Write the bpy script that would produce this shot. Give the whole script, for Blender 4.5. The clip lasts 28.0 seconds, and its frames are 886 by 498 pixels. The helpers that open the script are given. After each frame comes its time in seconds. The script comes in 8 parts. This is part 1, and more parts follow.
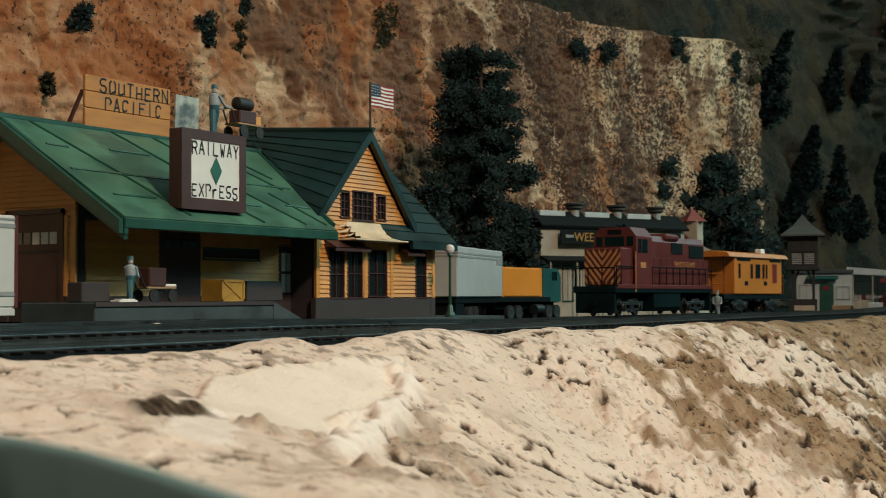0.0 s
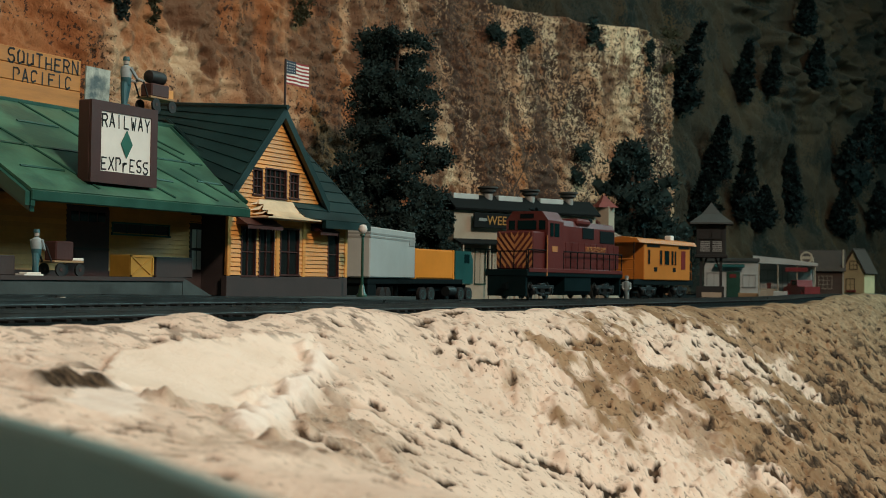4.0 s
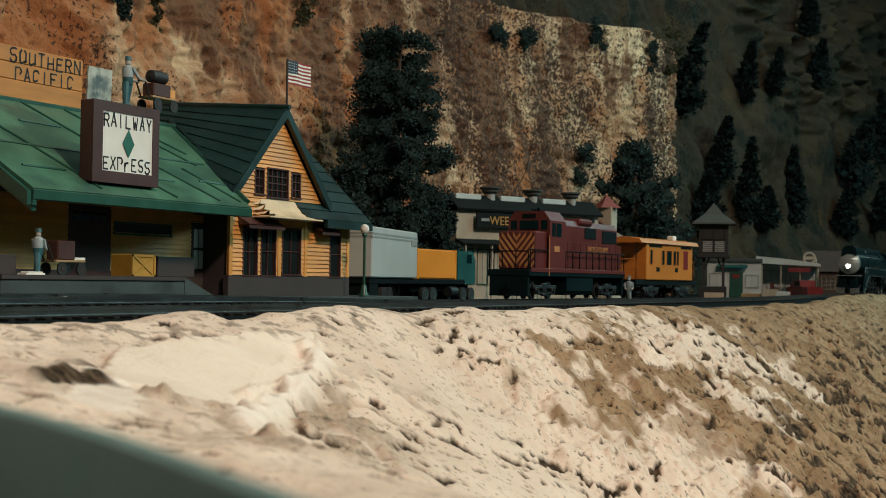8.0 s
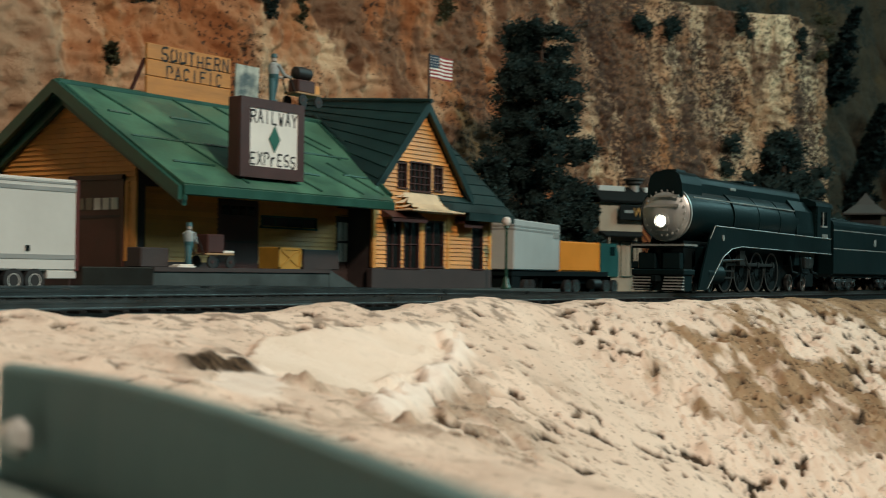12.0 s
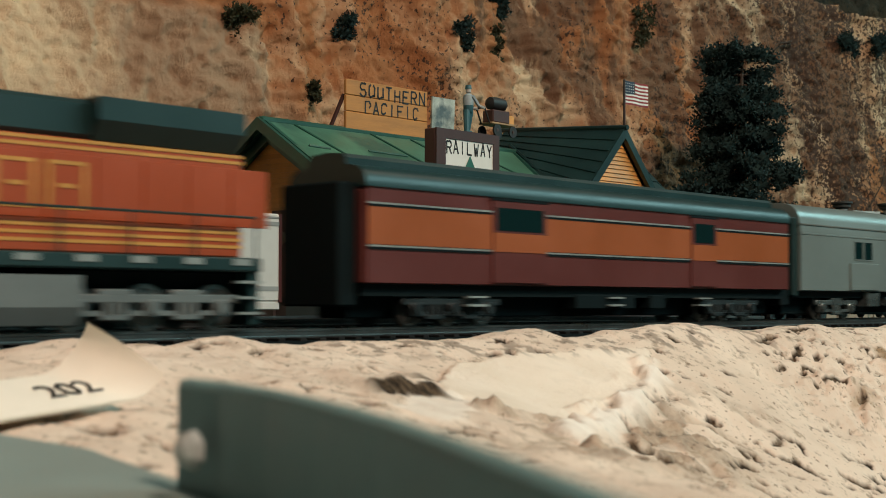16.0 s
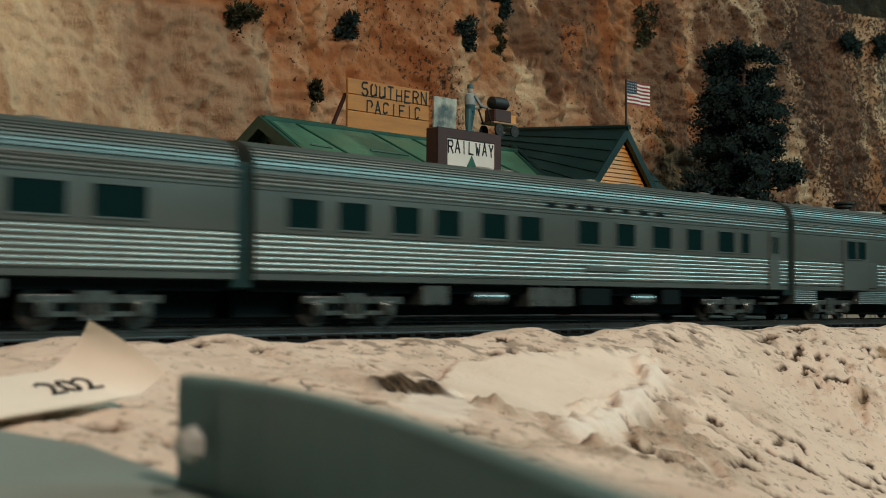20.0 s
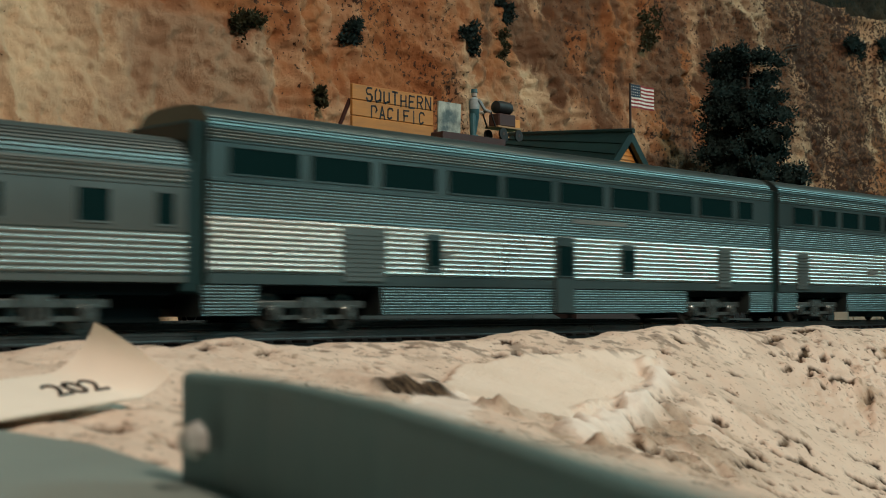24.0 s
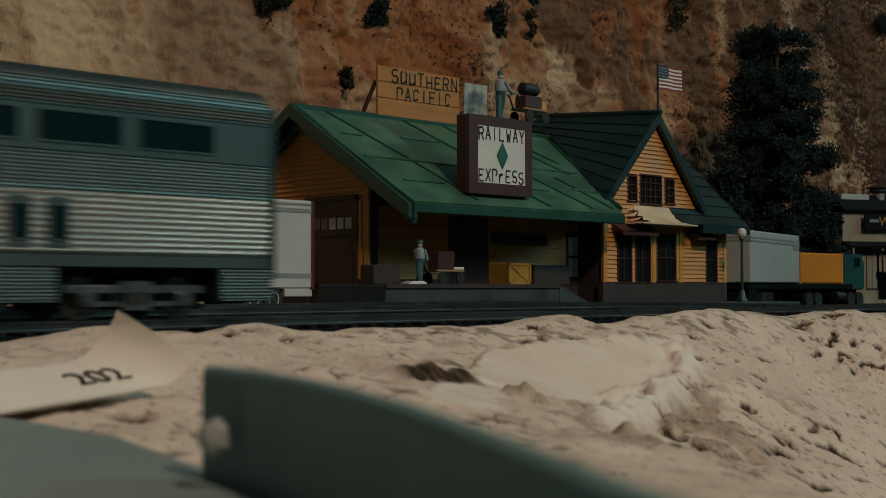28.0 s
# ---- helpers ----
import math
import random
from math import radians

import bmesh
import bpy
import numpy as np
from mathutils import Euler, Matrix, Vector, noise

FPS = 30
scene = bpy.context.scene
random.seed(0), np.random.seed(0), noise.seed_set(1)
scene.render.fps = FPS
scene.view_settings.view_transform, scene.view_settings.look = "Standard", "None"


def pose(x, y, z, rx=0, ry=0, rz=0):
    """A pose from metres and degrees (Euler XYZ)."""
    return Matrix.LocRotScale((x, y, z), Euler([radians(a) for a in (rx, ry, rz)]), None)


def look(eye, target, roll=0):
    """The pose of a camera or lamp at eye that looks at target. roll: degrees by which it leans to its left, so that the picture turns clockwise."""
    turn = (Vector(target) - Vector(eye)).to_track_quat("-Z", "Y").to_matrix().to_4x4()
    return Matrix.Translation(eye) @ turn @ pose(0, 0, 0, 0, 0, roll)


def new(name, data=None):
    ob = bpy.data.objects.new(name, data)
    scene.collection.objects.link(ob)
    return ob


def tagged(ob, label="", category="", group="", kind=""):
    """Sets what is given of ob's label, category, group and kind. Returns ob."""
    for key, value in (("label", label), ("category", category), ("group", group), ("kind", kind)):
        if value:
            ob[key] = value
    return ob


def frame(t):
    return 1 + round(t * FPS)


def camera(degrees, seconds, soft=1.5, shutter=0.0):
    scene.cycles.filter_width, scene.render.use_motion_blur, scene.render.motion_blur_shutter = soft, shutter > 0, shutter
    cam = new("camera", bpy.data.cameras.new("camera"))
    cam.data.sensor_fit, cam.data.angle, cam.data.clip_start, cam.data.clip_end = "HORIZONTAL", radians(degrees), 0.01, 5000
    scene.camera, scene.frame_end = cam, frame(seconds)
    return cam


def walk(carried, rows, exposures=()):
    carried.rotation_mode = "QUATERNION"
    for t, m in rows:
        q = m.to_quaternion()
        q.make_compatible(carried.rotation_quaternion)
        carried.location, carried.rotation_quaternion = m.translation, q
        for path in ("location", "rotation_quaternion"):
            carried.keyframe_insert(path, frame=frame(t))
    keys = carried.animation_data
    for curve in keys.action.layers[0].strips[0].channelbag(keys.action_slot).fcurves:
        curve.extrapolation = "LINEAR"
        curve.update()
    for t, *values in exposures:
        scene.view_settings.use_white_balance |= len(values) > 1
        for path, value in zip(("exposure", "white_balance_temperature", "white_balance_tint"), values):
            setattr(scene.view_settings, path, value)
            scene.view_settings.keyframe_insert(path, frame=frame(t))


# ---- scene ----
# ---------------------------------------------------------------- camera
# the picture dims a little towards the end
EXPO = ((0.0, 0.0), (16.0, 0.03), (17.0, -0.04), (18.0, -0.33), (21.0, -0.30), (24.0, -0.30), (25.0, -0.45), (27.0, -0.58), (28.0, -1.20))
cam = camera(36.9, 28.0, soft=0.85, shutter=0.38)
# a small lens close to the layout: what lies next to it is soft
cam.data.dof.use_dof, cam.data.dof.focus_distance, cam.data.dof.aperture_fstop = True, 0.64, 56.0
# seconds, eye x, y, z in metres, heading, pitch and roll in degrees
EYE = (
    (0.0, -0.0014, 0.0041, 0.0154, 31.787, 2.046, -0.157),
    (0.5, -0.0009, 0.0037, 0.0143, 30.435, 1.666, 0.351),
    (1.0, -0.0004, 0.0037, 0.0140, 29.604, 0.827, 0.990),
    (1.5, -0.0007, 0.0037, 0.0143, 28.572, 1.448, 0.421),
    (2.0, -0.0008, 0.0038, 0.0143, 28.533, 1.947, 0.228),
    (2.5, -0.0007, 0.0041, 0.0142, 27.954, 1.753, 0.401),
    (3.0, -0.0009, 0.0046, 0.0142, 27.849, 1.580, 0.735),
    (3.5, -0.0009, 0.0045, 0.0142, 27.957, 1.317, 0.922),
    (5.5, -0.0010, 0.0024, 0.0130, 28.229, 1.518, 0.601),
    (6.0, -0.0007, 0.0029, 0.0131, 28.009, 1.526, 0.716),
    (6.5, -0.0006, 0.0029, 0.0131, 28.067, 1.350, 0.903),
    (7.0, -0.0007, 0.0028, 0.0131, 28.239, 1.376, 0.826),
    (7.5, -0.0007, 0.0028, 0.0131, 28.265, 1.307, 0.911),
    (8.0, -0.0006, 0.0030, 0.0132, 28.191, 1.375, 0.858),
    (8.5, -0.0003, 0.0028, 0.0129, 28.045, 1.356, 0.875),
    (9.0, -0.0005, 0.0022, 0.0130, 28.092, 1.356, 0.845),
    (9.5, -0.0000, 0.0024, 0.0129, 27.855, 1.372, 0.782),
    (10.0, -0.0004, 0.0022, 0.0129, 27.881, 1.385, 0.743),
    (10.5, -0.0006, 0.0024, 0.0131, 28.039, 1.430, 0.702),
    (11.0, -0.0009, 0.0022, 0.0133, 29.342, 1.104, 0.896),
    (11.5, -0.0013, 0.0017, 0.0131, 31.063, 1.425, 0.933),
    (12.0, -0.0014, 0.0006, 0.0126, 34.412, 0.997, 0.764),
    (12.5, 0.0006, -0.0008, 0.0125, 39.168, 0.976, 0.262),
    (13.0, 0.0001, -0.0021, 0.0111, 42.285, 2.063, -0.554),
    (13.5, -0.0001, -0.0028, 0.0105, 43.016, 2.116, -0.311),
    (15.5, 0.0008, -0.0017, 0.0109, 43.073, 2.311, 0.070),
    (16.0, 0.0009, -0.0019, 0.0112, 43.153, 2.272, 0.126),
    (16.5, 0.0007, -0.0022, 0.0113, 43.165, 2.223, 0.167),
    (17.0, 0.0005, -0.0025, 0.0109, 43.186, 2.400, 0.225),
    (17.5, 0.0004, -0.0028, 0.0107, 43.175, 2.374, 0.218),
    (18.0, 0.0007, -0.0022, 0.0107, 43.125, 2.385, 0.276),
    (18.5, 0.0007, -0.0024, 0.0109, 43.140, 2.267, 0.323),
    (19.0, 0.0009, -0.0022, 0.0107, 43.176, 2.177, 0.322),
    (19.5, 0.0009, -0.0021, 0.0109, 43.161, 2.229, 0.243),
    (20.0, 0.0009, -0.0021, 0.0109, 43.228, 2.264, 0.248),
    (20.5, 0.0008, -0.0025, 0.0105, 43.283, 2.313, 0.210),
    (21.0, 0.0005, -0.0027, 0.0107, 43.266, 2.307, 0.226),
    (21.5, 0.0007, -0.0026, 0.0105, 43.276, 2.311, 0.230),
    (23.5, 0.0006, -0.0029, 0.0101, 43.323, 2.603, -0.068),
    (24.0, 0.0005, -0.0031, 0.0100, 43.487, 2.523, -0.122),
    (24.5, 0.0002, -0.0034, 0.0102, 43.485, 2.463, -0.056),
    (25.0, 0.0003, -0.0033, 0.0101, 43.510, 2.361, -0.012),
    (25.5, 0.0005, -0.0031, 0.0102, 43.562, 2.328, -0.011),
    (26.0, 0.0005, -0.0031, 0.0102, 43.706, 2.264, 0.002),
    (26.5, 0.0001, -0.0035, 0.0102, 43.674, 2.383, -0.020),
    (27.0, 0.0010, -0.0027, 0.0107, 43.894, 2.295, -0.035),
    (27.5, 0.0020, -0.0020, 0.0111, 44.388, 2.130, -0.018),
    (28.0, 0.0026, -0.0012, 0.0111, 44.614, 1.701, -0.055),
)
walk(cam, [(t, pose(x, y, z, 90 + p, 0, h - 90) @ pose(0, 0, 0, 0, 0, r)) for t, x, y, z, h, p, r in EYE],
     exposures=EXPO)

# ---------------------------------------------------------------- room light
world = bpy.data.worlds.new("room_air")
scene.world = world
world.use_nodes = True
world.node_tree.nodes["Background"].inputs[0].default_value = (0.30, 0.42, 0.42, 1)
world.node_tree.nodes["Background"].inputs[1].default_value = 0.05


def lamp(name, eye, target, watts, size, colour, spread=180, long=0.0):
    d = bpy.data.lights.new(name, "AREA")
    d.energy, d.size, d.color, d.spread = watts, size, colour, radians(spread)
    if long:
        d.shape, d.size, d.size_y = "RECTANGLE", long, size
    ob = new(name, d)
    ob.matrix_world = look(eye, target)
    return ob


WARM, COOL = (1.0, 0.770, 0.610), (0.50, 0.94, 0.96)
lamp("ceiling_lamp_warm", (-0.05, -1.10, 1.38), (0.35, 0.45, 0.05), 21.0, 0.16, WARM, 150)
# unseen long strip, added for cool fill and sheen along the cars
lamp("cool_fill_lamp", (2.20, -1.15, 1.25), (0.9, 0.40, 0.0), 31.0, 0.40, COOL, long=2.4)
# extra lamp with no known fixture, added to brighten hillside and town
lamp("east_fill_lamp", (2.1, -0.3, 2.2), (2.2, 0.7, 0.1), 8.0, 0.5, (1.0, 0.86, 0.68))

# ---------------------------------------------------------------- materials


def mat(name, colour, rough=0.6, metal=0.0, var=0.18, scale=90.0, bump=0.15, dist=0.0004, other=None, mix=0.5,
        stretch=None, island=0.0, spec=0.5):
    """A surface with coarse stains and fine grain; other: a second colour that shows in patches."""
    m = bpy.data.materials.new(name)
    m.use_nodes = True
    nt = m.node_tree
    nd, ln = nt.nodes, nt.links
    bsdf = nd["Principled BSDF"]
    tc = nd.new("ShaderNodeTexCoord")
    src = tc.outputs["Object"]
    if stretch:
        mp = nd.new("ShaderNodeMapping")
        mp.inputs["Scale"].default_value = stretch
        ln.new(src, mp.inputs["Vector"])
        src = mp.outputs["Vector"]
    big, fine = nd.new("ShaderNodeTexNoise"), nd.new("ShaderNodeTexNoise")
    for n, s, det in ((big, scale, 4.0), (fine, scale * 9, 3.0)):
        n.inputs["Scale"].default_value, n.inputs["Detail"].default_value = s, det
        ln.new(src, n.inputs["Vector"])
    ramp = nd.new("ShaderNodeValToRGB")
    lo = [c * (1 - var) for c in colour[:3]]
    hi = [min(1, c * (1 + var)) for c in colour[:3]]
    ramp.color_ramp.elements[0].position, ramp.color_ramp.elements[0].color = 0.3, (*lo, 1)
    ramp.color_ramp.elements[1].position, ramp.color_ramp.elements[1].color = 0.7, (*hi, 1)
    ln.new(big.outputs["Fac"], ramp.inputs["Fac"])
    out = ramp.outputs["Color"]
    if other:
        pick = nd.new("ShaderNodeTexNoise")
        pick.inputs["Scale"].default_value, pick.inputs["Detail"].default_value = scale * 0.6, 6.0
        ln.new(src, pick.inputs["Vector"])
        rr = nd.new("ShaderNodeMapRange")
        rr.inputs["From Min"].default_value, rr.inputs["From Max"].default_value = mix - 0.05, mix + 0.05
        ln.new(pick.outputs["Fac"], rr.inputs["Value"])
        mx = nd.new("ShaderNodeMix")
        mx.data_type = "RGBA"
        ln.new(rr.outputs["Result"], mx.inputs["Factor"])
        ln.new(out, mx.inputs["A"])
        mx.inputs["B"].default_value = (*other, 1)
        out = mx.outputs["Result"]
    # fine grain
    gr = nd.new("ShaderNodeMix")
    gr.data_type, gr.blend_type = "RGBA", "MULTIPLY"
    gr.inputs["Factor"].default_value = var
    ln.new(out, gr.inputs["A"])
    ln.new(fine.outputs["Fac"], gr.inputs["B"])
    out = gr.outputs["Result"]
    if island:
        oi = nd.new("ShaderNodeObjectInfo")
        mr = nd.new("ShaderNodeMapRange")
        mr.inputs["To Min"].default_value, mr.inputs["To Max"].default_value = 1 - island, 1 + island
        ln.new(oi.outputs["Random"], mr.inputs["Value"])
        vm = nd.new("ShaderNodeVectorMath")
        vm.operation = "SCALE"
        ln.new(out, vm.inputs[0])
        ln.new(mr.outputs["Result"], vm.inputs["Scale"])
        out = vm.outputs["Vector"]
    ln.new(out, bsdf.inputs["Base Color"])
    ro = nd.new("ShaderNodeMapRange")
    ro.inputs["To Min"].default_value, ro.inputs["To Max"].default_value = max(0.02, rough - 0.12), min(1, rough + 0.12)
    ln.new(big.outputs["Fac"], ro.inputs["Value"])
    ln.new(ro.outputs["Result"], bsdf.inputs["Roughness"])
    bsdf.inputs["Metallic"].default_value = metal
    bsdf.inputs["Specular IOR Level"].default_value = spec
    if bump:
        bp = nd.new("ShaderNodeBump")
        bp.inputs["Strength"].default_value, bp.inputs["Distance"].default_value = bump, dist
        ln.new(fine.outputs["Fac"], bp.inputs["Height"])
        ln.new(bp.outputs["Normal"], bsdf.inputs["Normal"])
    return m


def glow(name, colour, strength):
    m = bpy.data.materials.new(name)
    m.use_nodes = True
    b = m.node_tree.nodes["Principled BSDF"]
    b.inputs["Base Color"].default_value = (*colour, 1)
    b.inputs["Emission Color"].default_value = (*colour, 1)
    b.inputs["Emission Strength"].default_value = strength
    return m


def glass(name, colour, rough=0.05, spec=0.7):
    m = bpy.data.materials.new(name)
    m.use_nodes = True
    b = m.node_tree.nodes["Principled BSDF"]
    b.inputs["Base Color"].default_value = (*colour, 1)
    b.inputs["Roughness"].default_value = rough
    b.inputs["Specular IOR Level"].default_value = spec
    return m


# ---------------------------------------------------------------- mesh tools (all sizes in millimetres)
MM = 0.001


class Geo:
    """Collects vertices and faces in millimetres."""

    def __init__(self):
        self.v, self.f, self.m = [], [], []
        self.slot = 0

    def add(self, verts, faces):
        n = len(self.v)
        self.v.extend(tuple(p) for p in verts)
        self.f.extend(tuple(i + n for i in f) for f in faces)
        self.m.extend([self.slot] * len(faces))
        return self

    def box(self, x0, y0, z0, x1, y1, z1, c=0.0):
        """A box; c: chamfer of its edges."""
        c = min(c, (x1 - x0) / 3, (y1 - y0) / 3, (z1 - z0) / 3)
        if c <= 0:
            v = [(x, y, z) for x in (x0, x1) for y in (y0, y1) for z in (z0, z1)]
            return self.add(v, [(0, 1, 3, 2), (4, 6, 7, 5), (0, 4, 5, 1), (2, 3, 7, 6), (0, 2, 6, 4), (1, 5, 7, 3)])
        lo, hi = (x0, y0, z0), (x1, y1, z1)
        v, idx = [], {}
        for i in range(8):
            s = (i >> 2 & 1, i >> 1 & 1, i & 1)
            for a in range(3):
                p = [(hi[k] if s[k] else lo[k]) if k == a else (hi[k] - c if s[k] else lo[k] + c) for k in range(3)]
                idx[s, a] = len(v)
                v.append(p)
        f = []
        for a in range(3):
            b, d = [k for k in range(3) if k != a]
            for side in (0, 1):
                ring = []
                for sb, sd in ((0, 0), (1, 0), (1, 1), (0, 1)):
                    s = [0, 0, 0]
                    s[a], s[b], s[d] = side, sb, sd
                    ring.append(idx[tuple(s), a])
                f.append(ring if (side == 1) == (a != 1) else ring[::-1])
            for sb in (0, 1):
                for sd in (0, 1):
                    q = []
                    for sa in (0, 1):
                        s = [0, 0, 0]
                        s[a], s[b], s[d] = sa, sb, sd
                        q.append((idx[tuple(s), b], idx[tuple(s), d]))
                    f.append((q[0][0], q[0][1], q[1][1], q[1][0]))
        for i in range(8):
            s = (i >> 2 & 1, i >> 1 & 1, i & 1)
            f.append((idx[s, 0], idx[s, 1], idx[s, 2]))
        return self.add(v, f)

    def cyl(self, p0, p1, r0, r1=None, n=14, cap=True):
        p0, p1 = Vector(p0), Vector(p1)
        r1 = r0 if r1 is None else r1
        d = (p1 - p0).normalized()
        a = d.orthogonal().normalized()
        b = d.cross(a)
        v = []
        for p, r in ((p0, r0), (p1, r1)):
            for i in range(n):
                t = 2 * math.pi * i / n
                v.append(p + r * (math.cos(t) * a + math.sin(t) * b))
        f = [(i, (i + 1) % n, n + (i + 1) % n, n + i) for i in range(n)]
        if cap:
            f += [tuple(range(n))[::-1], tuple(range(n, 2 * n))]
        return self.add(v, f)

    def tube(self, pts, r, n=8):
        for a, b in zip(pts, pts[1:]):
            self.cyl(a, b, r, n=n)
        return self

    def prism(self, poly, axis, a, b):
        """A polygon of two coordinates swept along the axis 0, 1 or 2 from a to b."""
        n = len(poly)

        def at(p, w):
            q = list(p)
            q.insert(axis, w)
            return q
        v = [at(p, a) for p in poly] + [at(p, b) for p in poly]
        f = [(i, (i + 1) % n, n + (i + 1) % n, n + i) for i in range(n)]
        return self.add(v, f + [tuple(range(n))[::-1], tuple(range(n, 2 * n))])

    def lathe(self, prof, centre=(0, 0, 0), n=20, axis=2, cap=True):
        """A profile of (radius, height) turned about the axis."""
        v = []
        for r, h in prof:
            for i in range(n):
                t = 2 * math.pi * i / n
                q = [r * math.cos(t), r * math.sin(t)]
                q.insert(axis, h)
                v.append([q[k] + centre[k] for k in range(3)])
        f = []
        for j in range(len(prof) - 1):
            for i in range(n):
                f.append((j * n + i, j * n + (i + 1) % n, (j + 1) * n + (i + 1) % n, (j + 1) * n + i))
        if cap:
            f += [tuple(range(n))[::-1], tuple(range((len(prof) - 1) * n, len(prof) * n))]
        return self.add(v, f)

    def plate(self, quad, t):
        """A flat plate: a polygon of 3D corners with thickness t along its normal."""
        q = [Vector(p) for p in quad]
        nrm = (q[1] - q[0]).cross(q[2] - q[0]).normalized() * t
        n = len(q)
        v = q + [p + nrm for p in q]
        f = [(i, (i + 1) % n, n + (i + 1) % n, n + i) for i in range(n)]
        return self.add(v, f + [tuple(range(n))[::-1], tuple(range(n, 2 * n))])


def mesh_of(g, name, materials, smooth=False):
    me = bpy.data.meshes.new(name)
    v = np.array(g.v, dtype=float) * MM
    me.from_pydata(v.tolist(), [], g.f)
    for m in materials if isinstance(materials, (list, tuple)) else [materials]:
        me.materials.append(m)
    me.polygons.foreach_set("material_index", g.m)
    bm = bmesh.new()
    bm.from_mesh(me)
    bmesh.ops.recalc_face_normals(bm, faces=bm.faces)
    bm.to_mesh(me)
    bm.free()
    if smooth:
        me.shade_smooth()
        me.set_sharp_from_angle(angle=radians(38))
    return me


def part(name, g, materials, parent, label="", at=(0, 0, 0), smooth=False):
    """One mesh object under a thing or under a part; at: its origin in the parent, in millimetres."""
    me = g if isinstance(g, bpy.types.Mesh) else mesh_of(g, name, materials, smooth)
    ob = new(name, me)
    ob.parent = parent
    ob.location = [c * MM for c in at]
    if label:
        ob["label"] = label
    return ob


def thing(name, label, category, at=(0, 0, 0), turn=0.0, group="", kind=""):
    """An empty at a thing's base."""
    ob = new(name)
    ob.empty_display_size = 0.01
    ob.matrix_basis = pose(*[c * MM for c in at], 0, 0, turn)
    return tagged(ob, label, category, group, kind)


def solid(name, g, materials, label, category, at=(0, 0, 0), turn=0.0, group="", kind="", smooth=False):
    """A thing that is one mesh."""
    ob = new(name, mesh_of(g, name, materials, smooth))
    ob.matrix_basis = pose(*[c * MM for c in at], 0, 0, turn)
    return tagged(ob, label, category, group, kind)


def writing(text, size, material, parent, loc, rot, width=1.0, name="lettering", label="", thick=0.12):
    """Raised letters; size in millimetres, loc in the parent's millimetres."""
    cu = bpy.data.curves.new(name, "FONT")
    cu.body, cu.size, cu.align_x, cu.align_y = text, size * MM, "CENTER", "CENTER"
    cu.extrude = thick * MM
    cu.offset = 0.0
    tmp = bpy.data.objects.new("tmp", cu)
    scene.collection.objects.link(tmp)
    bpy.context.view_layer.update()
    me = bpy.data.meshes.new_from_object(tmp.evaluated_get(bpy.context.evaluated_depsgraph_get()))
    bpy.data.objects.remove(tmp)
    me.materials.clear()
    me.materials.append(material)
    me.transform(Matrix.Diagonal((width, 1, 1, 1)))
    ob = new(name, me)
    ob.parent = parent
    ob.matrix_basis = pose(*[c * MM for c in loc], *rot)
    if label:
        ob["label"] = label
    return ob


# brush strokes of hand-painted capitals, on a grid 4 wide and 6 high: digits are x and y in turn
STROKES = {"A": "002640 1232", "C": "45361605011031 41", "E": "46060040 0333", "F": "460600 0333", "H": "0600 4640 0343", "I": "2620", "L": "060040",
           "N": "00064046", "O": "1605011031414536 16", "P": "000636454433 03", "R": "00063645443303 2340", "S": "463616050413334241301001", "T": "0646 2620",
           "U": "060110314146", "W": "0610243046", "X": "0640 0046", "Y": "062346 2320", "p": "0004 0414233212 02", "r": "0004 02143424"}


def painted(text, x0, x1, z0, h, y, material, parent, width=1.0, seed=1):
    """Hand-painted letters on a board that faces -y: from x0 to x1, standing on z0, h high."""
    rnd = random.Random(seed)
    g, step = Geo(), (x1 - x0) / len(text)
    for i, ch in enumerate(text):
        w = step * (0.62 if ch != "I" else 0.5)
        lift, tall = rnd.uniform(-0.05, 0.05) * h, h * rnd.uniform(0.92, 1.06)
        for run in STROKES[ch].split():
            pts = [(x0 + i * step + w * int(run[k]) / 4 + rnd.uniform(-.15, .15), z0 + lift + tall * int(run[k + 1]) / 6 + rnd.uniform(-.15, .15)) for k in range(0, len(run) - 1, 2)]
            for (ax, az), (bx, bz) in zip(pts, pts[1:]):
                d = Vector((bx - ax, 0, bz - az))
                if d.length < 0.05:
                    continue
                n = Vector((-d.z, 0, d.x)).normalized() * width * rnd.uniform(0.42, 0.58)
                e = d.normalized() * width * 0.3
                a, b = Vector((ax, y, az)) - e, Vector((bx, y, bz)) + e
                g.add([a - n, b - n, b + n, a + n], [(0, 1, 2, 3)])
    return part("lettering", g, material, parent, "hand-painted black letters")


# ---------------------------------------------------------------- value noise on arrays
_rng = np.random.default_rng(5)
_LAT = _rng.random((64, 64, 64))


def vnoise(x, y, z=0.0):
    x, y, z = np.broadcast_arrays(np.asarray(x, float), np.asarray(y, float), np.asarray(z, float))
    xi, yi, zi = np.floor(x).astype(int), np.floor(y).astype(int), np.floor(z).astype(int)
    fx, fy, fz = x - xi, y - yi, z - zi
    fx, fy, fz = (f * f * (3 - 2 * f) for f in (fx, fy, fz))
    out = 0
    for i in (0, 1):
        for j in (0, 1):
            for k in (0, 1):
                w = (fx if i else 1 - fx) * (fy if j else 1 - fy) * (fz if k else 1 - fz)
                out = out + w * _LAT[(xi + i) % 64, (yi + j) % 64, (zi + k) % 64]
    return out * 2 - 1


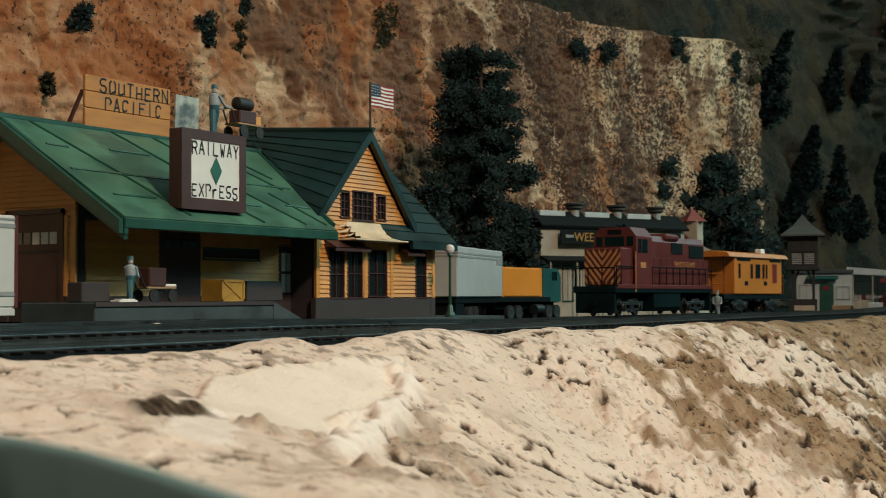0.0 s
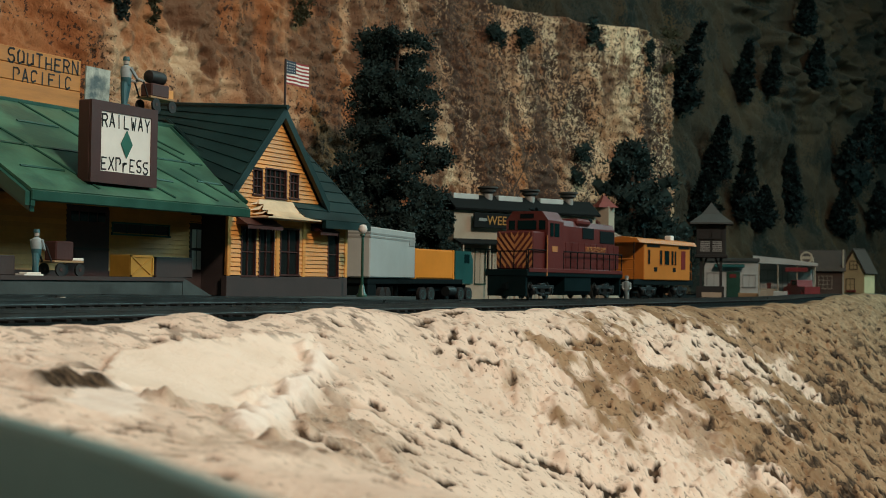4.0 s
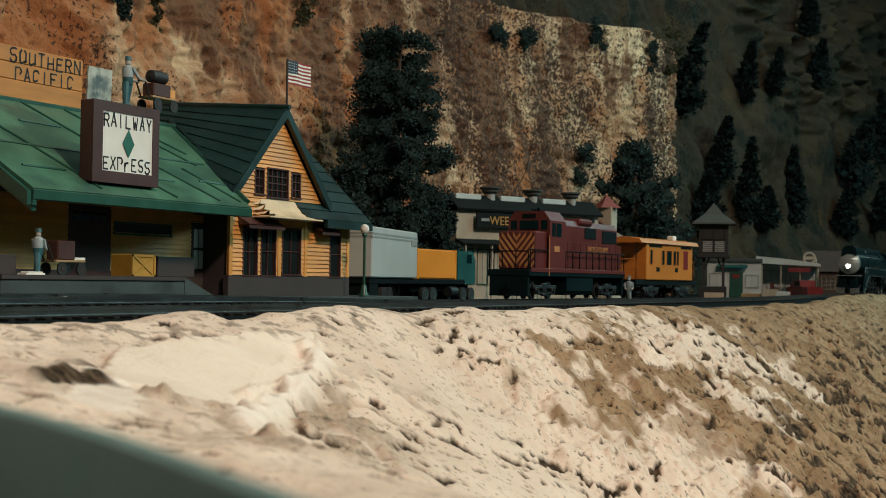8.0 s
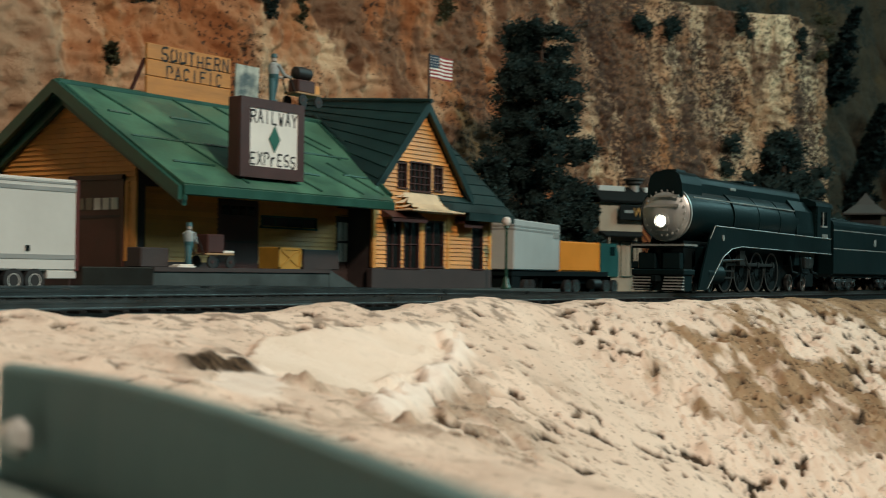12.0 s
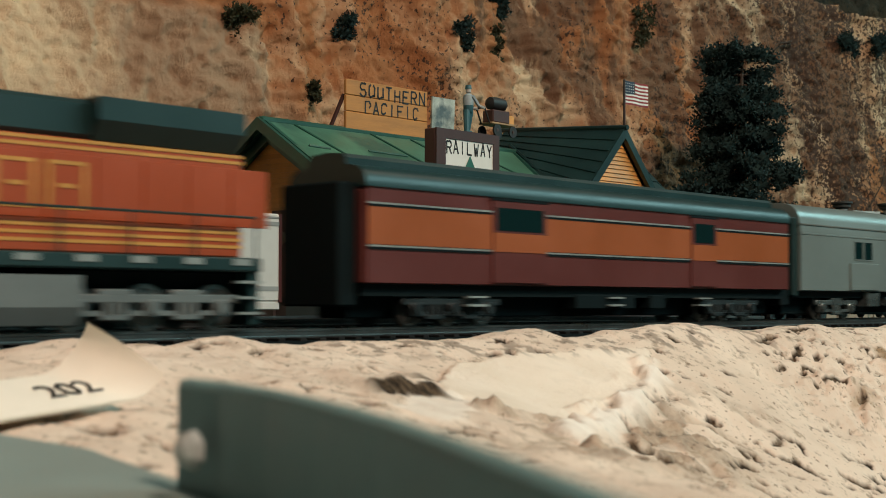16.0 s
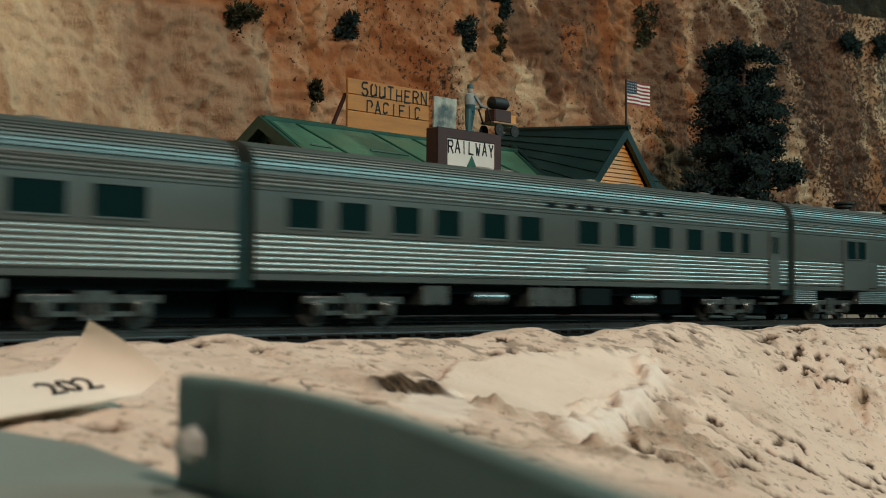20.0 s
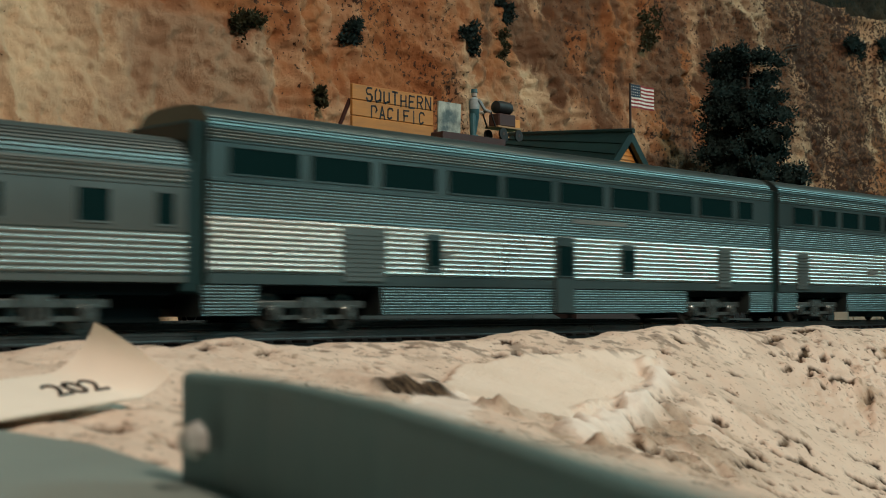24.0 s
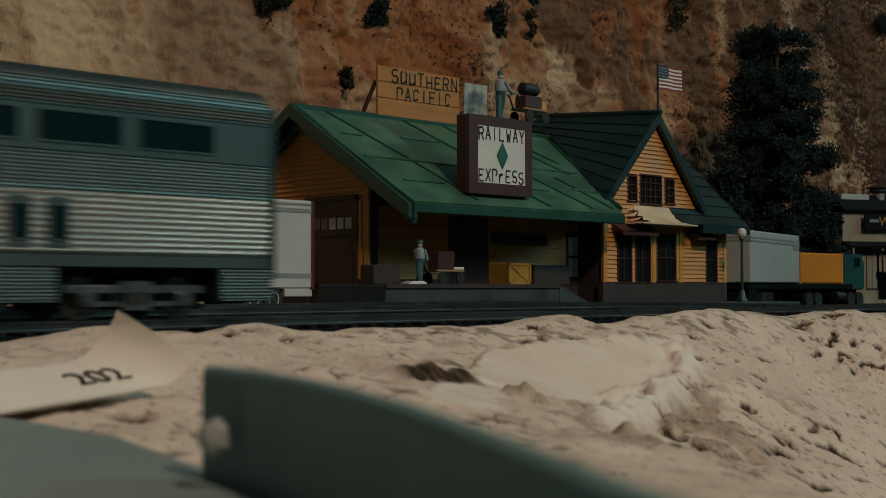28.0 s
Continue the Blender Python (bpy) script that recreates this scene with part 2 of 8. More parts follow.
def fbm(x, y, z=0.0, octaves=5, gain=0.5):
    a, s, out = 1.0, 1.0, 0.0
    for o in range(octaves):
        out = out + a * vnoise(x * s + 17.3 * o, y * s + 5.1 * o, np.asarray(z) * s + 9.7 * o)
        a, s = a * gain, s * 2.03
    return out


def ridged(x, y, z=0.0, octaves=5):
    a, s, out = 1.0, 1.0, 0.0
    for o in range(octaves):
        out = out + a * (1 - 2 * np.abs(vnoise(x * s + 31.7 * o, y * s + 3.3 * o, np.asarray(z) * s + 1.9 * o)))
        a, s = a * 0.5, s * 2.1
    return out


def grid_mesh(name, X, Y, Z, material, smooth=True, attr=None):
    """A sheet from three arrays in millimetres; attr: named arrays for the material."""
    h, w = X.shape
    co = np.stack([X, Y, Z], -1).reshape(-1, 3) * MM
    i = np.arange(h * w).reshape(h, w)
    q = np.stack([i[:-1, :-1], i[:-1, 1:], i[1:, 1:], i[1:, :-1]], -1).reshape(-1, 4)
    me = bpy.data.meshes.new(name)
    me.vertices.add(len(co))
    me.vertices.foreach_set("co", co.ravel())
    me.loops.add(q.size)
    me.loops.foreach_set("vertex_index", q.ravel())
    me.polygons.add(len(q))
    me.polygons.foreach_set("loop_start", np.arange(0, q.size, 4))
    me.polygons.foreach_set("use_smooth", np.full(len(q), smooth))
    for n, arr in (attr or {}).items():
        me.attributes.new(n, "FLOAT", "POINT").data.foreach_set("value", np.asarray(arr, float).ravel())
    me.materials.append(material)
    me.update()
    me.validate()
    return me

# ---------------------------------------------------------------- room
M_wall = mat("grey_green_wall_paint", (0.13, 0.29, 0.30), 0.85, scale=3, bump=0.1)
# pale teal on the unseen walls and ceiling bounces teal fill into shadows
M_wall2 = mat("teal_fill_wall", (0.24, 0.47, 0.49), 0.85, scale=3, bump=0.1)
M_ceil = mat("teal_fill_ceiling", (0.60, 0.80, 0.80), 0.9, scale=3)
M_floor = mat("room_carpet", (0.10, 0.10, 0.11), 0.95, scale=6)


def room():
    for name, b in (("wall_north", (-7, 1.95, -1.2, 10, 2.1, 2.4)), ("wall_south", (-7, -2.2, -1.2, 10, -2.05, 2.4)),
                    ("wall_west", (-7.15, -2.2, -1.2, -7, 2.1, 2.4)), ("wall_east", (10, -2.2, -1.2, 10.15, 2.1, 2.4)),
                    ("ceiling", (-7, -2.05, 2.4, 10, 1.95, 2.5)), ("floor", (-7, -2.05, -1.3, 10, 1.95, -1.2))):
        m = M_ceil if name == "ceiling" else M_floor if name == "floor" else M_wall if name == "wall_north" else M_wall2
        solid(name, Geo().box(*[c * 1000 for c in b]), m, "plain grey-green room " + name.split("_")[0], name.split("_")[0],
              kind="structure")


room()

# ---------------------------------------------------------------- ground


def ground_material():
    m = bpy.data.materials.new("plaster_and_soil")
    m.use_nodes = True
    nd, ln = m.node_tree.nodes, m.node_tree.links
    bsdf = nd["Principled BSDF"]
    geo = nd.new("ShaderNodeTexCoord").outputs["Object"]

    def noise_at(scale, det=6, rough=0.55):
        n = nd.new("ShaderNodeTexNoise")
        n.inputs["Scale"].default_value, n.inputs["Detail"].default_value = scale, det
        n.inputs["Roughness"].default_value = rough
        ln.new(geo, n.inputs["Vector"])
        return n.outputs["Fac"]

    def rng(src, a, b, c=0.0, d=1.0):
        r = nd.new("ShaderNodeMapRange")
        for k, v in zip(("From Min", "From Max", "To Min", "To Max"), (a, b, c, d)):
            r.inputs[k].default_value = v
        ln.new(src, r.inputs["Value"])
        return r.outputs["Result"]

    def mix(fac, a, b, blend="MIX"):
        x = nd.new("ShaderNodeMix")
        x.data_type, x.blend_type = "RGBA", blend
        for s, key in ((fac, "Factor"), (a, "A"), (b, "B")):
            if isinstance(s, tuple):
                x.inputs[key].default_value = (*s, 1)
            elif isinstance(s, float):
                x.inputs[key].default_value = s
            else:
                ln.new(s, x.inputs[key])
        return x.outputs["Result"]

    def att(n):
        a = nd.new("ShaderNodeAttribute")
        a.attribute_name = n
        return a.outputs["Fac"]

    plaster = mix(rng(noise_at(30), 0.35, 0.65), (0.80, 0.665, 0.55), (0.69, 0.56, 0.455))
    plaster = mix(rng(noise_at(190, 5, 0.7), 0.56, 0.66), plaster, (0.44, 0.35, 0.27))
    plaster = mix(rng(noise_at(520, 3), 0.63, 0.70), plaster, (0.24, 0.18, 0.13))
    plaster = mix(att("rubble_and_shade"), plaster, mix(rng(noise_at(160, 5, 0.65), 0.42, 0.62), (0.40, 0.31, 0.225), (0.16, 0.12, 0.085)))
    plaster = mix(att("pale"), plaster, mix(rng(noise_at(45), 0.4, 0.7), (0.86, 0.745, 0.63), (0.80, 0.68, 0.56)))
    plaster = mix(att("chalk"), plaster, mix(rng(noise_at(120), 0.4, 0.7), (0.90, 0.82, 0.73), (0.80, 0.70, 0.61)))
    dirt = mix(rng(noise_at(70), 0.4, 0.6), (0.25, 0.160, 0.092), (0.37, 0.255, 0.155))
    dirt = mix(rng(noise_at(330, 4, 0.65), 0.64, 0.70), dirt, (0.50, 0.40, 0.29))
    dirt = mix(rng(noise_at(460, 3), 0.60, 0.67), dirt, (0.07, 0.05, 0.035))
    col = mix(att("dirt"), plaster, dirt)
    # near-black puts shade in pits, creases and the cleft, and soil under the slab
    col = mix(att("soil_and_shade"), col, mix(rng(noise_at(300, 3), 0.4, 0.6), (0.024, 0.017, 0.012), (0.11, 0.075, 0.048)))
    bed = mix(rng(noise_at(700, 2), 0.35, 0.65), (0.006, 0.011, 0.012), (0.020, 0.026, 0.027))
    col = mix(att("bed"), col, bed)
    ln.new(col, bsdf.inputs["Base Color"])
    bsdf.inputs["Roughness"].default_value = 0.92
    bsdf.inputs["Specular IOR Level"].default_value = 0.06
    bp = nd.new("ShaderNodeBump")
    bp.inputs["Strength"].default_value, bp.inputs["Distance"].default_value = 0.6, 0.0012
    ln.new(noise_at(420, 5, 0.65), bp.inputs["Height"])
    ln.new(bp.outputs["Normal"], bsdf.inputs["Normal"])
    return m


def sstep(a, b, x):
    t = np.clip((x - a) / (b - a), 0, 1)
    return t * t * (3 - 2 * t)


def main_y(x):
    """The main track's middle line: straight past the depot, then bending away."""
    return 300 + 62 * sstep(1080, 1680, np.asarray(x, float))


def yard(x):
    """The yard behind the main line sinks a little beyond the depot."""
    return -4.6 * sstep(450, 790, np.asarray(x, float))


def inside(x, y, ring):
    """Signed distance to a closed outline, positive inside it."""
    px, py = np.array(ring, float).T
    best, odd = np.full(np.shape(x), 1e9), np.zeros(np.shape(x), bool)
    for x0, y0, x1, y1 in zip(px, py, np.roll(px, -1), np.roll(py, -1)):
        ex, ey = x1 - x0, y1 - y0
        t = np.clip(((x - x0) * ex + (y - y0) * ey) / (ex * ex + ey * ey), 0, 1)
        best = np.minimum(best, np.hypot(x - x0 - t * ex, y - y0 - t * ey))
        if y0 != y1:
            odd ^= ((y0 > y) != (y1 > y)) & (x < (x1 - x0) * (y - y0) / (y1 - y0) + x0)
    return np.where(odd, best, -best)


# brown earth: a hollow under the crest, and the long earth bank further along
HOLLOW = ((488, 236), (545, 241), (580, 226), (640, 214), (735, 212), (700, 190), (560, 168), (480, 172), (462, 192), (474, 214))
EARTH = ((700, 262), (1100, 300), (2300, 420), (3000, 300), (2000, 60), (900, -40), (470, 90), (515, 140), (552, 160), (640, 172), (764, 186), (850, 212), (760, 236))
SLAB = ((251, 230), (300, 237), (353, 240), (346, 232), (333, 222), (306, 214), (282, 206), (232, 176), (222, 189), (206, 190), (226, 209))
CHUNK = ((349, 234), (336, 220), (283, 197), (216, 158), (198, 148), (203, 160), (270, 199), (306, 214))
WHITE = ((160, 162), (208, 198), (214, 190), (176, 156), (164, 150))


def bank(x, y):
    """Height of the modelled ground: plaster bank before the track, level bed behind its crest."""
    x, y = np.asarray(x, float), np.asarray(y, float)
    far = sstep(900, 1500, x)
    yc = main_y(x) - 44 + 6 * fbm(x / 55, 3.3, octaves=2)
    near = np.exp(-np.maximum(yc - y, 0) / 9.0)
    zc = 1.6 + 2.2 * fbm(x / 26, 7.7, octaves=4) * near + 1.8 * far - 3.6 * sstep(640, 880, x) * sstep(1450, 1150, x)
    rocky = np.clip(sstep(330, 470, x + 45 * fbm(x / 60, y / 60, 4)), 0, 1)
    d = yc - y
    slope = 0.10 + 0.62 * sstep(140, 430, x) + 0.10 * fbm(x / 120, 1.5, octaves=2) * sstep(140, 300, x)
    z = zc - np.where(d > 0, (np.sqrt(d * d + 64) - 8) * slope, 0)
    ragged = 1.7 * fbm(x / 9, y / 9, 8.0, 4)
    slab = sstep(-0.6, 0.8, inside(x, y, SLAB) + ragged)
    chunk = sstep(-2.0, 3.5, inside(x, y, CHUNK) + ragged)
    white = sstep(-1, 1.5, inside(x, y, WHITE) + ragged)
    flat = np.maximum(np.maximum(slab, chunk), white)
    # a swelling of plaster beside the paper tag, a dip at the slab's corner
    mound = np.exp(-((x - 192) / 17) ** 2 - ((y - 246) / 12) ** 2)
    notch = np.exp(-((x - 352) / 9) ** 2 - ((y - 252) / 9) ** 2)
    # plaster lumps, pits and, to the right, rounded stones with soil and painted shade between them
    lump = 2.4 * fbm(x / 42, y / 34, 0.5, 4) + 0.7 * ridged(x / 26, y / 19, 2.0, 2) + 0.38 * fbm(x / 7, y / 7, 3.0, 3)
    many = 0.04 + 0.72 * sstep(420, 640, x + 40 * fbm(x / 50, y / 50, 12.0, 3))
    hole = fbm(x / 6.4, y / 3.6, 5.0, 3) + 0.35 * fbm(x / 34, y / 26, 9.0, 2)
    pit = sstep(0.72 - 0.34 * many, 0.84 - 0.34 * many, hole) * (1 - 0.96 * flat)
    # the earth bank is riddled with hollows, their shade darkened into the colour
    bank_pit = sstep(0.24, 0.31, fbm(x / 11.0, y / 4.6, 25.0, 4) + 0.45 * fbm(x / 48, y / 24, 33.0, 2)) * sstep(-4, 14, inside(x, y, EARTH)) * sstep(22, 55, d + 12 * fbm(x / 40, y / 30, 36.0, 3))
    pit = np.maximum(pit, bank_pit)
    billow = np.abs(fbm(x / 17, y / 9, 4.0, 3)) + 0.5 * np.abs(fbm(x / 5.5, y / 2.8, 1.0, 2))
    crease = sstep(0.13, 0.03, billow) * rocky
    stone = 3.2 * billow + 0.6 * ridged(x / 4.5, y / 4.0, 6.0, 2)
    on = np.clip(d / 10, 0, 1)
    body = lump * (1 - 0.7 * flat) + rocky * stone * np.clip(d / 34, 0.12, 1) - pit * (1.1 + 0.5 * many) + 0.9 * slab + 3.3 * chunk + 0.8 * white \
        + 3.2 * mound - 1.6 * notch + chunk * 1.1 * fbm(x / 13, y / 13, 2.2, 3)
    z = z + on * body
    level = -1.9 + yard(x) * sstep(330, 352, y) + 0.25 * fbm(x / 9, y / 9, 3.0, 3)
    behind = sstep(-3, -13, d)
    z = z * (1 - behind) + level * behind
    gap = inside(x, y, SLAB)
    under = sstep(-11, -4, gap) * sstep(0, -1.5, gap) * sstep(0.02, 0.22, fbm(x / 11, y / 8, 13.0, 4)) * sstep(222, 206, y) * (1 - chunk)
    # broken plaster under the slab's lower edge, and the cleft at its near corner, shade painted on its riser
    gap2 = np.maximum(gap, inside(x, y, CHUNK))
    rubble_and_shade = sstep(-46, -10, gap2) * sstep(1, -2.5, gap2) * sstep(-0.35, 0.45, fbm(x / 15, y / 13, 21.0, 4)) * sstep(226, 200, y) * (1 - flat)
    # darker line along the chunk's foot: its shading put into the colour
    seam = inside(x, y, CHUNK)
    rubble_and_shade = np.maximum(rubble_and_shade, 0.8 * sstep(-7, -2.5, seam) * sstep(-0.5, -2, seam) * slab * sstep(-0.1, 0.3, fbm(x / 18, y / 12, 41.0, 3)))
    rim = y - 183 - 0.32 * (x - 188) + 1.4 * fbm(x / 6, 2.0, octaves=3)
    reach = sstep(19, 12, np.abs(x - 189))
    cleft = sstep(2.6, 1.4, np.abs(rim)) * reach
    z = z + 2.4 * sstep(-2, 2, rim) * sstep(22, 8, rim) * reach + 2.8 * rubble_and_shade * fbm(x / 7, y / 7, 30.0, 4)
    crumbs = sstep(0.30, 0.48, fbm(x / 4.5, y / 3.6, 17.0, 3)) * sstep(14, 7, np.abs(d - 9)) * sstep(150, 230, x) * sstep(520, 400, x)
    soil_and_shade = np.clip(np.maximum.reduce([pit, 0.8 * under, 0.9 * crease, cleft, 0.55 * crumbs]), 0, 1) * np.clip(d / 4, 0, 1)
    return np.maximum(z, -118), rocky, behind, soil_and_shade, slab, np.maximum(chunk, 0.7 * white), rubble_and_shade


def build_ground():
    xs = np.concatenate([np.arange(-6900, -200, 300), np.arange(-200, 90, 5), np.arange(90, 640, 0.95),
                         np.arange(640, 1100, 1.7), np.arange(1100, 1750, 4), np.arange(1750, 2400, 15), np.arange(2400, 9901, 300)])
    ys = np.concatenate([[-70, -40, -10], np.arange(10, 110, 5), np.arange(110, 268, 0.85), np.arange(268, 290, 2),
                         np.arange(290, 420, 6), np.arange(420, 1000, 40), [1200, 1500, 1900]])
    X, Y = np.meshgrid(xs, ys)
    Z, rocky, behind, soil_and_shade, slab, chalk, rubble_and_shade = bank(X, Y)
    patch = fbm(X / 46, Y / 24, 6.0, 4) + 0.4 * fbm(X / 9, Y / 7, 2.5, 3)
    rag = 26 * fbm(X / 34, Y / 26, 6.0, 5) + 9 * fbm(X / 8, Y / 7, 2.5, 3)
    hollow = sstep(-6, 9, inside(X, Y, HOLLOW) + rag) * sstep(-0.75, -0.15, fbm(X / 13, Y / 10, 8.8, 4))
    earth = sstep(-10, 8, inside(X, Y, EARTH) + 1.25 * rag)
    dirt = np.clip(np.maximum(hollow, earth) + sstep(0.35, 0.6, patch) * sstep(440, 560, X) * 0.8, 0, 1)
    me = grid_mesh("ground", X, Y, Z, ground_material(), attr={"dirt": dirt, "bed": behind, "soil_and_shade": soil_and_shade, "pale": slab, "chalk": chalk, "rubble_and_shade": 0.75 * rubble_and_shade})
    tagged(new("ground", me), "cream plaster bank and grey track bed of a model railway", "ground", kind="structure")


build_ground()
solid("layout_fascia", Geo().box(-6900, -86, -1200, 9900, -68, -112, 2), M_wall, "grey-green board closing the front of the layout table", "fascia", kind="structure")

# ---------------------------------------------------------------- tracks
M_rail = mat("rail_steel", (0.16, 0.175, 0.175), 0.32, 0.9, scale=120)
M_tie = mat("creosoted_tie", (0.014, 0.015, 0.015), 0.85, scale=300, island=0.35, bump=0.4, spec=0.15)
M_stone = mat("ballast", (0.010, 0.016, 0.017), 1.0, scale=600, bump=0.8, dist=0.0006, spec=0.03)


def track(name, label, yf, x0, x1, near, fall=False, base=0.0):
    """A track along x with its middle line yf(x); near: stretch whose ties are built singly."""
    t = thing(name, label, "railway track", (0, 0, base))
    xs = np.concatenate([np.arange(x0, x1, 60.0), [x1]])
    yc = np.asarray(yf(xs), float) + 0 * xs
    low = yard(xs) if fall else 0 * xs
    def along(prof, closed):
        g, n = Geo(), len(prof)
        v = [(x, y + o, z + w) for x, y, w in zip(xs, yc, low) for o, z in prof]
        g.add(v, [(i * n + k, i * n + (k + 1) % n, (i + 1) * n + (k + 1) % n, (i + 1) * n + k)
                  for i in range(len(xs) - 1) for k in range(n if closed else n - 1)])
        return g
    for side in (-8.75, 8.75):
        prof = [(-1.3, 2.5), (1.3, 2.5), (1.3, 2.9), (0.35, 3.1), (0.35, 4.1), (0.6, 4.3), (0.6, 5.0), (-0.6, 5.0), (-0.6, 4.3), (-0.35, 4.1), (-0.35, 3.1), (-1.3, 2.9)]
        part("rail", along([(o + side, z) for o, z in prof], True), M_rail, t)
    part("ballast_bed", along([(-24, -1.8), (-16, 1.7), (16, 1.7), (24, -1.8)], False), M_stone, t)
    one = mesh_of(Geo().box(-1.3, -15.5, 0.6, 1.3, 15.5, 2.55, 0.25), "tie", M_tie)
    rest = Geo()
    for i, x in enumerate(np.arange(x0, x1, 7.2)):
        y = float(yf(x))
        if near[0] <= x <= near[1]:
            part("tie", one, M_tie, t, at=(x + random.uniform(-.4, .4), y + random.uniform(-.5, .5), random.uniform(-.12, .06)))
        else:
            w = float(yard(x)) if fall else 0.0
            rest.box(x - 1.3, y - 15.5, 0.6 + w, x + 1.3, y + 15.5, 2.55 + w)
    if rest.v:
        tagged(part("ties_beyond", rest, M_tie, t), kind="stuff")
    return t


track("main_track", "dark steel main track on ballast before the depot", main_y, -5000, 9400, (60, 800), base=-1.7)


def siding_y(x):
    return 430 - 48 * sstep(700, 1600, np.asarray(x, float))


def passing_y(x):
    return 365 - 55 * sstep(650, 1150, np.asarray(x, float))


track("siding_track", "dark weathered siding track along the depot", siding_y, -600, 1225, (0, 0), True)
track("passing_track", "dark passing track between main line and siding", passing_y, -600, 1080, (0, 0), True)

M_chip = mat("plaster_chip", (0.62, 0.58, 0.50), 0.8, scale=200, bump=0.4)


def chips():
    """Crumbs of plaster lying on the siding's ties before the dock."""
    rnd = random.Random(12)
    for i in range(16):
        x, y = rnd.choice((rnd.uniform(395, 470), rnd.uniform(470, 700), rnd.uniform(840, 1010))), rnd.uniform(417, 425)
        s = rnd.uniform(0.9, 2.2)
        g = Geo().lathe([(0.3 * s, 0), (1.0 * s, 0.1 * s), (0.8 * s, 0.5 * s), (0.2 * s, 0.75 * s)], n=5)
        g.v = [(vx * 1.6, vy, vz) for vx, vy, vz in g.v]
        solid("plaster_chip", g, M_chip, "pale crumb of plaster lying on the siding ties", "crumb", (x, y, 2.5 + float(yard(x))), rnd.uniform(-40, 40), "plaster crumbs")


chips()

# ---------------------------------------------------------------- cliff


def rock_material(name, light, rust, grey, dark):
    m = bpy.data.materials.new(name)
    m.use_nodes = True
    nd, ln = m.node_tree.nodes, m.node_tree.links
    bsdf = nd["Principled BSDF"]
    co = nd.new("ShaderNodeTexCoord").outputs["Object"]

    def tex(scale, stretch=(1, 1, 1), det=6, rough=0.6):
        mp = nd.new("ShaderNodeMapping")
        mp.inputs["Scale"].default_value = stretch
        ln.new(co, mp.inputs["Vector"])
        n = nd.new("ShaderNodeTexNoise")
        n.inputs["Scale"].default_value, n.inputs["Detail"].default_value = scale, det
        n.inputs["Roughness"].default_value = rough
        ln.new(mp.outputs["Vector"], n.inputs["Vector"])
        return n.outputs["Fac"]

    def rng(src, a, b):
        r = nd.new("ShaderNodeMapRange")
        r.inputs["From Min"].default_value, r.inputs["From Max"].default_value = a, b
        ln.new(src, r.inputs["Value"])
        return r.outputs["Result"]

    def mix(fac, a, b):
        x = nd.new("ShaderNodeMix")
        x.data_type = "RGBA"
        ln.new(fac, x.inputs["Factor"])
        for s, key in ((a, "A"), (b, "B")):
            if isinstance(s, tuple):
                x.inputs[key].default_value = (*s, 1)
            else:
                ln.new(s, x.inputs[key])
        return x.outputs["Result"]

    at = nd.new("ShaderNodeAttribute")
    at.attribute_name = "rust"
    fl = nd.new("ShaderNodeAttribute")
    fl.attribute_name = "fleck"

    def plus(p, q):
        m2 = nd.new("ShaderNodeMath")
        ln.new(p, m2.inputs[0])
        ln.new(q, m2.inputs[1])
        return m2.outputs[0]

    c = mix(rng(tex(9, (1, 1, 0.5)), 0.4, 0.62), light, grey)
    c = mix(rng(plus(tex(13, (1, 1, 0.35)), at.outputs["Fac"]), 0.60, 0.92), c, rust)
    st = nd.new("ShaderNodeAttribute")
    st.attribute_name = "streak"
    c = mix(rng(plus(tex(24, (1.5, 1.5, 0.20), 6, 0.62), st.outputs["Fac"]), 0.60, 0.72), c, tuple(0.16 * p + 0.64 * q + 0.2 * r for p, q, r in zip(grey, dark, rust)))
    c = mix(rng(plus(tex(300, (1, 1, 0.7), 3, 0.6), fl.outputs["Fac"]), 0.600, 0.645), c, dark)
    c = mix(rng(plus(tex(130, (1, 1, 0.55), 4, 0.7), fl.outputs["Fac"]), 0.70, 0.75), c, dark)
    ln.new(c, bsdf.inputs["Base Color"])
    bsdf.inputs["Roughness"].default_value = 0.93
    bsdf.inputs["Specular IOR Level"].default_value = 0.15
    bp = nd.new("ShaderNodeBump")
    bp.inputs["Strength"].default_value, bp.inputs["Distance"].default_value = 0.8, 0.005
    ln.new(tex(170, (1, 1, 0.7), 6, 0.7), bp.inputs["Height"])
    ln.new(bp.outputs["Normal"], bsdf.inputs["Normal"])
    return m


CLIFF_X = (-900, 250, 700, 1000, 1400, 1850, 2010, 2110, 2400)
CLIFF_Y = (690, 770, 765, 745, 715, 672, 668, 720, 900)
CLIFF_TOP = (430, 430, 420, 410, 405, 400, 396, 330, 240)


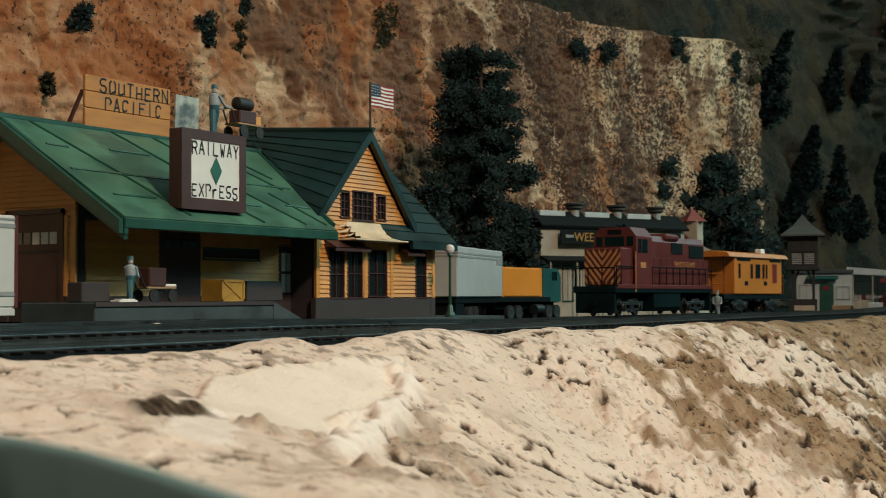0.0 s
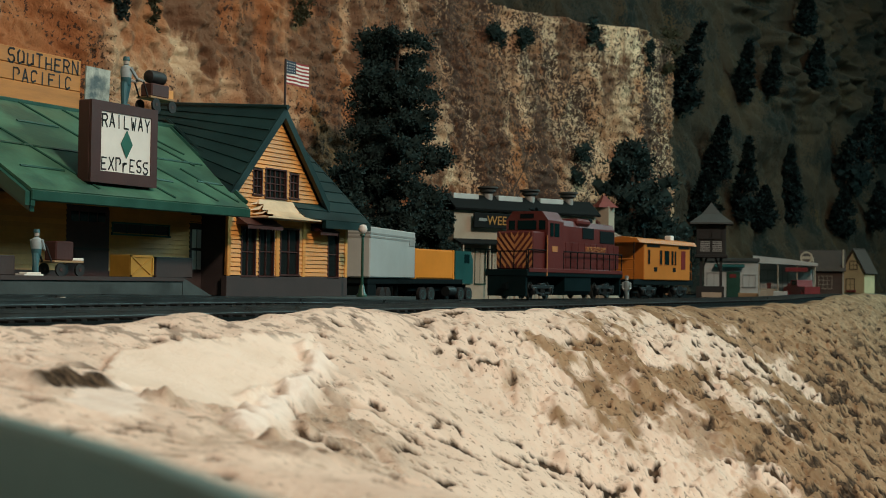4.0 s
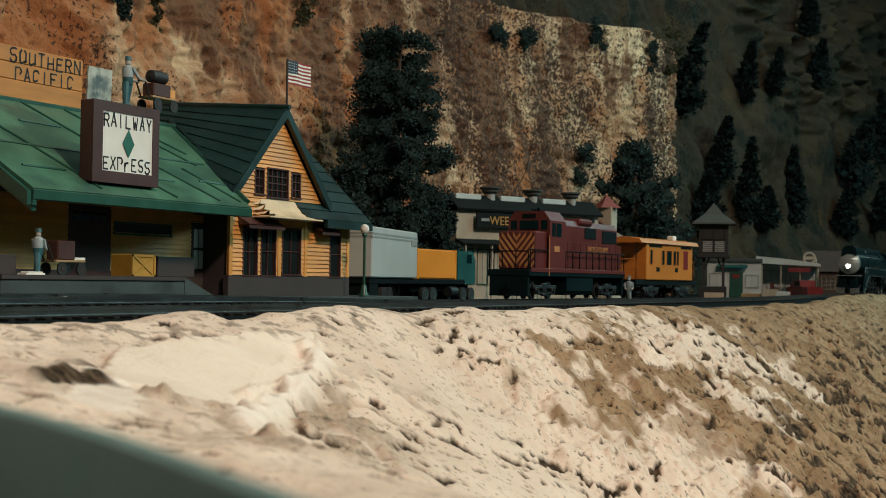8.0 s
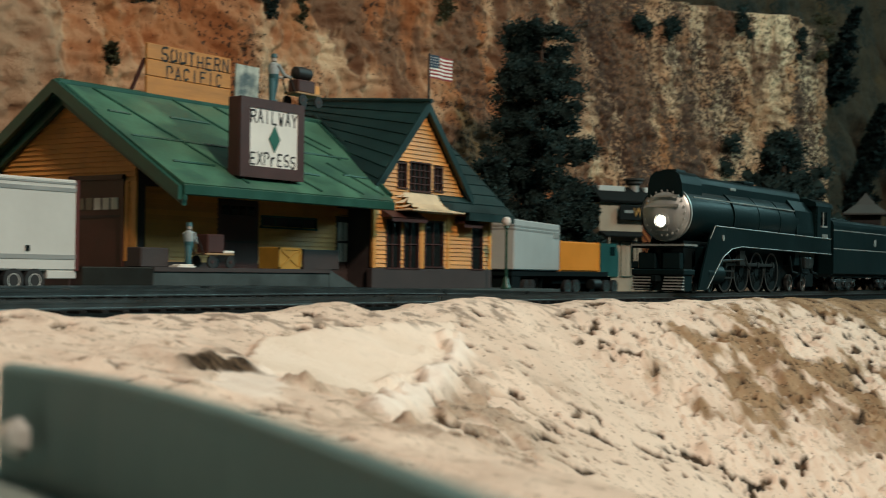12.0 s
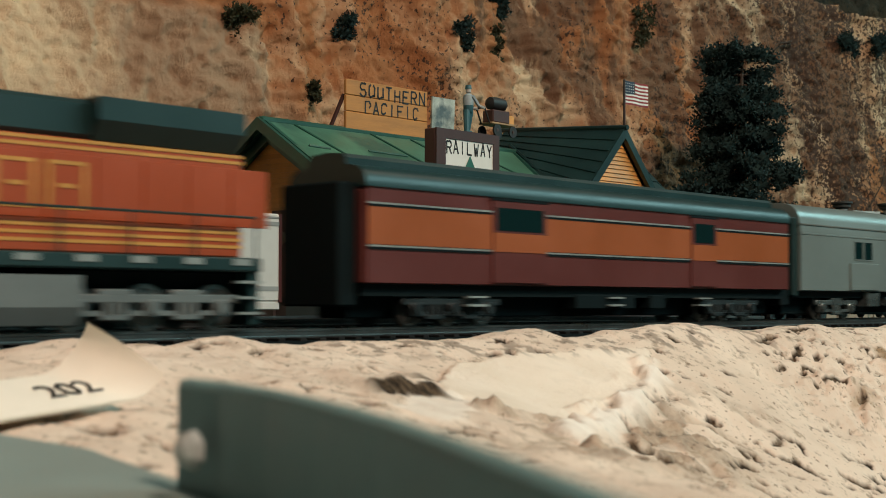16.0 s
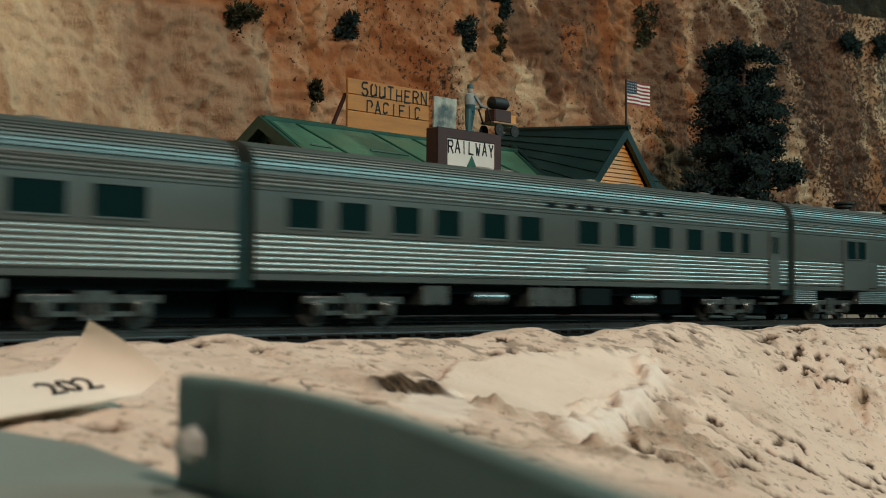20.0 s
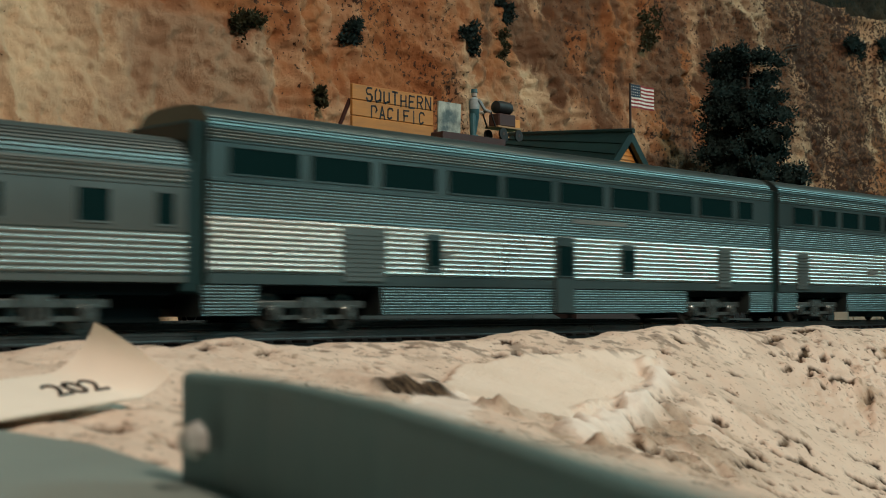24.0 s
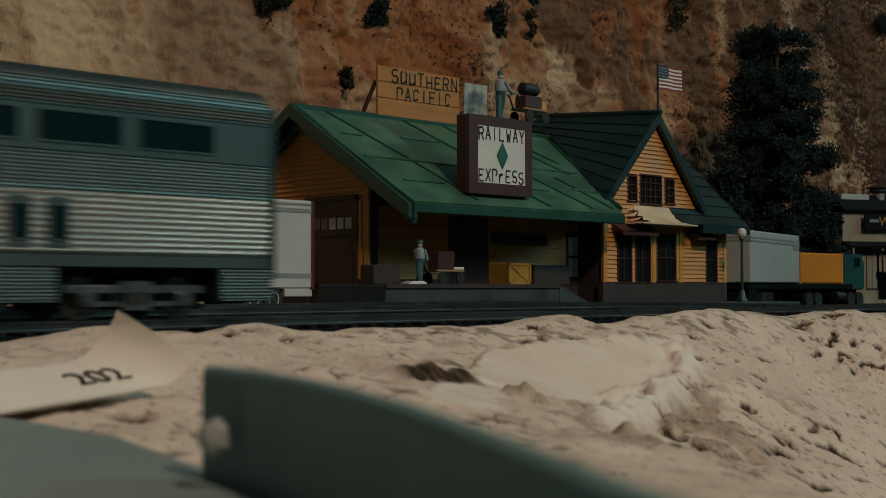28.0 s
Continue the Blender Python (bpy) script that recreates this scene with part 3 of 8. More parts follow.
def cliff_y(U, Z):
    base = np.interp(U, CLIFF_X, CLIFF_Y)
    lean = 0.20 + 0.25 * sstep(700, 350, U) - 0.18 * sstep(1600, 1950, U)
    butt = 20 * fbm(U / 120, Z / 500, 1.0, 3) + 13 * ridged(U / 60, Z / 260, 3.0, 4) * (1 - 0.5 * sstep(1250, 1450, U))
    crag = 5.0 * ridged(U / 17, Z / 30, 6.0, 4) + 4.2 * fbm(U / 8, Z / 6, 2.0, 4) + 2.0 * ridged(U / 6, Z / 9, 7.0, 3)
    soft = 0.35 + 0.65 * sstep(480, 760, U)
    # wind-cut scratches in the sandy stretch
    cut = np.abs(fbm(U / 30 + Z / 22, Z / 9 - U / 40, 12.0, 3))
    scar = 5.0 * sstep(0.10, 0.0, cut) * sstep(0.05, 0.3, fbm(U / 26, Z / 16, 14.0, 2)) * sstep(760, 560, U)
    return base + lean * Z - butt * soft - crag * (0.4 + 0.5 * soft) + scar


def build_cliff():
    xs = np.concatenate([np.arange(-900, 200, 25), np.arange(200, 1500, 2.6), np.arange(1500, 2400, 4.5)])
    ts = np.linspace(0, 1, 190)
    U, V = np.meshgrid(xs, ts)
    top = np.interp(U, CLIFF_X, CLIFF_TOP) + 12 * fbm(U / 90, 2.2, octaves=3)
    Z = -4 + V * top
    Y = cliff_y(U, Z) + np.where(V > 0.97, (V - 0.97) * 4000, 0)
    X = U + 2.5 * fbm(U / 12, Z / 12, 9.0, 3)
    blot = fbm(U / 70, Z / 90, 15.0, 4)
    edge = U + 130 * fbm(Z / 60, 4.4, octaves=4) + 60 * blot
    rust = 0.36 * sstep(470, 760, edge) * sstep(1480, 1150, U + 90 * blot) + 0.20 * blot \
        + 0.1 * sstep(260, 80, Z) + 0.17 * sstep(1330, 1450, U) - 0.22 * sstep(640, 430, edge) - 0.22 * np.exp(-((U - 968) / 18) ** 2) * sstep(170, 215, Z)
    # long brown wash beside the gable, narrow dark runs further along
    wash = sstep(940, 1010, U + 30 * blot) * sstep(1700, 1250, U + 50 * blot)
    run = np.exp(-((U - 1700 - 0.06 * (Z - 300)) / 16) ** 2) * sstep(230, 320, Z) + np.exp(-((U - 1475) / 26) ** 2) * sstep(120, 200, Z) * 0.7
    streak = 0.16 * wash + 0.05 * sstep(1330, 1460, U) + 0.12 * fbm(U / 34, Z / 46, 19.0, 4) * sstep(560, 700, U) + 0.22 * run + 0.05 * sstep(150, 260, Z) * sstep(760, 900, U) - 0.10 * sstep(640, 480, U) \
        - 0.08 * np.exp(-((U - 968) / 18) ** 2) + 0.05 * sstep(740, 860, edge) * sstep(1100, 960, U)
    # pitted zones; the sandy stretch at the near end is smooth
    fleck = 0.10 * fbm(U / 55, Z / 130, 7.0, 3) + 0.05 * sstep(950, 1200, U) - 0.02 + 0.10 * sstep(1330, 1480, U) - 0.11 * sstep(680, 480, edge)
    m = rock_material("cliff_rock", (0.82, 0.605, 0.385), (0.41, 0.170, 0.072), (0.39, 0.245, 0.152), (0.085, 0.052, 0.037))
    me = grid_mesh("cliff", X, Y, Z, m, attr={"rust": rust, "fleck": fleck, "streak": streak})
    tagged(new("cliff", me), "tall tan and rust plaster rock cliff", "cliff", kind="structure")


def hill_y(U, Z):
    base = np.interp(U, (1560, 1900, 2300, 2800, 3400, 4200), (900, 800, 725, 645, 560, 480))
    ledge = sstep(2650, 2900, U) * sstep(0.10, 0.16, Z / np.maximum(U, 1))
    return base + 0.22 * Z - 24 * fbm(U / 140, Z / 170, 2.0, 4) - 6 * ridged(U / 40, Z / 130, 4.0, 4) - 5 * fbm(U / 12, Z / 22, 6.0, 4) \
        - ledge * 34 * np.clip(ridged(U / 75, Z / 42, 9.0, 3), -0.2, 1.4)


def build_hillside():
    xs, ts = np.arange(1560, 4200, 6.0), np.linspace(0, 1, 210)
    U, V = np.meshgrid(xs, ts)
    Z = -4 + V * (0.31 * U + 25 * fbm(U / 150, 1.1, octaves=3))
    Y = hill_y(U, Z)
    # near-black soil colours stand in for the hillside lying out of the light
    m = rock_material("hill_soil_unlit", (0.058, 0.041, 0.024), (0.12, 0.070, 0.022), (0.034, 0.029, 0.020), (0.017, 0.020, 0.016))
    rust = 0.12 * fbm(U / 100, Z / 80, 5.0, 3)
    fleck = 0.20 * fbm(U / 60, Z / 60, 8.0, 3) + 0.04
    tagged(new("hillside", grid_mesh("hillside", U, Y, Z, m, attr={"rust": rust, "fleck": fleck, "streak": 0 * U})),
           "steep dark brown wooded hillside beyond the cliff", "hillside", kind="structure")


build_cliff()
build_hillside()

# ---------------------------------------------------------------- depot
M_yel = mat("ochre_clapboard", (0.68, 0.30, 0.070), 0.55, scale=60, var=0.16, bump=0.1, island=0.10)
M_ylt = mat("ochre_trim", (0.70, 0.325, 0.080), 0.5, scale=80, var=0.1)
M_grn = mat("green_roofing", (0.070, 0.190, 0.120), 0.45, scale=45, var=0.30, other=(0.040, 0.115, 0.080), mix=0.56, bump=0.35)
M_gtr = mat("green_trim", (0.015, 0.075, 0.05), 0.4, scale=90)
M_dkg = mat("dark_green_shingle", (0.011, 0.036, 0.036), 0.42, scale=70, var=0.3, island=0.25)
M_brn = mat("maroon_trim", (0.060, 0.020, 0.016), 0.5, scale=80)
M_base = mat("dark_wainscot", (0.045, 0.032, 0.030), 0.7, scale=80)
M_conc = mat("dock_concrete", (0.060, 0.082, 0.083), 0.8, scale=70, other=(0.040, 0.055, 0.056), mix=0.58, spec=0.2)
M_pane = glass("dark_pane", (0.012, 0.016, 0.016))
M_white = mat("white_card", (0.78, 0.76, 0.70), 0.6, scale=60, var=0.06)
M_ink = mat("black_ink", (0.015, 0.013, 0.012), 0.6, scale=90)
M_sgn = mat("ochre_sign_board", (0.50, 0.215, 0.05), 0.6, scale=40, var=0.16, stretch=(1, 1, 6))
M_cream = mat("cream_awning", (0.72, 0.56, 0.36), 0.6, scale=60)
M_wood = mat("raw_wood", (0.34, 0.22, 0.11), 0.7, scale=60, stretch=(1, 1, 4))
M_crate = mat("yellow_crate", (0.42, 0.23, 0.03), 0.55, scale=70)


def on(plane, u, d, z):
    """A point on a wall: plane is ('y', Y) facing -y or ('x', X) facing -x; d: proud of it."""
    return (u, plane[1] - d, z) if plane[0] == "y" else (plane[1] - d, u, z)


def slab_on(g, plane, u0, u1, z0, z1, d0, d1, c=0.0):
    a, b = on(plane, u0, d1, z0), on(plane, u1, d0, z1)
    return g.box(min(a[0], b[0]), min(a[1], b[1]), z0, max(a[0], b[0]), max(a[1], b[1]), z1, c)


def siding(core, plane, span, z0, z1, holes=(), row=2.65):
    """Lapped boards; span(z) gives the wall's two ends at that height; holes: (u0, u1, z0, z1)."""
    z = z0
    while z < z1 - 0.4:
        zt = min(z + row, z1)
        a, b = span((z + zt) / 2)
        cuts = sorted((h[0], h[1]) for h in holes if h[2] < (z + zt) / 2 < h[3])
        u = a
        for c0, c1 in [*cuts, (b, b)]:
            if c0 - u > 0.5:
                pts = [on(plane, uu, d, zz) for uu in (u, c0) for d, zz in ((-1.2, z), (0.85, z), (0.10, zt), (-1.2, zt))]
                part("clapboard", Geo().add(pts, [(0, 1, 2, 3), (7, 6, 5, 4), (0, 4, 5, 1), (1, 5, 6, 2), (2, 6, 7, 3), (3, 7, 4, 0)]), M_yel, core)
            u = max(u, c1)
        z = zt


def window(parent, plane, u0, u1, z0, z1, cols=2, rows=2, frame=M_brn, name="window", label="", pane=None):
    fr = Geo()
    w = 0.9
    slab_on(fr, plane, u0 - w, u0, z0, z1, -1.5, 0.9)
    slab_on(fr, plane, u1, u1 + w, z0, z1, -1.5, 0.9)
    slab_on(fr, plane, u0 - w, u1 + w, z1, z1 + w, -1.5, 1.0)
    win = part(name, fr, frame, parent, label)
    sill = Geo()
    slab_on(sill, plane, u0 - w - 0.4, u1 + w + 0.4, z0 - 0.9, z0, -1.5, 1.5)
    part("sill", sill, frame, win)
    mun = Geo()
    for i in range(1, cols):
        u = u0 + (u1 - u0) * i / cols
        slab_on(mun, plane, u - 0.3, u + 0.3, z0, z1, -0.8, 0.25)
    for j in range(1, rows):
        z = z0 + (z1 - z0) * j / rows
        slab_on(mun, plane, u0, u1, z - 0.3, z + 0.3, -0.8, 0.2)
    if mun.v:
        part("muntin", mun, frame, win)
    for i in range(cols):
        for j in range(rows):
            p = Geo()
            slab_on(p, plane, u0 + (u1 - u0) * i / cols + 0.2, u0 + (u1 - u0) * (i + 1) / cols - 0.2,
                    z0 + (z1 - z0) * j / rows + 0.2, z0 + (z1 - z0) * (j + 1) / rows - 0.2, -1.1, -0.6)
            part("pane", p, pane or M_pane, win)
    return win


def awning(parent, u0, u1, y, z, out, drop, m, name="awning"):
    g = Geo()
    g.add([(u0, y, z), (u1, y, z), (u1, y - out, z - drop), (u0, y - out, z - drop),
           (u0, y, z - 0.5), (u1, y, z - 0.5), (u1, y - out, z - drop - 0.5), (u0, y - out, z - drop - 0.5)],
          [(0, 1, 2, 3), (4, 7, 6, 5), (0, 3, 7, 4), (1, 5, 6, 2), (0, 4, 5, 1), (3, 2, 6, 7)])
    g.add([(u0, y, z), (u0, y - out, z - drop), (u0, y, z - drop)], [(0, 1, 2)])
    g.add([(u1, y, z), (u1, y - out, z - drop), (u1, y, z - drop)], [(0, 1, 2)])
    n = int((u1 - u0) / 2)
    for i in range(n):
        a = u0 + (u1 - u0) * i / n
        b = u0 + (u1 - u0) * (i + 1) / n
        g.add([(a, y - out, z - drop), (b, y - out, z - drop), (b, y - out, z - drop - 2.0), ((a + b) / 2, y - out, z - drop - 2.8),
               (a, y - out, z - drop - 2.0)], [(0, 1, 2, 3, 4)])
    return part(name, g, m, parent)


def depot():
    t = thing("depot", "ochre clapboard railway depot with green and dark green gabled roofs", "station")
    west, front, bay = ("x", 457), ("y", 500), ("y", 480)
    # west end wall with the freight door
    g = Geo()
    door = (509, 548, 3, 58)
    core = part("wall_core", Geo().prism([(500, 3), (604, 3), (604, 68), (552, 100), (500, 68)], 0, 458, 640), M_base, t)
    siding(core, west, lambda z: (500, 604) if z < 69 else (500 + (z - 69) * 1.61, 604 - (z - 69) * 1.61), 16, 101, [door])
    for a, b in ((500, 508), (549, 604)):
        part("wainscot", slab_on(Geo(), west, a, b, 3, 16, -1, 0.8), M_base, t)
    for u0, u1 in ((499.2, 502.5), (505, 509)):
        part("corner_board", slab_on(Geo(), west, u0, u1, 16, 56, 0, 1.0), M_ylt, t)
    fr = Geo()
    for a, b, c, d in ((507.5, 509.5, 13, 59), (547.5, 549.5, 13, 59), (507.5, 549.5, 57, 59.5)):
        slab_on(fr, west, a, b, c, d, -1, 1.6)
    dr = part("freight_door", fr, M_brn, t, "maroon freight door with small upper panes")
    part("door_leaf", slab_on(Geo(), west, 509.5, 547.5, 13, 57, -1.5, 0.2), M_brn, dr)
    for i in range(5):
        part("pane", slab_on(Geo(), west, 513 + i * 6.3, 518 + i * 6.3, 42, 48, 0.2, 0.5), M_white if i in (0, 1, 2) else M_pane, dr)
    part("door_rail", slab_on(Geo(), west, 509.5, 547.5, 38, 39.2, 0.2, 0.6), M_base, dr)
    # track-side wall under the eaves
    g = Geo()
    siding(core, front, lambda z: (463, 632), 16, 54, [(514, 546, 0, 50), (548, 596, 36, 43), (614, 636, 0, 46)])
    part("wainscot", slab_on(Geo(), front, 463, 514, 3, 16, -1, 0.8), M_base, t)
    part("wainscot", slab_on(Geo(), front, 546, 614, 3, 16, -1, 0.8), M_base, t)
    bd = part("baggage_door", slab_on(Geo(), front, 514, 546, 13, 49, -1.4, 0.6), M_brn, t, "wide maroon baggage door")
    for i in range(4):
        part("pane", slab_on(Geo(), front, 517 + i * 6.7, 522.4 + i * 6.7, 42, 47, 0.6, 0.9), M_pane, bd)
    part("door_rail", slab_on(Geo(), front, 514, 546, 27, 28.2, 0.6, 1.0), M_base, bd)
    window(t, front, 549, 595, 36.6, 42, 4, 1, M_gtr)
    wd = part("waiting_room_door", slab_on(Geo(), front, 614, 636, 3, 46, -1.4, 0.7), M_base, t, "dark door with tall white panes")
    for i in range(2):
        for j in range(2):
            part("pane", slab_on(Geo(), front, 616 + i * 4.6, 619.6 + i * 4.6, 18 + j * 12.5, 29 + j * 12.5, 0.7, 1.1), M_white, wd)
    # bay block
    g = Geo()
    core = part("wall_core", Geo().box(625, 482.2, 3, 752, 598, 50), M_base, t)
    holes = [(637, 652, 0, 44), (677, 698, 15, 45), (655, 671, 0, 45), (731, 744, 14, 45)]
    siding(core, bay, lambda z: (624, 754), 15, 51, holes)
    gable = lambda z: (673.6 - (113.4 - z) / 1.036, 673.6 + (113.4 - z) / 1.10)
    gh = [(648, 657, 63, 79), (660, 683, 62, 81), (686, 696, 63, 79)]
    core = part("gable_core", Geo().prism([(615, 50), (729, 50), (673.6, 111.5)], 1, 482.2, 560), M_base, t)
    siding(core, bay, gable, 51, 112, gh)
    part("wainscot", Geo().box(623, 479, 2, 755, 483, 14.5, 0.3), M_base, t)
    for u in (623.6, 672.5, 701.5, 751.5):
        part("corner_board", slab_on(Geo(), bay, u, u + 3.2, 14.5, 51, 0, 1.1, 0.2), M_ylt, t)
    window(t, bay, 638, 651, 15, 43, 2, 2)
    window(t, bay, 656, 670, 15, 44, 2, 2)
    window(t, bay, 678, 697, 16, 44, 2, 2)
    window(t, bay, 732, 743.5, 15, 44, 1, 2)
    window(t, bay, 648.5, 656.5, 64, 78.5, 2, 3)
    window(t, bay, 661, 682, 63, 80, 4, 4)
    window(t, bay, 687, 695.5, 64, 78.5, 2, 3)
    part("east_wall", Geo().box(752, 483, 3, 754.5, 598, 51), M_yel, t)
    awning(t, 632, 668, 480, 50, 9, 5, M_brn)
    awning(t, 711, 732, 480, 49, 8, 5, M_brn)
    # cream bay hood with curved cheeks
    g = Geo()
    prof = [(0, 62), (3, 58), (6, 54.5), (10, 52), (14, 50.5)]
    for (d0, z0), (d1, z1) in zip(prof, prof[1:]):
        g.add([(656, 480 - d0, z0), (688, 480 - d0, z0), (695, 480 - d1, z1), (650, 480 - d1, z1)], [(0, 1, 2, 3)])
        for s, e in ((656, 645), (688, 702)):
            g.add([(s, 480 - d0, z0), ((s + e) / 2, 480 - d1 * 0.6, z1), (e, 480, z1 - 0.5)], [(0, 1, 2)])
    g.box(645, 465.5, 49.3, 702, 480, 50.4, 0.3)
    part("bay_hood", g, M_cream, t, "cream painted bay hood with flared cheeks")
    # roofs
    n = Vector((0, -54, 90)).normalized()
    g = Geo().plate([(450, 461, 51.5), (618, 461, 51.5), (656, 552, 106), (450, 552, 106)], 2.4)
    rf = part("main_roof", g, M_grn, t, "worn green sheet roofing with dark seams")
    g = Geo()
    def roof(x, v):
        return Vector((x, 461 + 91 * v, 51.5 + 54.5 * v)) + n * 2.3
    for x0, v0, x1, v1 in ((470, 0.98, 488, 0.46), (488, 0.46, 500, 0.05), (455, 0.46, 560, 0.44), (590, 0.95, 620, 0.46), (600, 0.4, 614, 0.05), (590, 0.5, 630, 0.49),
                           (528, 0.99, 548, 0.47), (536, 0.45, 556, 0.03), (560, 0.98, 582, 0.5), (572, 0.46, 594, 0.04), (606, 0.9, 626, 0.6),
                           (460, 0.72, 474, 0.71), (505, 0.74, 534, 0.73), (575, 0.72, 606, 0.71), (462, 0.22, 490, 0.21), (548, 0.24, 574, 0.22), (600, 0.26, 622, 0.25)):
        a, b = roof(x0, v0), roof(x1, v1)
        part("seam", Geo().tube([a + n * 0.3, b + n * 0.3], 0.75, 5), M_gtr, rf)
    part("main_roof", Geo().plate([(668, 552, 106), (668, 643, 50), (450, 643, 50), (450, 552, 106)], 2.4), M_grn, t)
    part("ridge_cap", Geo().box(448, 549.5, 106.5, 668, 554.5, 110, 1.0), M_gtr, t)
    part("eave_board", Geo().box(450, 459.5, 48, 619, 462.2, 53, 0.4), M_gtr, t)
    for x in (449, 452.5):
        part("barge_board", Geo().prism([(460, 45.5), (552, 102.5), (644, 45.5), (644, 52), (552, 109.5), (460, 52)], 0, x - 2.6, x), M_gtr, t)
    part("soffit", Geo().prism([(464, 43), (552, 96.5), (640, 43), (640, 49), (552, 104), (464, 49)], 0, 453, 456), M_gtr, t)
    # cross gable: courses of shingles
    A, B = Vector((674.6, 476.5, 117.5)), Vector((678, 575, 125))
    def courses(a0, b0, a1, b1, k):
        for i in range(k):
            s, e = i / k, min(1, (i + 1.12) / k)
            q = [a0.lerp(a1, s), b0.lerp(b1, s), b0.lerp(b1, e), a0.lerp(a1, e)]
            nn = (q[1] - q[0]).cross(q[2] - q[0]).normalized()
            if nn.z < 0:
                nn = -nn
            q[2], q[3] = q[2] + nn * 0.9, q[3] + nn * 0.9
            part("shingle_course", Geo().plate(q if (q[1] - q[0]).cross(q[2] - q[0]).z > 0 else q[::-1], 0.9), M_dkg, t)
    courses(A, B, Vector((619, 476.5, 60)), Vector((648, 575, 98)), 8)
    courses(A, B, Vector((726, 476.5, 60)), Vector((726, 575, 60)), 8)
    courses(Vector((690, 530, 108)), Vector((766, 530, 108)), Vector((690, 470, 50)), Vector((766, 470, 50)), 8)
    courses(Vector((690, 530, 108)), Vector((766, 530, 108)), Vector((690, 606, 50)), Vector((766, 606, 50)), 6)
    part("gable_end_wall", Geo().prism([(482, 50), (600, 50), (530, 104)], 0, 750, 754), M_yel, t)
    for sgn in (-1, 1):
        e = 674.6 + (51.5 if sgn > 0 else -55)
        g = Geo()
        g.add([(674.6, 475, 112.5), (674.6, 475, 119.5), (e, 475, 62), (e, 475, 55.5), (674.6, 478, 112.5), (674.6, 478, 119.5), (e, 478, 62), (e, 478, 55.5)],
              [(0, 1, 2, 3), (7, 6, 5, 4), (0, 4, 5, 1), (1, 5, 6, 2), (2, 6, 7, 3), (3, 7, 4, 0)])
        part("barge_board", g, M_dkg, t)
    part("ridge_cap", Geo().tube([(674.6, 473.5, 119), (678, 578, 126.5)], 1.6, 8), M_dkg, t)
    part("valley_flashing", Geo().tube([(621, 465, 57), (657, 553, 108.5)], 1.8, 6), M_gtr, t)
    part("valley_flashing", Geo().tube([(640, 505, 84), (664, 560, 114)], 1.3, 6), M_dkg, t)
    part("eave_board", Geo().box(712, 468.6, 46, 767, 471.5, 51), M_dkg, t)
    part("rake_board", Geo().plate([(767, 470, 47), (767, 470, 52), (767, 530, 110), (767, 530, 105)], 1.5), M_dkg, t)
    return t


depot()


def express_sign():
    t = thing("railway_express_sign", "maroon boxed white sign board standing on the depot roof", "sign", (495, 466, 60))
    part("box", Geo().box(0, 1.2, 0, 49.5, 9, 41, 0.5), M_brn, t)
    f = Geo()
    for b in ((0, 0, 0, 49.5, 1.2, 6), (0, 0, 36, 49.5, 1.2, 41), (0, 0, 6, 7, 1.2, 36), (44.5, 0, 6, 49.5, 1.2, 36)):
        f.box(*b)
    part("frame", f, M_brn, t)
    part("panel", Geo().box(7, 0.5, 6, 44.5, 1.1, 36), M_white, t)
    d = Geo().plate([(26, 0.3, 28), (21.6, 0.3, 20.8), (26, 0.3, 13.6), (30.4, 0.3, 20.8)], 0.25)
    part("diamond", d, mat("sign_green", (0.02, 0.13, 0.09), 0.5), t)
    painted("RAILWAY", 8.2, 45.4, 28.6, 6.6, 0.42, M_ink, t, 0.95, 4)
    painted("EXPrESS", 8.2, 44.6, 7.0, 6.4, 0.42, M_ink, t, 0.95, 7)
    part("foot", Geo().box(3, 3, -7, 8, 11, 0), M_brn, t)
    part("foot", Geo().box(41, 3, -7, 46, 11, 0), M_brn, t)
    return t


express_sign()


def roof_sign():
    t = thing("southern_pacific_sign", "ochre plank sign board with hand-painted letters on the depot ridge", "sign", (509, 552, 109))
    for i, (a, b) in enumerate(((0, 10.2), (10.5, 19.5), (19.8, 28.5))):
        part("plank", Geo().box(0, -2, a, 66.5, 0, b, 0.3), M_sgn, t)
    painted("SOUTHERN", 11, 66.5, 19.6, 7.0, -2.12, M_ink, t, 1.15, 2)
    painted("PACIFIC", 15, 61, 10.6, 6.8, -2.12, M_ink, t, 1.0, 3)
    for x in (6, 58):
        part("post", Geo().box(x, 0, -4, x + 3, 3, 26, 0.3), M_wood, t)
    part("brace", Geo().tube([(-5, 6, 0), (1.5, 1.5, 20)], 1.3, 6), M_brn, t)
    part("brace", Geo().tube([(60, 12, -6), (60, 1, 20)], 1.1, 6), M_brn, t)
    p = thing("poster_panel", "small framed picture panel beside the roof sign", "sign", (577, 549, 109))
    g = Geo().plate([(0, 0, 1), (20, 0, 3), (21, 0, 26), (1, 0, 26)], 1)
    part("board", g, mat("poster_paint", (0.45, 0.48, 0.42), 0.6, scale=110, var=0.5, other=(0.10, 0.14, 0.15), mix=0.52), p)
    part("stripe", Geo().plate([(2, -0.4, 12), (19, -0.4, 8), (19, -0.4, 11), (2, -0.4, 16)], 0.3), M_ylt, p)


roof_sign()


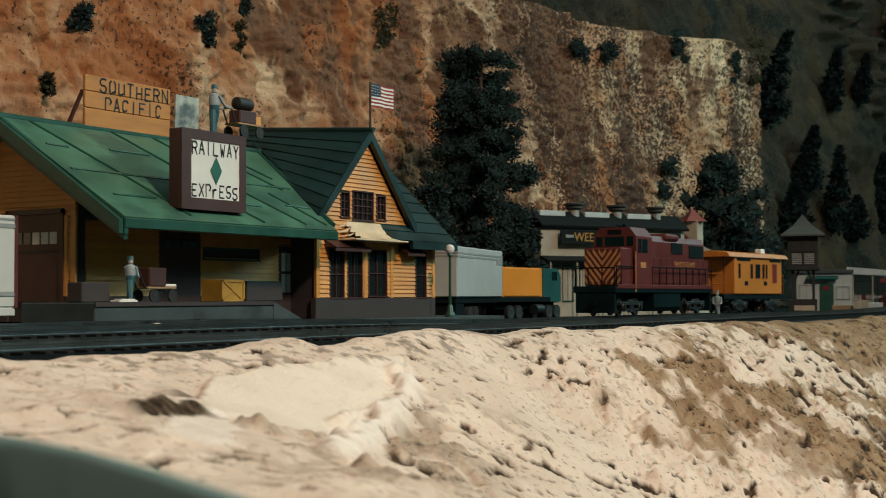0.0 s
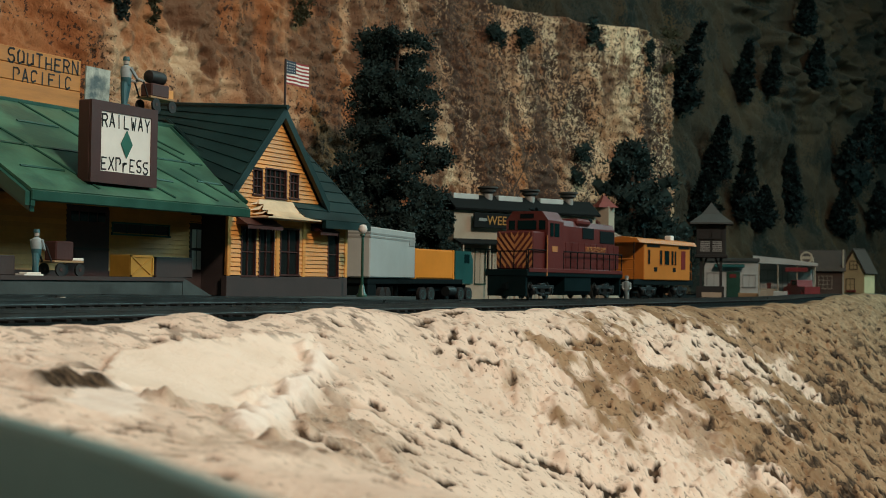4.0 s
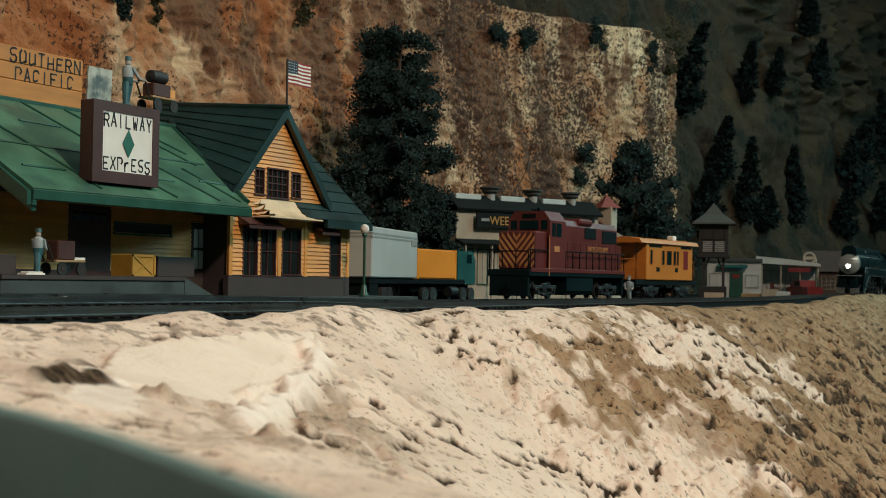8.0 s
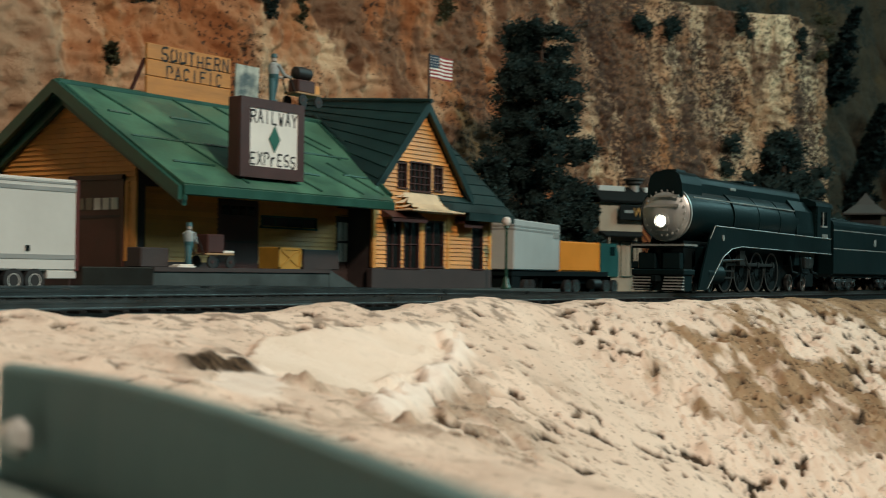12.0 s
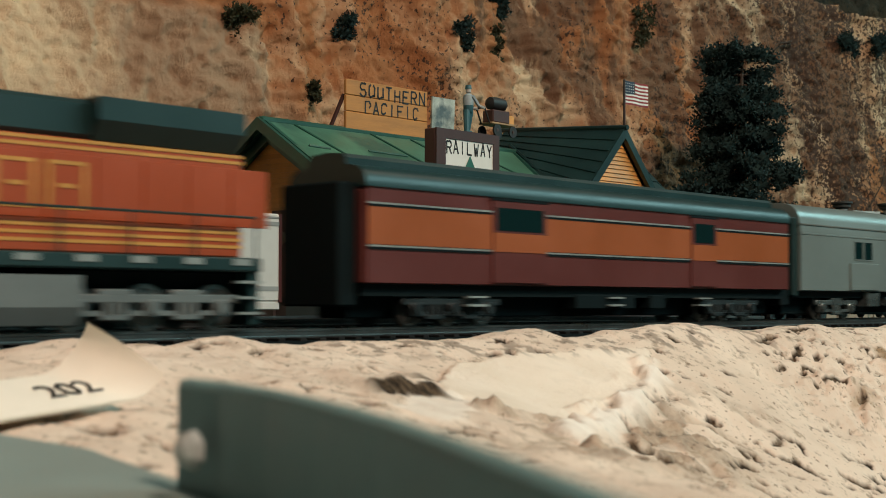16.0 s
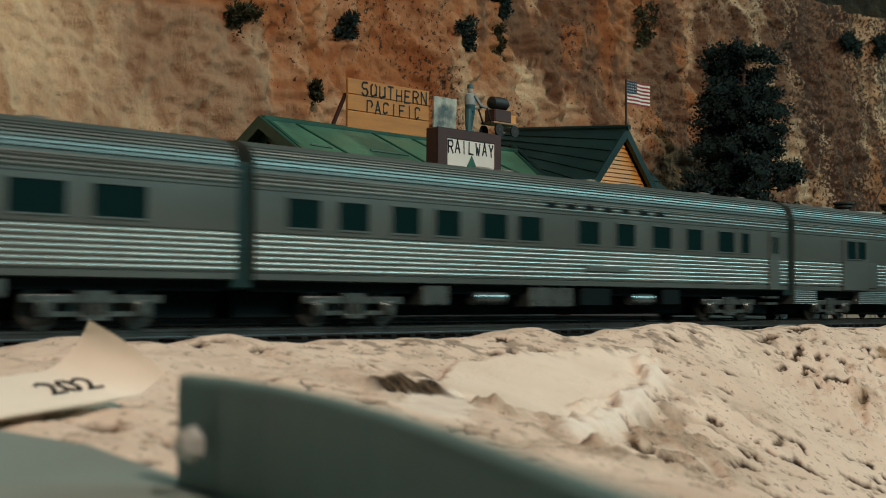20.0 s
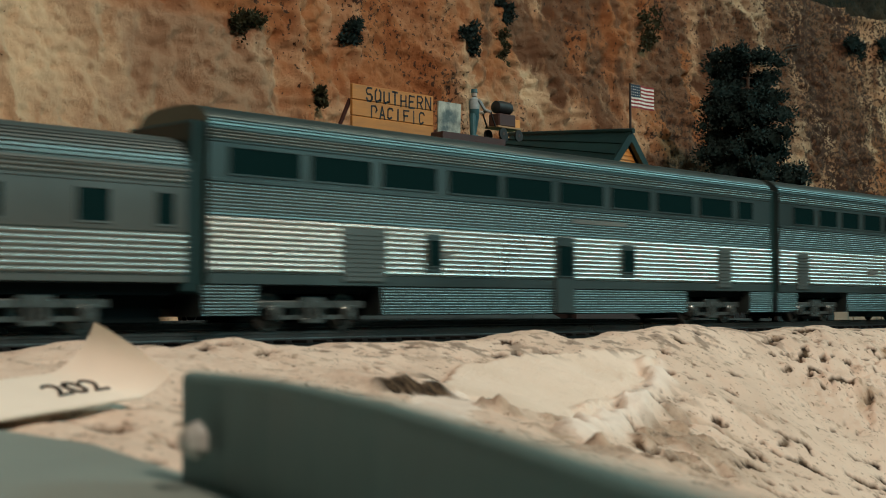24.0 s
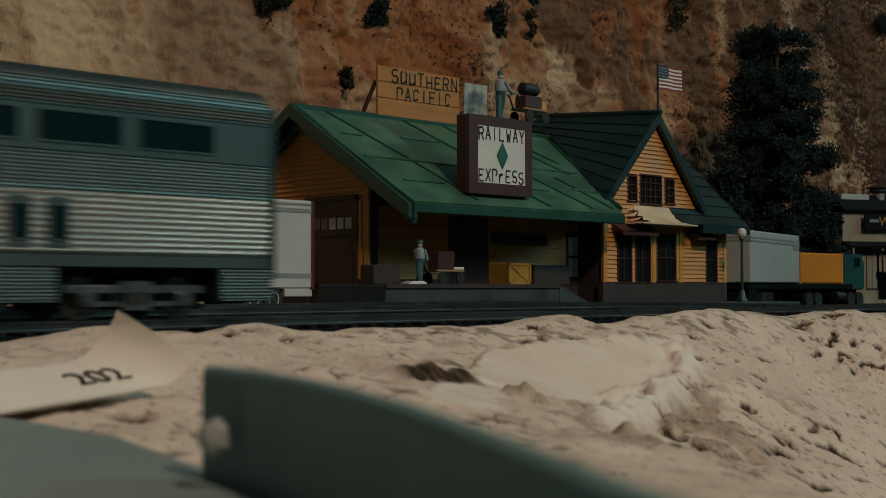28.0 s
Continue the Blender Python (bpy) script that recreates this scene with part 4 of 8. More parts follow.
def figure(name, label, at, turn, blue, height=21.0, arms=0.5, shirt=None):
    """A painted miniature: one plain mesh."""
    g = Geo()
    h = height
    for s in (-1, 1):
        g.slot = 0
        g.cyl((s * 0.07 * h - 0.05 * h, 0.06 * h * s, 0), (s * 0.05 * h, 0, 0.48 * h), 0.055 * h, 0.075 * h, 8)
        g.box(s * .07 * h - .1 * h, .06 * h * s - .05 * h, 0, s * .07 * h + .08 * h, .06 * h * s + .05 * h, 0.05 * h, .01 * h)
    g.lathe([(0.085 * h, 0.44 * h), (0.105 * h, 0.50 * h), (0.108 * h, 0.58 * h)], n=10)
    g.slot = 2
    g.lathe([(0.106 * h, 0.57 * h), (0.12 * h, 0.70 * h), (0.10 * h, 0.79 * h), (0.04 * h, 0.83 * h)], n=10)
    g.slot = 0
    for s in (-1, 1):
        g.slot = 2
        g.cyl((0, s * 0.12 * h, 0.77 * h), (arms * 0.18 * h, s * 0.13 * h, 0.58 * h), 0.035 * h, n=6)
        g.slot = 1
        g.cyl((arms * 0.18 * h, s * 0.13 * h, 0.58 * h), (arms * 0.42 * h, s * 0.09 * h, 0.56 * h), 0.03 * h, n=6)
        g.slot = 0
    g.slot = 1
    g.lathe([(0.02 * h, 0.82 * h), (0.055 * h, 0.85 * h), (0.06 * h, 0.90 * h), (0.04 * h, 0.95 * h)], n=10)
    g.slot = 0
    g.lathe([(0.075 * h, 0.925 * h), (0.065 * h, 0.96 * h), (0.06 * h, 1.0 * h)], n=10)
    ob = solid(name, g, [blue, M_flesh, shirt or blue], label, "figurine", at, turn, "painted figurines", smooth=True)
    return ob


M_flesh = mat("figurine_paint", (0.42, 0.40, 0.36), 0.6, scale=200)
M_blue = mat("figurine_blue", (0.030, 0.115, 0.135), 0.55, scale=200, other=(0.10, 0.18, 0.20), mix=0.58)
M_shirt = mat("figurine_pale_shirt", (0.34, 0.42, 0.44), 0.6, scale=200)
M_pale = mat("figurine_grey", (0.20, 0.25, 0.25), 0.6, scale=200)
figure("figurine", "blue painted miniature pushing a cart on the roof sign", (526, 472, 101), 0, M_blue, 26, arms=1.0, shirt=M_shirt)
figure("figurine", "blue overalls miniature standing on the loading dock", (459, 465, 13), 20, M_blue, 22, shirt=M_shirt)
figure("figurine", "pale grey miniature standing beside the red diesel", (1040, 386, -5.2), 200, M_pale, 25)


def luggage_cart(at, turn, label):
    t = thing("luggage_cart", label, "cart", at, turn, "luggage carts")
    part("deck", Geo().box(-10, -5, 6.5, 10, 5, 7.6, 0.2), M_wood, t)
    for x in (-6.5, 6.5):
        for y in (-5.4, 5.4):
            w = part("wheel", Geo().cyl((0, -0.5, 0), (0, 0.5, 0), 3.2, n=14), M_ink, t, at=(x, y, 3.2))
            part("hub", Geo().cyl((0, -0.7, 0), (0, 0.7, 0), 0.9, n=8), M_brn, w)
    part("handle", Geo().tube([(-10, -3, 7), (-14, -3, 15), (-14, 3, 15), (-10, 3, 7)], 0.5, 6), M_ink, t)
    return t


luggage_cart((486, 475, 13), 0, "small wooden luggage cart standing on the dock")
solid("suitcase", Geo().box(-6, -4, 0, 6, 4, 9.5, 0.6), M_brn, "brown suitcase on the luggage cart", "suitcase", (484, 475, 20.6))
solid("parcel", Geo().box(-4, -3, 0, 4, 3, 1.4, 0.3), M_white, "pale parcel on the luggage cart", "parcel", (493, 474, 20.6))
luggage_cart((550, 472.2, 101), 0, "dark luggage cart on top of the roof sign")
solid("trunk", Geo().box(-7, -4, 0, 7, 4, 7, 0.6), M_brn, "dark travel trunk on the roof cart", "trunk", (549, 472.2, 108.6))
solid("suitcase", Geo().box(-3, -3, 0, 3, 3, 5, 0.5), M_ylt, "tan suitcase on the roof cart", "suitcase", (558, 472.2, 108.6))
solid("duffel_bag", Geo().lathe([(1, -7), (3.4, -5.5), (3.8, 0), (3.4, 5.5), (1, 7)], (0, 0, 3.8), 12, 0), M_ink, "black rounded duffel bag on the trunk", "bag",
      (549, 472.2, 115.6), smooth=True)


def dock():
    t = thing("loading_dock", "grey concrete loading dock with a ramp before the depot", "dock")
    part("platform", Geo().box(422, 450, -6, 548, 498.4, 13, 0.5), M_conc, t)
    part("ramp", Geo().prism([(548, -6), (548, 13), (575, 2.6), (575, -6)], 1, 450, 498), M_conc, t)
    part("edge_strip", Geo().box(422, 449.2, 11.2, 548, 450, 13.2), M_base, t)


dock()
solid("pavement", Geo().box(200, 455, -8, 405, 660, 1.4, 0.3).box(405, 451, -8, 800, 660, 2.2, 0.3), M_conc, "grey paved yard round the depot", "pavement", kind="structure")


def crate(name, label, at, s, m):
    t = thing(name, label, "crate", at)
    part("box", Geo().box(-s[0] / 2, -s[1] / 2, 0, s[0] / 2, s[1] / 2, s[2], 0.3), m, t)
    x0, x1, y, z1 = -s[0] / 2, s[0] / 2, -s[1] / 2, s[2]
    for b in ((x0, 0, x1, 1.2), (x0, z1 - 1.2, x1, z1), (x0, 0, x0 + 1.2, z1), (x1 - 1.2, 0, x1, z1)):
        part("batten", Geo().box(b[0], y - 0.5, b[1], b[2], y, b[3]), m, t)
    part("brace", Geo().plate([(x0 + 1, y - 0.35, 1), (x0 + 2.2, y - 0.35, 1), (x1 - 1, y - 0.35, z1 - 1), (x1 - 2.2, y - 0.35, z1 - 1)], 0.3), m, t)
    part("brace", Geo().plate([(x1 - 1, y - 0.45, 1), (x1 - 2.2, y - 0.45, 1), (x0 + 1, y - 0.45, z1 - 1), (x0 + 2.2, y - 0.45, z1 - 1)], 0.3), m, t)


crate("crate", "yellow wooden crate on the loading dock", (533, 472, 13), (18, 14, 11.5), M_crate)
solid("bench", Geo().box(-16, -3, 0, 16, 3, 11.5, 0.4), M_base, "dark bench against the depot wall", "bench", (591, 494, 13.0))
solid("packing_case", Geo().box(-9, -5, 0, 9, 5, 9.5, 0.5), M_base, "dark packing case on the dock", "case", (441, 474, 13))
solid("paper_stack", Geo().box(-6, -3, 0, 6, 3, 1.0, 0.2).box(-4, -2.5, 1, 5, 2.6, 1.7, 0.2), M_white, "white stack of papers on the dock", "papers", (452, 462, 13))


def flag():
    t = thing("flag_on_pole", "small striped flag on a thin pole at the gable peak", "flag", (674.6, 476, 118))
    part("pole", Geo().cyl((0, 0, 0), (0, 0, 31), 0.75, n=8), M_base, t)
    red, white, blue = mat("flag_red", (0.30, 0.035, 0.035), 0.7), M_white, mat("flag_blue", (0.018, 0.042, 0.075), 0.7)
    h = 14.6 / 13
    for i in range(13):
        x0 = 11 if i >= 6 else 0.5
        z0 = 16 + i * h
        pts, k = [], 6
        for j in range(k + 1):
            x = x0 + (25 - x0) * j / k
            pts.append((x, 0.6 * math.sin(x * 0.45), x))
        g = Geo()
        for (xa, ya, _), (xb, yb, _) in zip(pts, pts[1:]):
            g.add([(xa, ya, z0), (xb, yb, z0), (xb, yb, z0 + h), (xa, ya, z0 + h), (xa, ya + .2, z0), (xb, yb + .2, z0), (xb, yb + .2, z0 + h), (xa, ya + .2, z0 + h)],
                  [(0, 1, 2, 3), (7, 6, 5, 4), (0, 4, 5, 1), (3, 2, 6, 7)])
        part("stripe", g, red if i % 2 == 0 else white, t)
    c = part("canton", Geo().box(0.5, -0.1, 16 + 6 * h, 11, 0.9, 30.6), blue, t)
    for i in range(5):
        for j in range(4):
            part("star", Geo().box(1.4 + i * 1.95, -0.25, 23.8 + j * 1.7, 1.9 + i * 1.95, -0.1, 24.3 + j * 1.7), white, c)


flag()


def lamp_post():
    t = thing("street_lamp", "dark green lamp post with a white globe", "lamp", (738, 457, 2.2))
    part("base", Geo().lathe([(3.4, 0), (3.4, 1.5), (2.2, 3), (1.7, 7), (1.0, 8)], n=12), M_gtr, t, smooth=True)
    part("post", Geo().cyl((0, 0, 7), (0, 0, 40), 0.95, 0.8, 10), M_gtr, t, smooth=True)
    part("collar", Geo().lathe([(0.9, 39), (1.8, 40), (1.4, 41.5)], n=12), M_gtr, t, smooth=True)
    part("globe", Geo().lathe([(1.2, 41), (2.4, 42), (3.1, 44), (2.4, 46.3), (1.0, 47.1), (0.2, 47.2)], n=16),
         mat("opal_globe", (0.85, 0.83, 0.78), 0.25), t, "white globe", smooth=True)


lamp_post()

# ---------------------------------------------------------------- the train
M_sil = mat("stainless_side", (0.130, 0.163, 0.158), 0.42, 0.90, scale=25, var=0.08, bump=0.02)
M_csil = mat("satin_coach_side", (0.155, 0.186, 0.180), 0.40, 0.60, scale=25, var=0.08, bump=0.02)
M_cflute = mat("satin_fluting", (0.36, 0.375, 0.355), 0.32, 0.85, scale=25, var=0.06, bump=0.0)
M_flute = mat("polished_fluting", (0.54, 0.54, 0.51), 0.30, 0.92, scale=25, var=0.05, bump=0.0)
M_sroof = mat("silver_roof", (0.225, 0.225, 0.205), 0.52, 0.65, scale=25, var=0.12, bump=0.05)
M_gsil = mat("grey_silver_paint", (0.205, 0.252, 0.242), 0.36, 0.30, scale=30, var=0.08, bump=0.05)
M_truck = mat("truck_grey", (0.19, 0.225, 0.22), 0.28, 0.7, scale=150, var=0.3)
M_tblk = mat("truck_black", (0.010, 0.015, 0.016), 0.5, scale=120, var=0.3)
M_under = mat("underframe_black", (0.004, 0.009, 0.010), 0.7, scale=80, spec=0.1)
M_wheel = mat("wheel_steel", (0.16, 0.16, 0.15), 0.35, 0.8, scale=90)
M_cpane = glass("coach_pane", (0.004, 0.017, 0.018), 0.12, 0.12)
M_sky = glass("skylight_pane", (0.004, 0.015, 0.016), 0.08, 0.03)
M_amber = mat("tan_tablecloth", (0.52, 0.30, 0.14), 0.7)
M_loco = mat("engine_black_green", (0.0030, 0.0125, 0.0145), 0.42, scale=45, var=0.2, spec=0.16)
M_rod = mat("dull_rod_steel", (0.035, 0.045, 0.046), 0.42, 0.6, scale=80)
M_line = mat("silver_lining", (0.30, 0.34, 0.33), 0.4, 0.3, scale=60)
M_smoke = mat("smokebox_silver", (0.50, 0.53, 0.52), 0.40, 0.55, scale=60, var=0.15)
M_mar = mat("maroon_paint", (0.098, 0.022, 0.018), 0.38, scale=40, var=0.12)
M_orc = mat("orange_paint", (0.29, 0.078, 0.022), 0.38, scale=40, var=0.10)
M_brt = mat("bright_orange", (0.33, 0.062, 0.019), 0.36, scale=40, var=0.10)
M_yln = mat("yellow_line", (0.50, 0.25, 0.05), 0.45)
M_dgr = mat("hood_green", (0.006, 0.026, 0.026), 0.42, scale=40, var=0.15)
M_tank = mat("tank_grey", (0.12, 0.145, 0.145), 0.5, scale=50)
M_light = glow("headlight", (1.0, 0.93, 0.75), 9.0)
CARS, DRIVERS = [], []


def sweep(half, x0, x1):
    """A body from half a cross section (y, z), bottom to top, mirrored and swept along x."""
    ring = [(-y, z) for y, z in half] + [(y, z) for y, z in reversed(half) if y > 0.01]
    g = Geo()
    n = len(ring)
    v = [(x0, y, z) for y, z in ring] + [(x1, y, z) for y, z in ring]
    g.add(v, [(i, (i + 1) % n, n + (i + 1) % n, n + i) for i in range(n)])
    for e in (0, n):
        g.add([v[e + i] for i in range(n)], [tuple(range(n))])
    return g


def flutes(z0, z1, n, y, amp):
    out, p = [], (z1 - z0) / n
    for i in range(n):
        z = z0 + i * p
        out += [(y, z), (y + amp * 0.75, z + 0.22 * p), (y + amp, z + 0.5 * p), (y + amp * 0.75, z + 0.78 * p)]
    return out + [(y, z1)]


def arc(y0, z0, z1, n=10, power=0.55):
    out = []
    for i in range(1, n + 1):
        a = math.pi / 2 * i / n
        out.append((y0 * math.cos(a) ** power, z0 + (z1 - z0) * math.sin(a) ** 0.9))
    return out


def ribbed(y0, z0, z1, ribs, power, deep, upto):
    """A roof quarter, shoulder to ridge, with square ribs as far up as the angle upto (of 1)."""
    def at(u, r):
        a = math.pi / 2 * u
        return (y0 * math.cos(a) ** power + r * math.cos(a), z0 + (z1 - z0) * math.sin(a) ** 0.9 + r * math.sin(a))
    out = []
    for i in range(ribs):
        for f, r in ((0.0, 0.0), (0.12, deep), (0.62, deep), (0.74, 0.0)):
            if i + f:
                out.append(at((i + f) / ribs * upto, r))
    return out + [at(upto + (1 - upto) * k / 8, 0.0) for k in range(9)]


def wheelset(r=5.3):
    g = Geo()
    g.slot = 0
    for s in (-1, 1):
        g.lathe([(r * 0.55, s * 7.4), (r * 0.8, s * 7.2), (r * 0.8, s * 8.0), (r, s * 8.1), (r, s * 9.9), (r * 0.8, s * 9.9), (r * 0.75, s * 9.3), (r * 0.3, s * 9.3), (r * 0.3, s * 10)], n=18, axis=1)
    g.cyl((0, -10, 0), (0, 10, 0), 1.0, n=8)
    return g


WHEELS = {r: mesh_of(wheelset(r), "wheelset", M_wheel, True) for r in (4.6, 5.3, 5.9)}


def truck_frame(axles, r):
    g = Geo()
    a, b = min(axles), max(axles)
    for s in (-1, 1):
        y0, y1 = sorted((s * 11.2, s * 13.2))
        g.box(a - 6, y0, r + 1.0, b + 6, y1, r + 3.2, 0.3)
        for x in axles:
            g.box(x - 2.4, y0 - 0.4, r - 2.4, x + 2.4, y1 + 0.6, r + 2.0, 0.4)
            g.cyl((x, s * 13.0, r), (x, s * 14.4, r), 1.6, n=10)
        for x0, x1 in zip(axles, axles[1:]):
            m = (x0 + x1) / 2
            g.box(m - 4.2, y0, r - 3.2, m + 4.2, y1, r - 1.6, 0.3)
            g.box(x0 + 2, y0, r - 2.0, m - 4, y1, r - 0.8)
            g.box(m + 4, y0, r - 2.0, x1 - 2, y1, r - 0.8)
            for k in (-2.4, 0, 2.4):
                g.cyl((m + k, s * 12.6, r - 1.7), (m + k, s * 12.6, r + 1.2), 0.9, n=8)
            g.box(m - 5, y0, r + 2.6, m + 5, y1 + 0.5, r + 4.4, 0.4)
    g.box(-6, -11, r - 1, 6, 11, r + 3)
    return g


TRUCKS = {}


def truck(parent, x, axles=(-14, 14), r=5.3, m=None):
    key = (axles, r, m.name)
    if key not in TRUCKS:
        TRUCKS[key] = mesh_of(truck_frame(axles, r), "truck", m, True)
    t = part("truck", TRUCKS[key], m, parent, at=(x, 0, 0))
    for a in axles:
        part("wheelset", WHEELS[r], M_wheel, t, at=(a, 0, r))
    return t


def side_plate(parent, name, x0, x1, z0, z1, y, m, proud=0.35, sides=(-1, 1), label="", c=0.12):
    ob = None
    for s in sides:
        a, b = sorted((s * y, s * (y + proud)))
        ob = part(name, Geo().box(x0, a, z0, x1, b, z1, c), m, parent, label)
    return ob


def coach_window(parent, x0, x1, z0, z1, y, m, pane, sides=(-1, 1)):
    for s in sides:
        fr = Geo()
        a, b = sorted((s * (y - 0.2), s * (y + 0.4)))
        w = 0.45
        for q in ((x0 - w, z0 - w, x1 + w, z0), (x0 - w, z1, x1 + w, z1 + w), (x0 - w, z0, x0, z1), (x1, z0, x1 + w, z1)):
            fr.box(q[0], a, q[1], q[2], b, q[3])
        win = part("window", fr, m, parent)
        a, b = sorted((s * (y - 0.1), s * (y + 0.12)))
        part("pane", Geo().box(x0, a, z0, x1, b, z1), pane, win)


def car_ends(parent, L, zt, m):
    for s in (-1, 1):
        x = s * L / 2
        a, b = sorted((x, x - s * 3.2))
        if m is M_mar:
            part("end_panel", Geo().box(min(x - s * 2, x - s * 0.4), -16.4, 12.6, max(x - s * 2, x - s * 0.4), 16.4, zt + 1, 0.3), m, parent)
            part("diaphragm", Geo().box(min(x - s, x + s * 6.5), -13, 6, max(x - s, x + s * 6.5), 13, zt + 3, 0.6), M_under, parent)
            part("coupler", Geo().box(min(x - s * 8, x + s * 1.5), -1.6, 6.2, max(x - s * 8, x + s * 1.5), 1.6, 9.2, 0.3), M_under, parent)
            continue
        part("diaphragm", Geo().box(min(x - s * 3, x + s * 1.6), -15.2, 10, max(x - s * 3, x + s * 1.6), 15.2, zt + 3, 0.6), M_dgr, parent)
        part("coupler", Geo().box(min(x - s * 8, x + s * 1.5), -1.6, 6.2, max(x - s * 8, x + s * 1.5), 1.6, 9.2, 0.3), M_under, parent)
        part("end_door", Geo().box(min(x, x + s * 0.35), -14.5, 12, max(x, x + s * 0.35), 14.5, zt, 0.1), M_dgr, parent)


def coach(name, label, a, b, wins, panels=(), doors=(), grey=False, orange=(), boxes=True, vest=None, fluted=True, fine=True, skirt=False):
    """A single-level car; wins, doors and panels as stretches along it from its middle."""
    L, mid = b - a, (a + b) / 2
    t = thing(name, label, "passenger car", group="train cars")
    m = M_gsil if grey else M_csil
    half = [(15.5, 12.3), (16.8, 12.6)]
    if fluted:
        half += [(16.9, 14), (16.5, 14.2), (16.5, 24.7), (16.9, 24.9)]
    half += [(17.0, 25.2), (17.0, 35.8), (17.3, 36.0), (17.3, 36.6), (16.9, 36.7)]
    half += flutes(36.9, 40.2, 3, 16.5, 0.5) if fine and not grey else [(16.7, 40)]
    half += arc(16.4, 40, 49.5, 14, 0.55) if grey else ribbed(16.4, 40, 49.5, 8, 0.55, 0.5, 0.55)
    part("body", sweep(half, -L / 2 + 2.2, L / 2 - 2.2), m, t, smooth=True)
    if fluted:
        part("fluted_panel", sweep([(16.2, 14.3)] + flutes(14.4, 24.5, 7, 16.75, 0.55) + [(16.2, 24.6)], -L / 2 + 2.4, L / 2 - 2.4), M_cflute, t, "bright polished fluting", smooth=True)
    part("floor_frame", Geo().box(-L / 2 + 3, -13, 9.5, L / 2 - 3, 13, 12.4), M_under, t)
    for x0, x1 in wins:
        on_door = any(p[0] <= x0 and x1 <= p[1] and p[3] > 34 for p in panels)
        coach_window(t, x0, x1, 26.6, 34.2, 17.75 if on_door else 17.0, m, M_cpane)
        if (x0, x1) in orange:
            side_plate(t, "tablecloth", x0 + 0.2, x1 - 0.2, 26.7, 28.3, 16.95, M_amber, 0.22, label="tan tablecloth behind the window")
    for x0, x1, z0, z1 in panels:
        side_plate(t, "panel", x0, x1, z0, z1, 17.0, m, 0.75)
    for x0, x1 in doors:
        side_plate(t, "door", x0, x1, 12.5, 35.6, 17.0, m, 0.72)
        coach_window(t, x0 + 1.6, x1 - 1.6, 27, 33.5, 17.6, m, M_cpane)
        part("step", Geo().box(x0, -16, 6.5, x1, -12, 7.4).box(x0, -16.5, 9, x1, -13, 9.8), M_truck, t)
    if vest:
        for s in (-1, 1):
            q = sorted((s * 16.4, s * 17.45))
            part("open_vestibule", Geo().box(vest[0], q[0], 24, vest[1], q[1], 37.5, 0.3), M_under, t)
    tx = L / 2 - 43
    part("centre_sill", Geo().box(-tx + 20, -5, 3.0, tx - 20, 5, 9.6, 0.5), M_under, t)
    for s in (-1, 1):
        part("draft_gear", Geo().box(min(s * (tx - 18), s * (L / 2 - 2)), -7, 2.4, max(s * (tx - 18), s * (L / 2 - 2)), 7, 9.6, 0.4), M_under, t)
    if skirt:
        for x0, x1 in ((-L / 2 + 2.4, -tx - 21), (-tx + 21, tx - 21), (tx + 21, L / 2 - 2.4)):
            part("skirt", sweep([(15.4, 6.8), (16.7, 7)] + flutes(7.2, 12.4, 6, 16.6, 0.32) + [(15.4, 12.6)], x0, x1), m, t, smooth=True)
    for x in (-tx, tx):
        truck(t, x, m=M_truck)
    car_ends(t, L, 40, m)
    if boxes:
        k = 0
        x = -tx + 26
        rnd = random.Random(int(a))
        while x < tx - 34:
            w = rnd.uniform(10, 26)
            h = rnd.uniform(3.5, 6.5)
            if k % 3 == 1:
                part("air_tank", Geo().cyl((x, -13, 8.2), (x + w, -13, 8.2), 2.1, n=12), M_truck, t, smooth=True)
            else:
                part("equipment_box", Geo().box(x, -16, 11.5 - h, x + w, -4, 12, 0.4), M_truck if k % 2 == 0 else M_under, t)
            x += w + rnd.uniform(3, 16)
            k += 1
    rnd = random.Random(int(a) + 1)
    for i in range(rnd.choice((3, 5, 6))):
        x = rnd.uniform(-L / 2 + 15, L / 2 - 15)
        part("roof_vent", Geo().box(x, -4, 48.2, x + rnd.uniform(4, 9), 3, 50.4, 0.6), M_sroof, t)
    for s in (-1, 1):
        q = sorted((s * 16.6, s * 17.2))
        part("eave_strip", Geo().box(-L / 2 + 1.6, q[0], 40.0, L / 2 - 1.6, q[1], 40.5), M_sroof, t)
    for i in range(7):
        x = -20 + i * 11
        part("letter_bar", Geo().box(x, -17.15, 38, x + rnd.uniform(4, 7), -16.9, 39.2), M_under, t)
    CARS.append((t, mid))
    return t


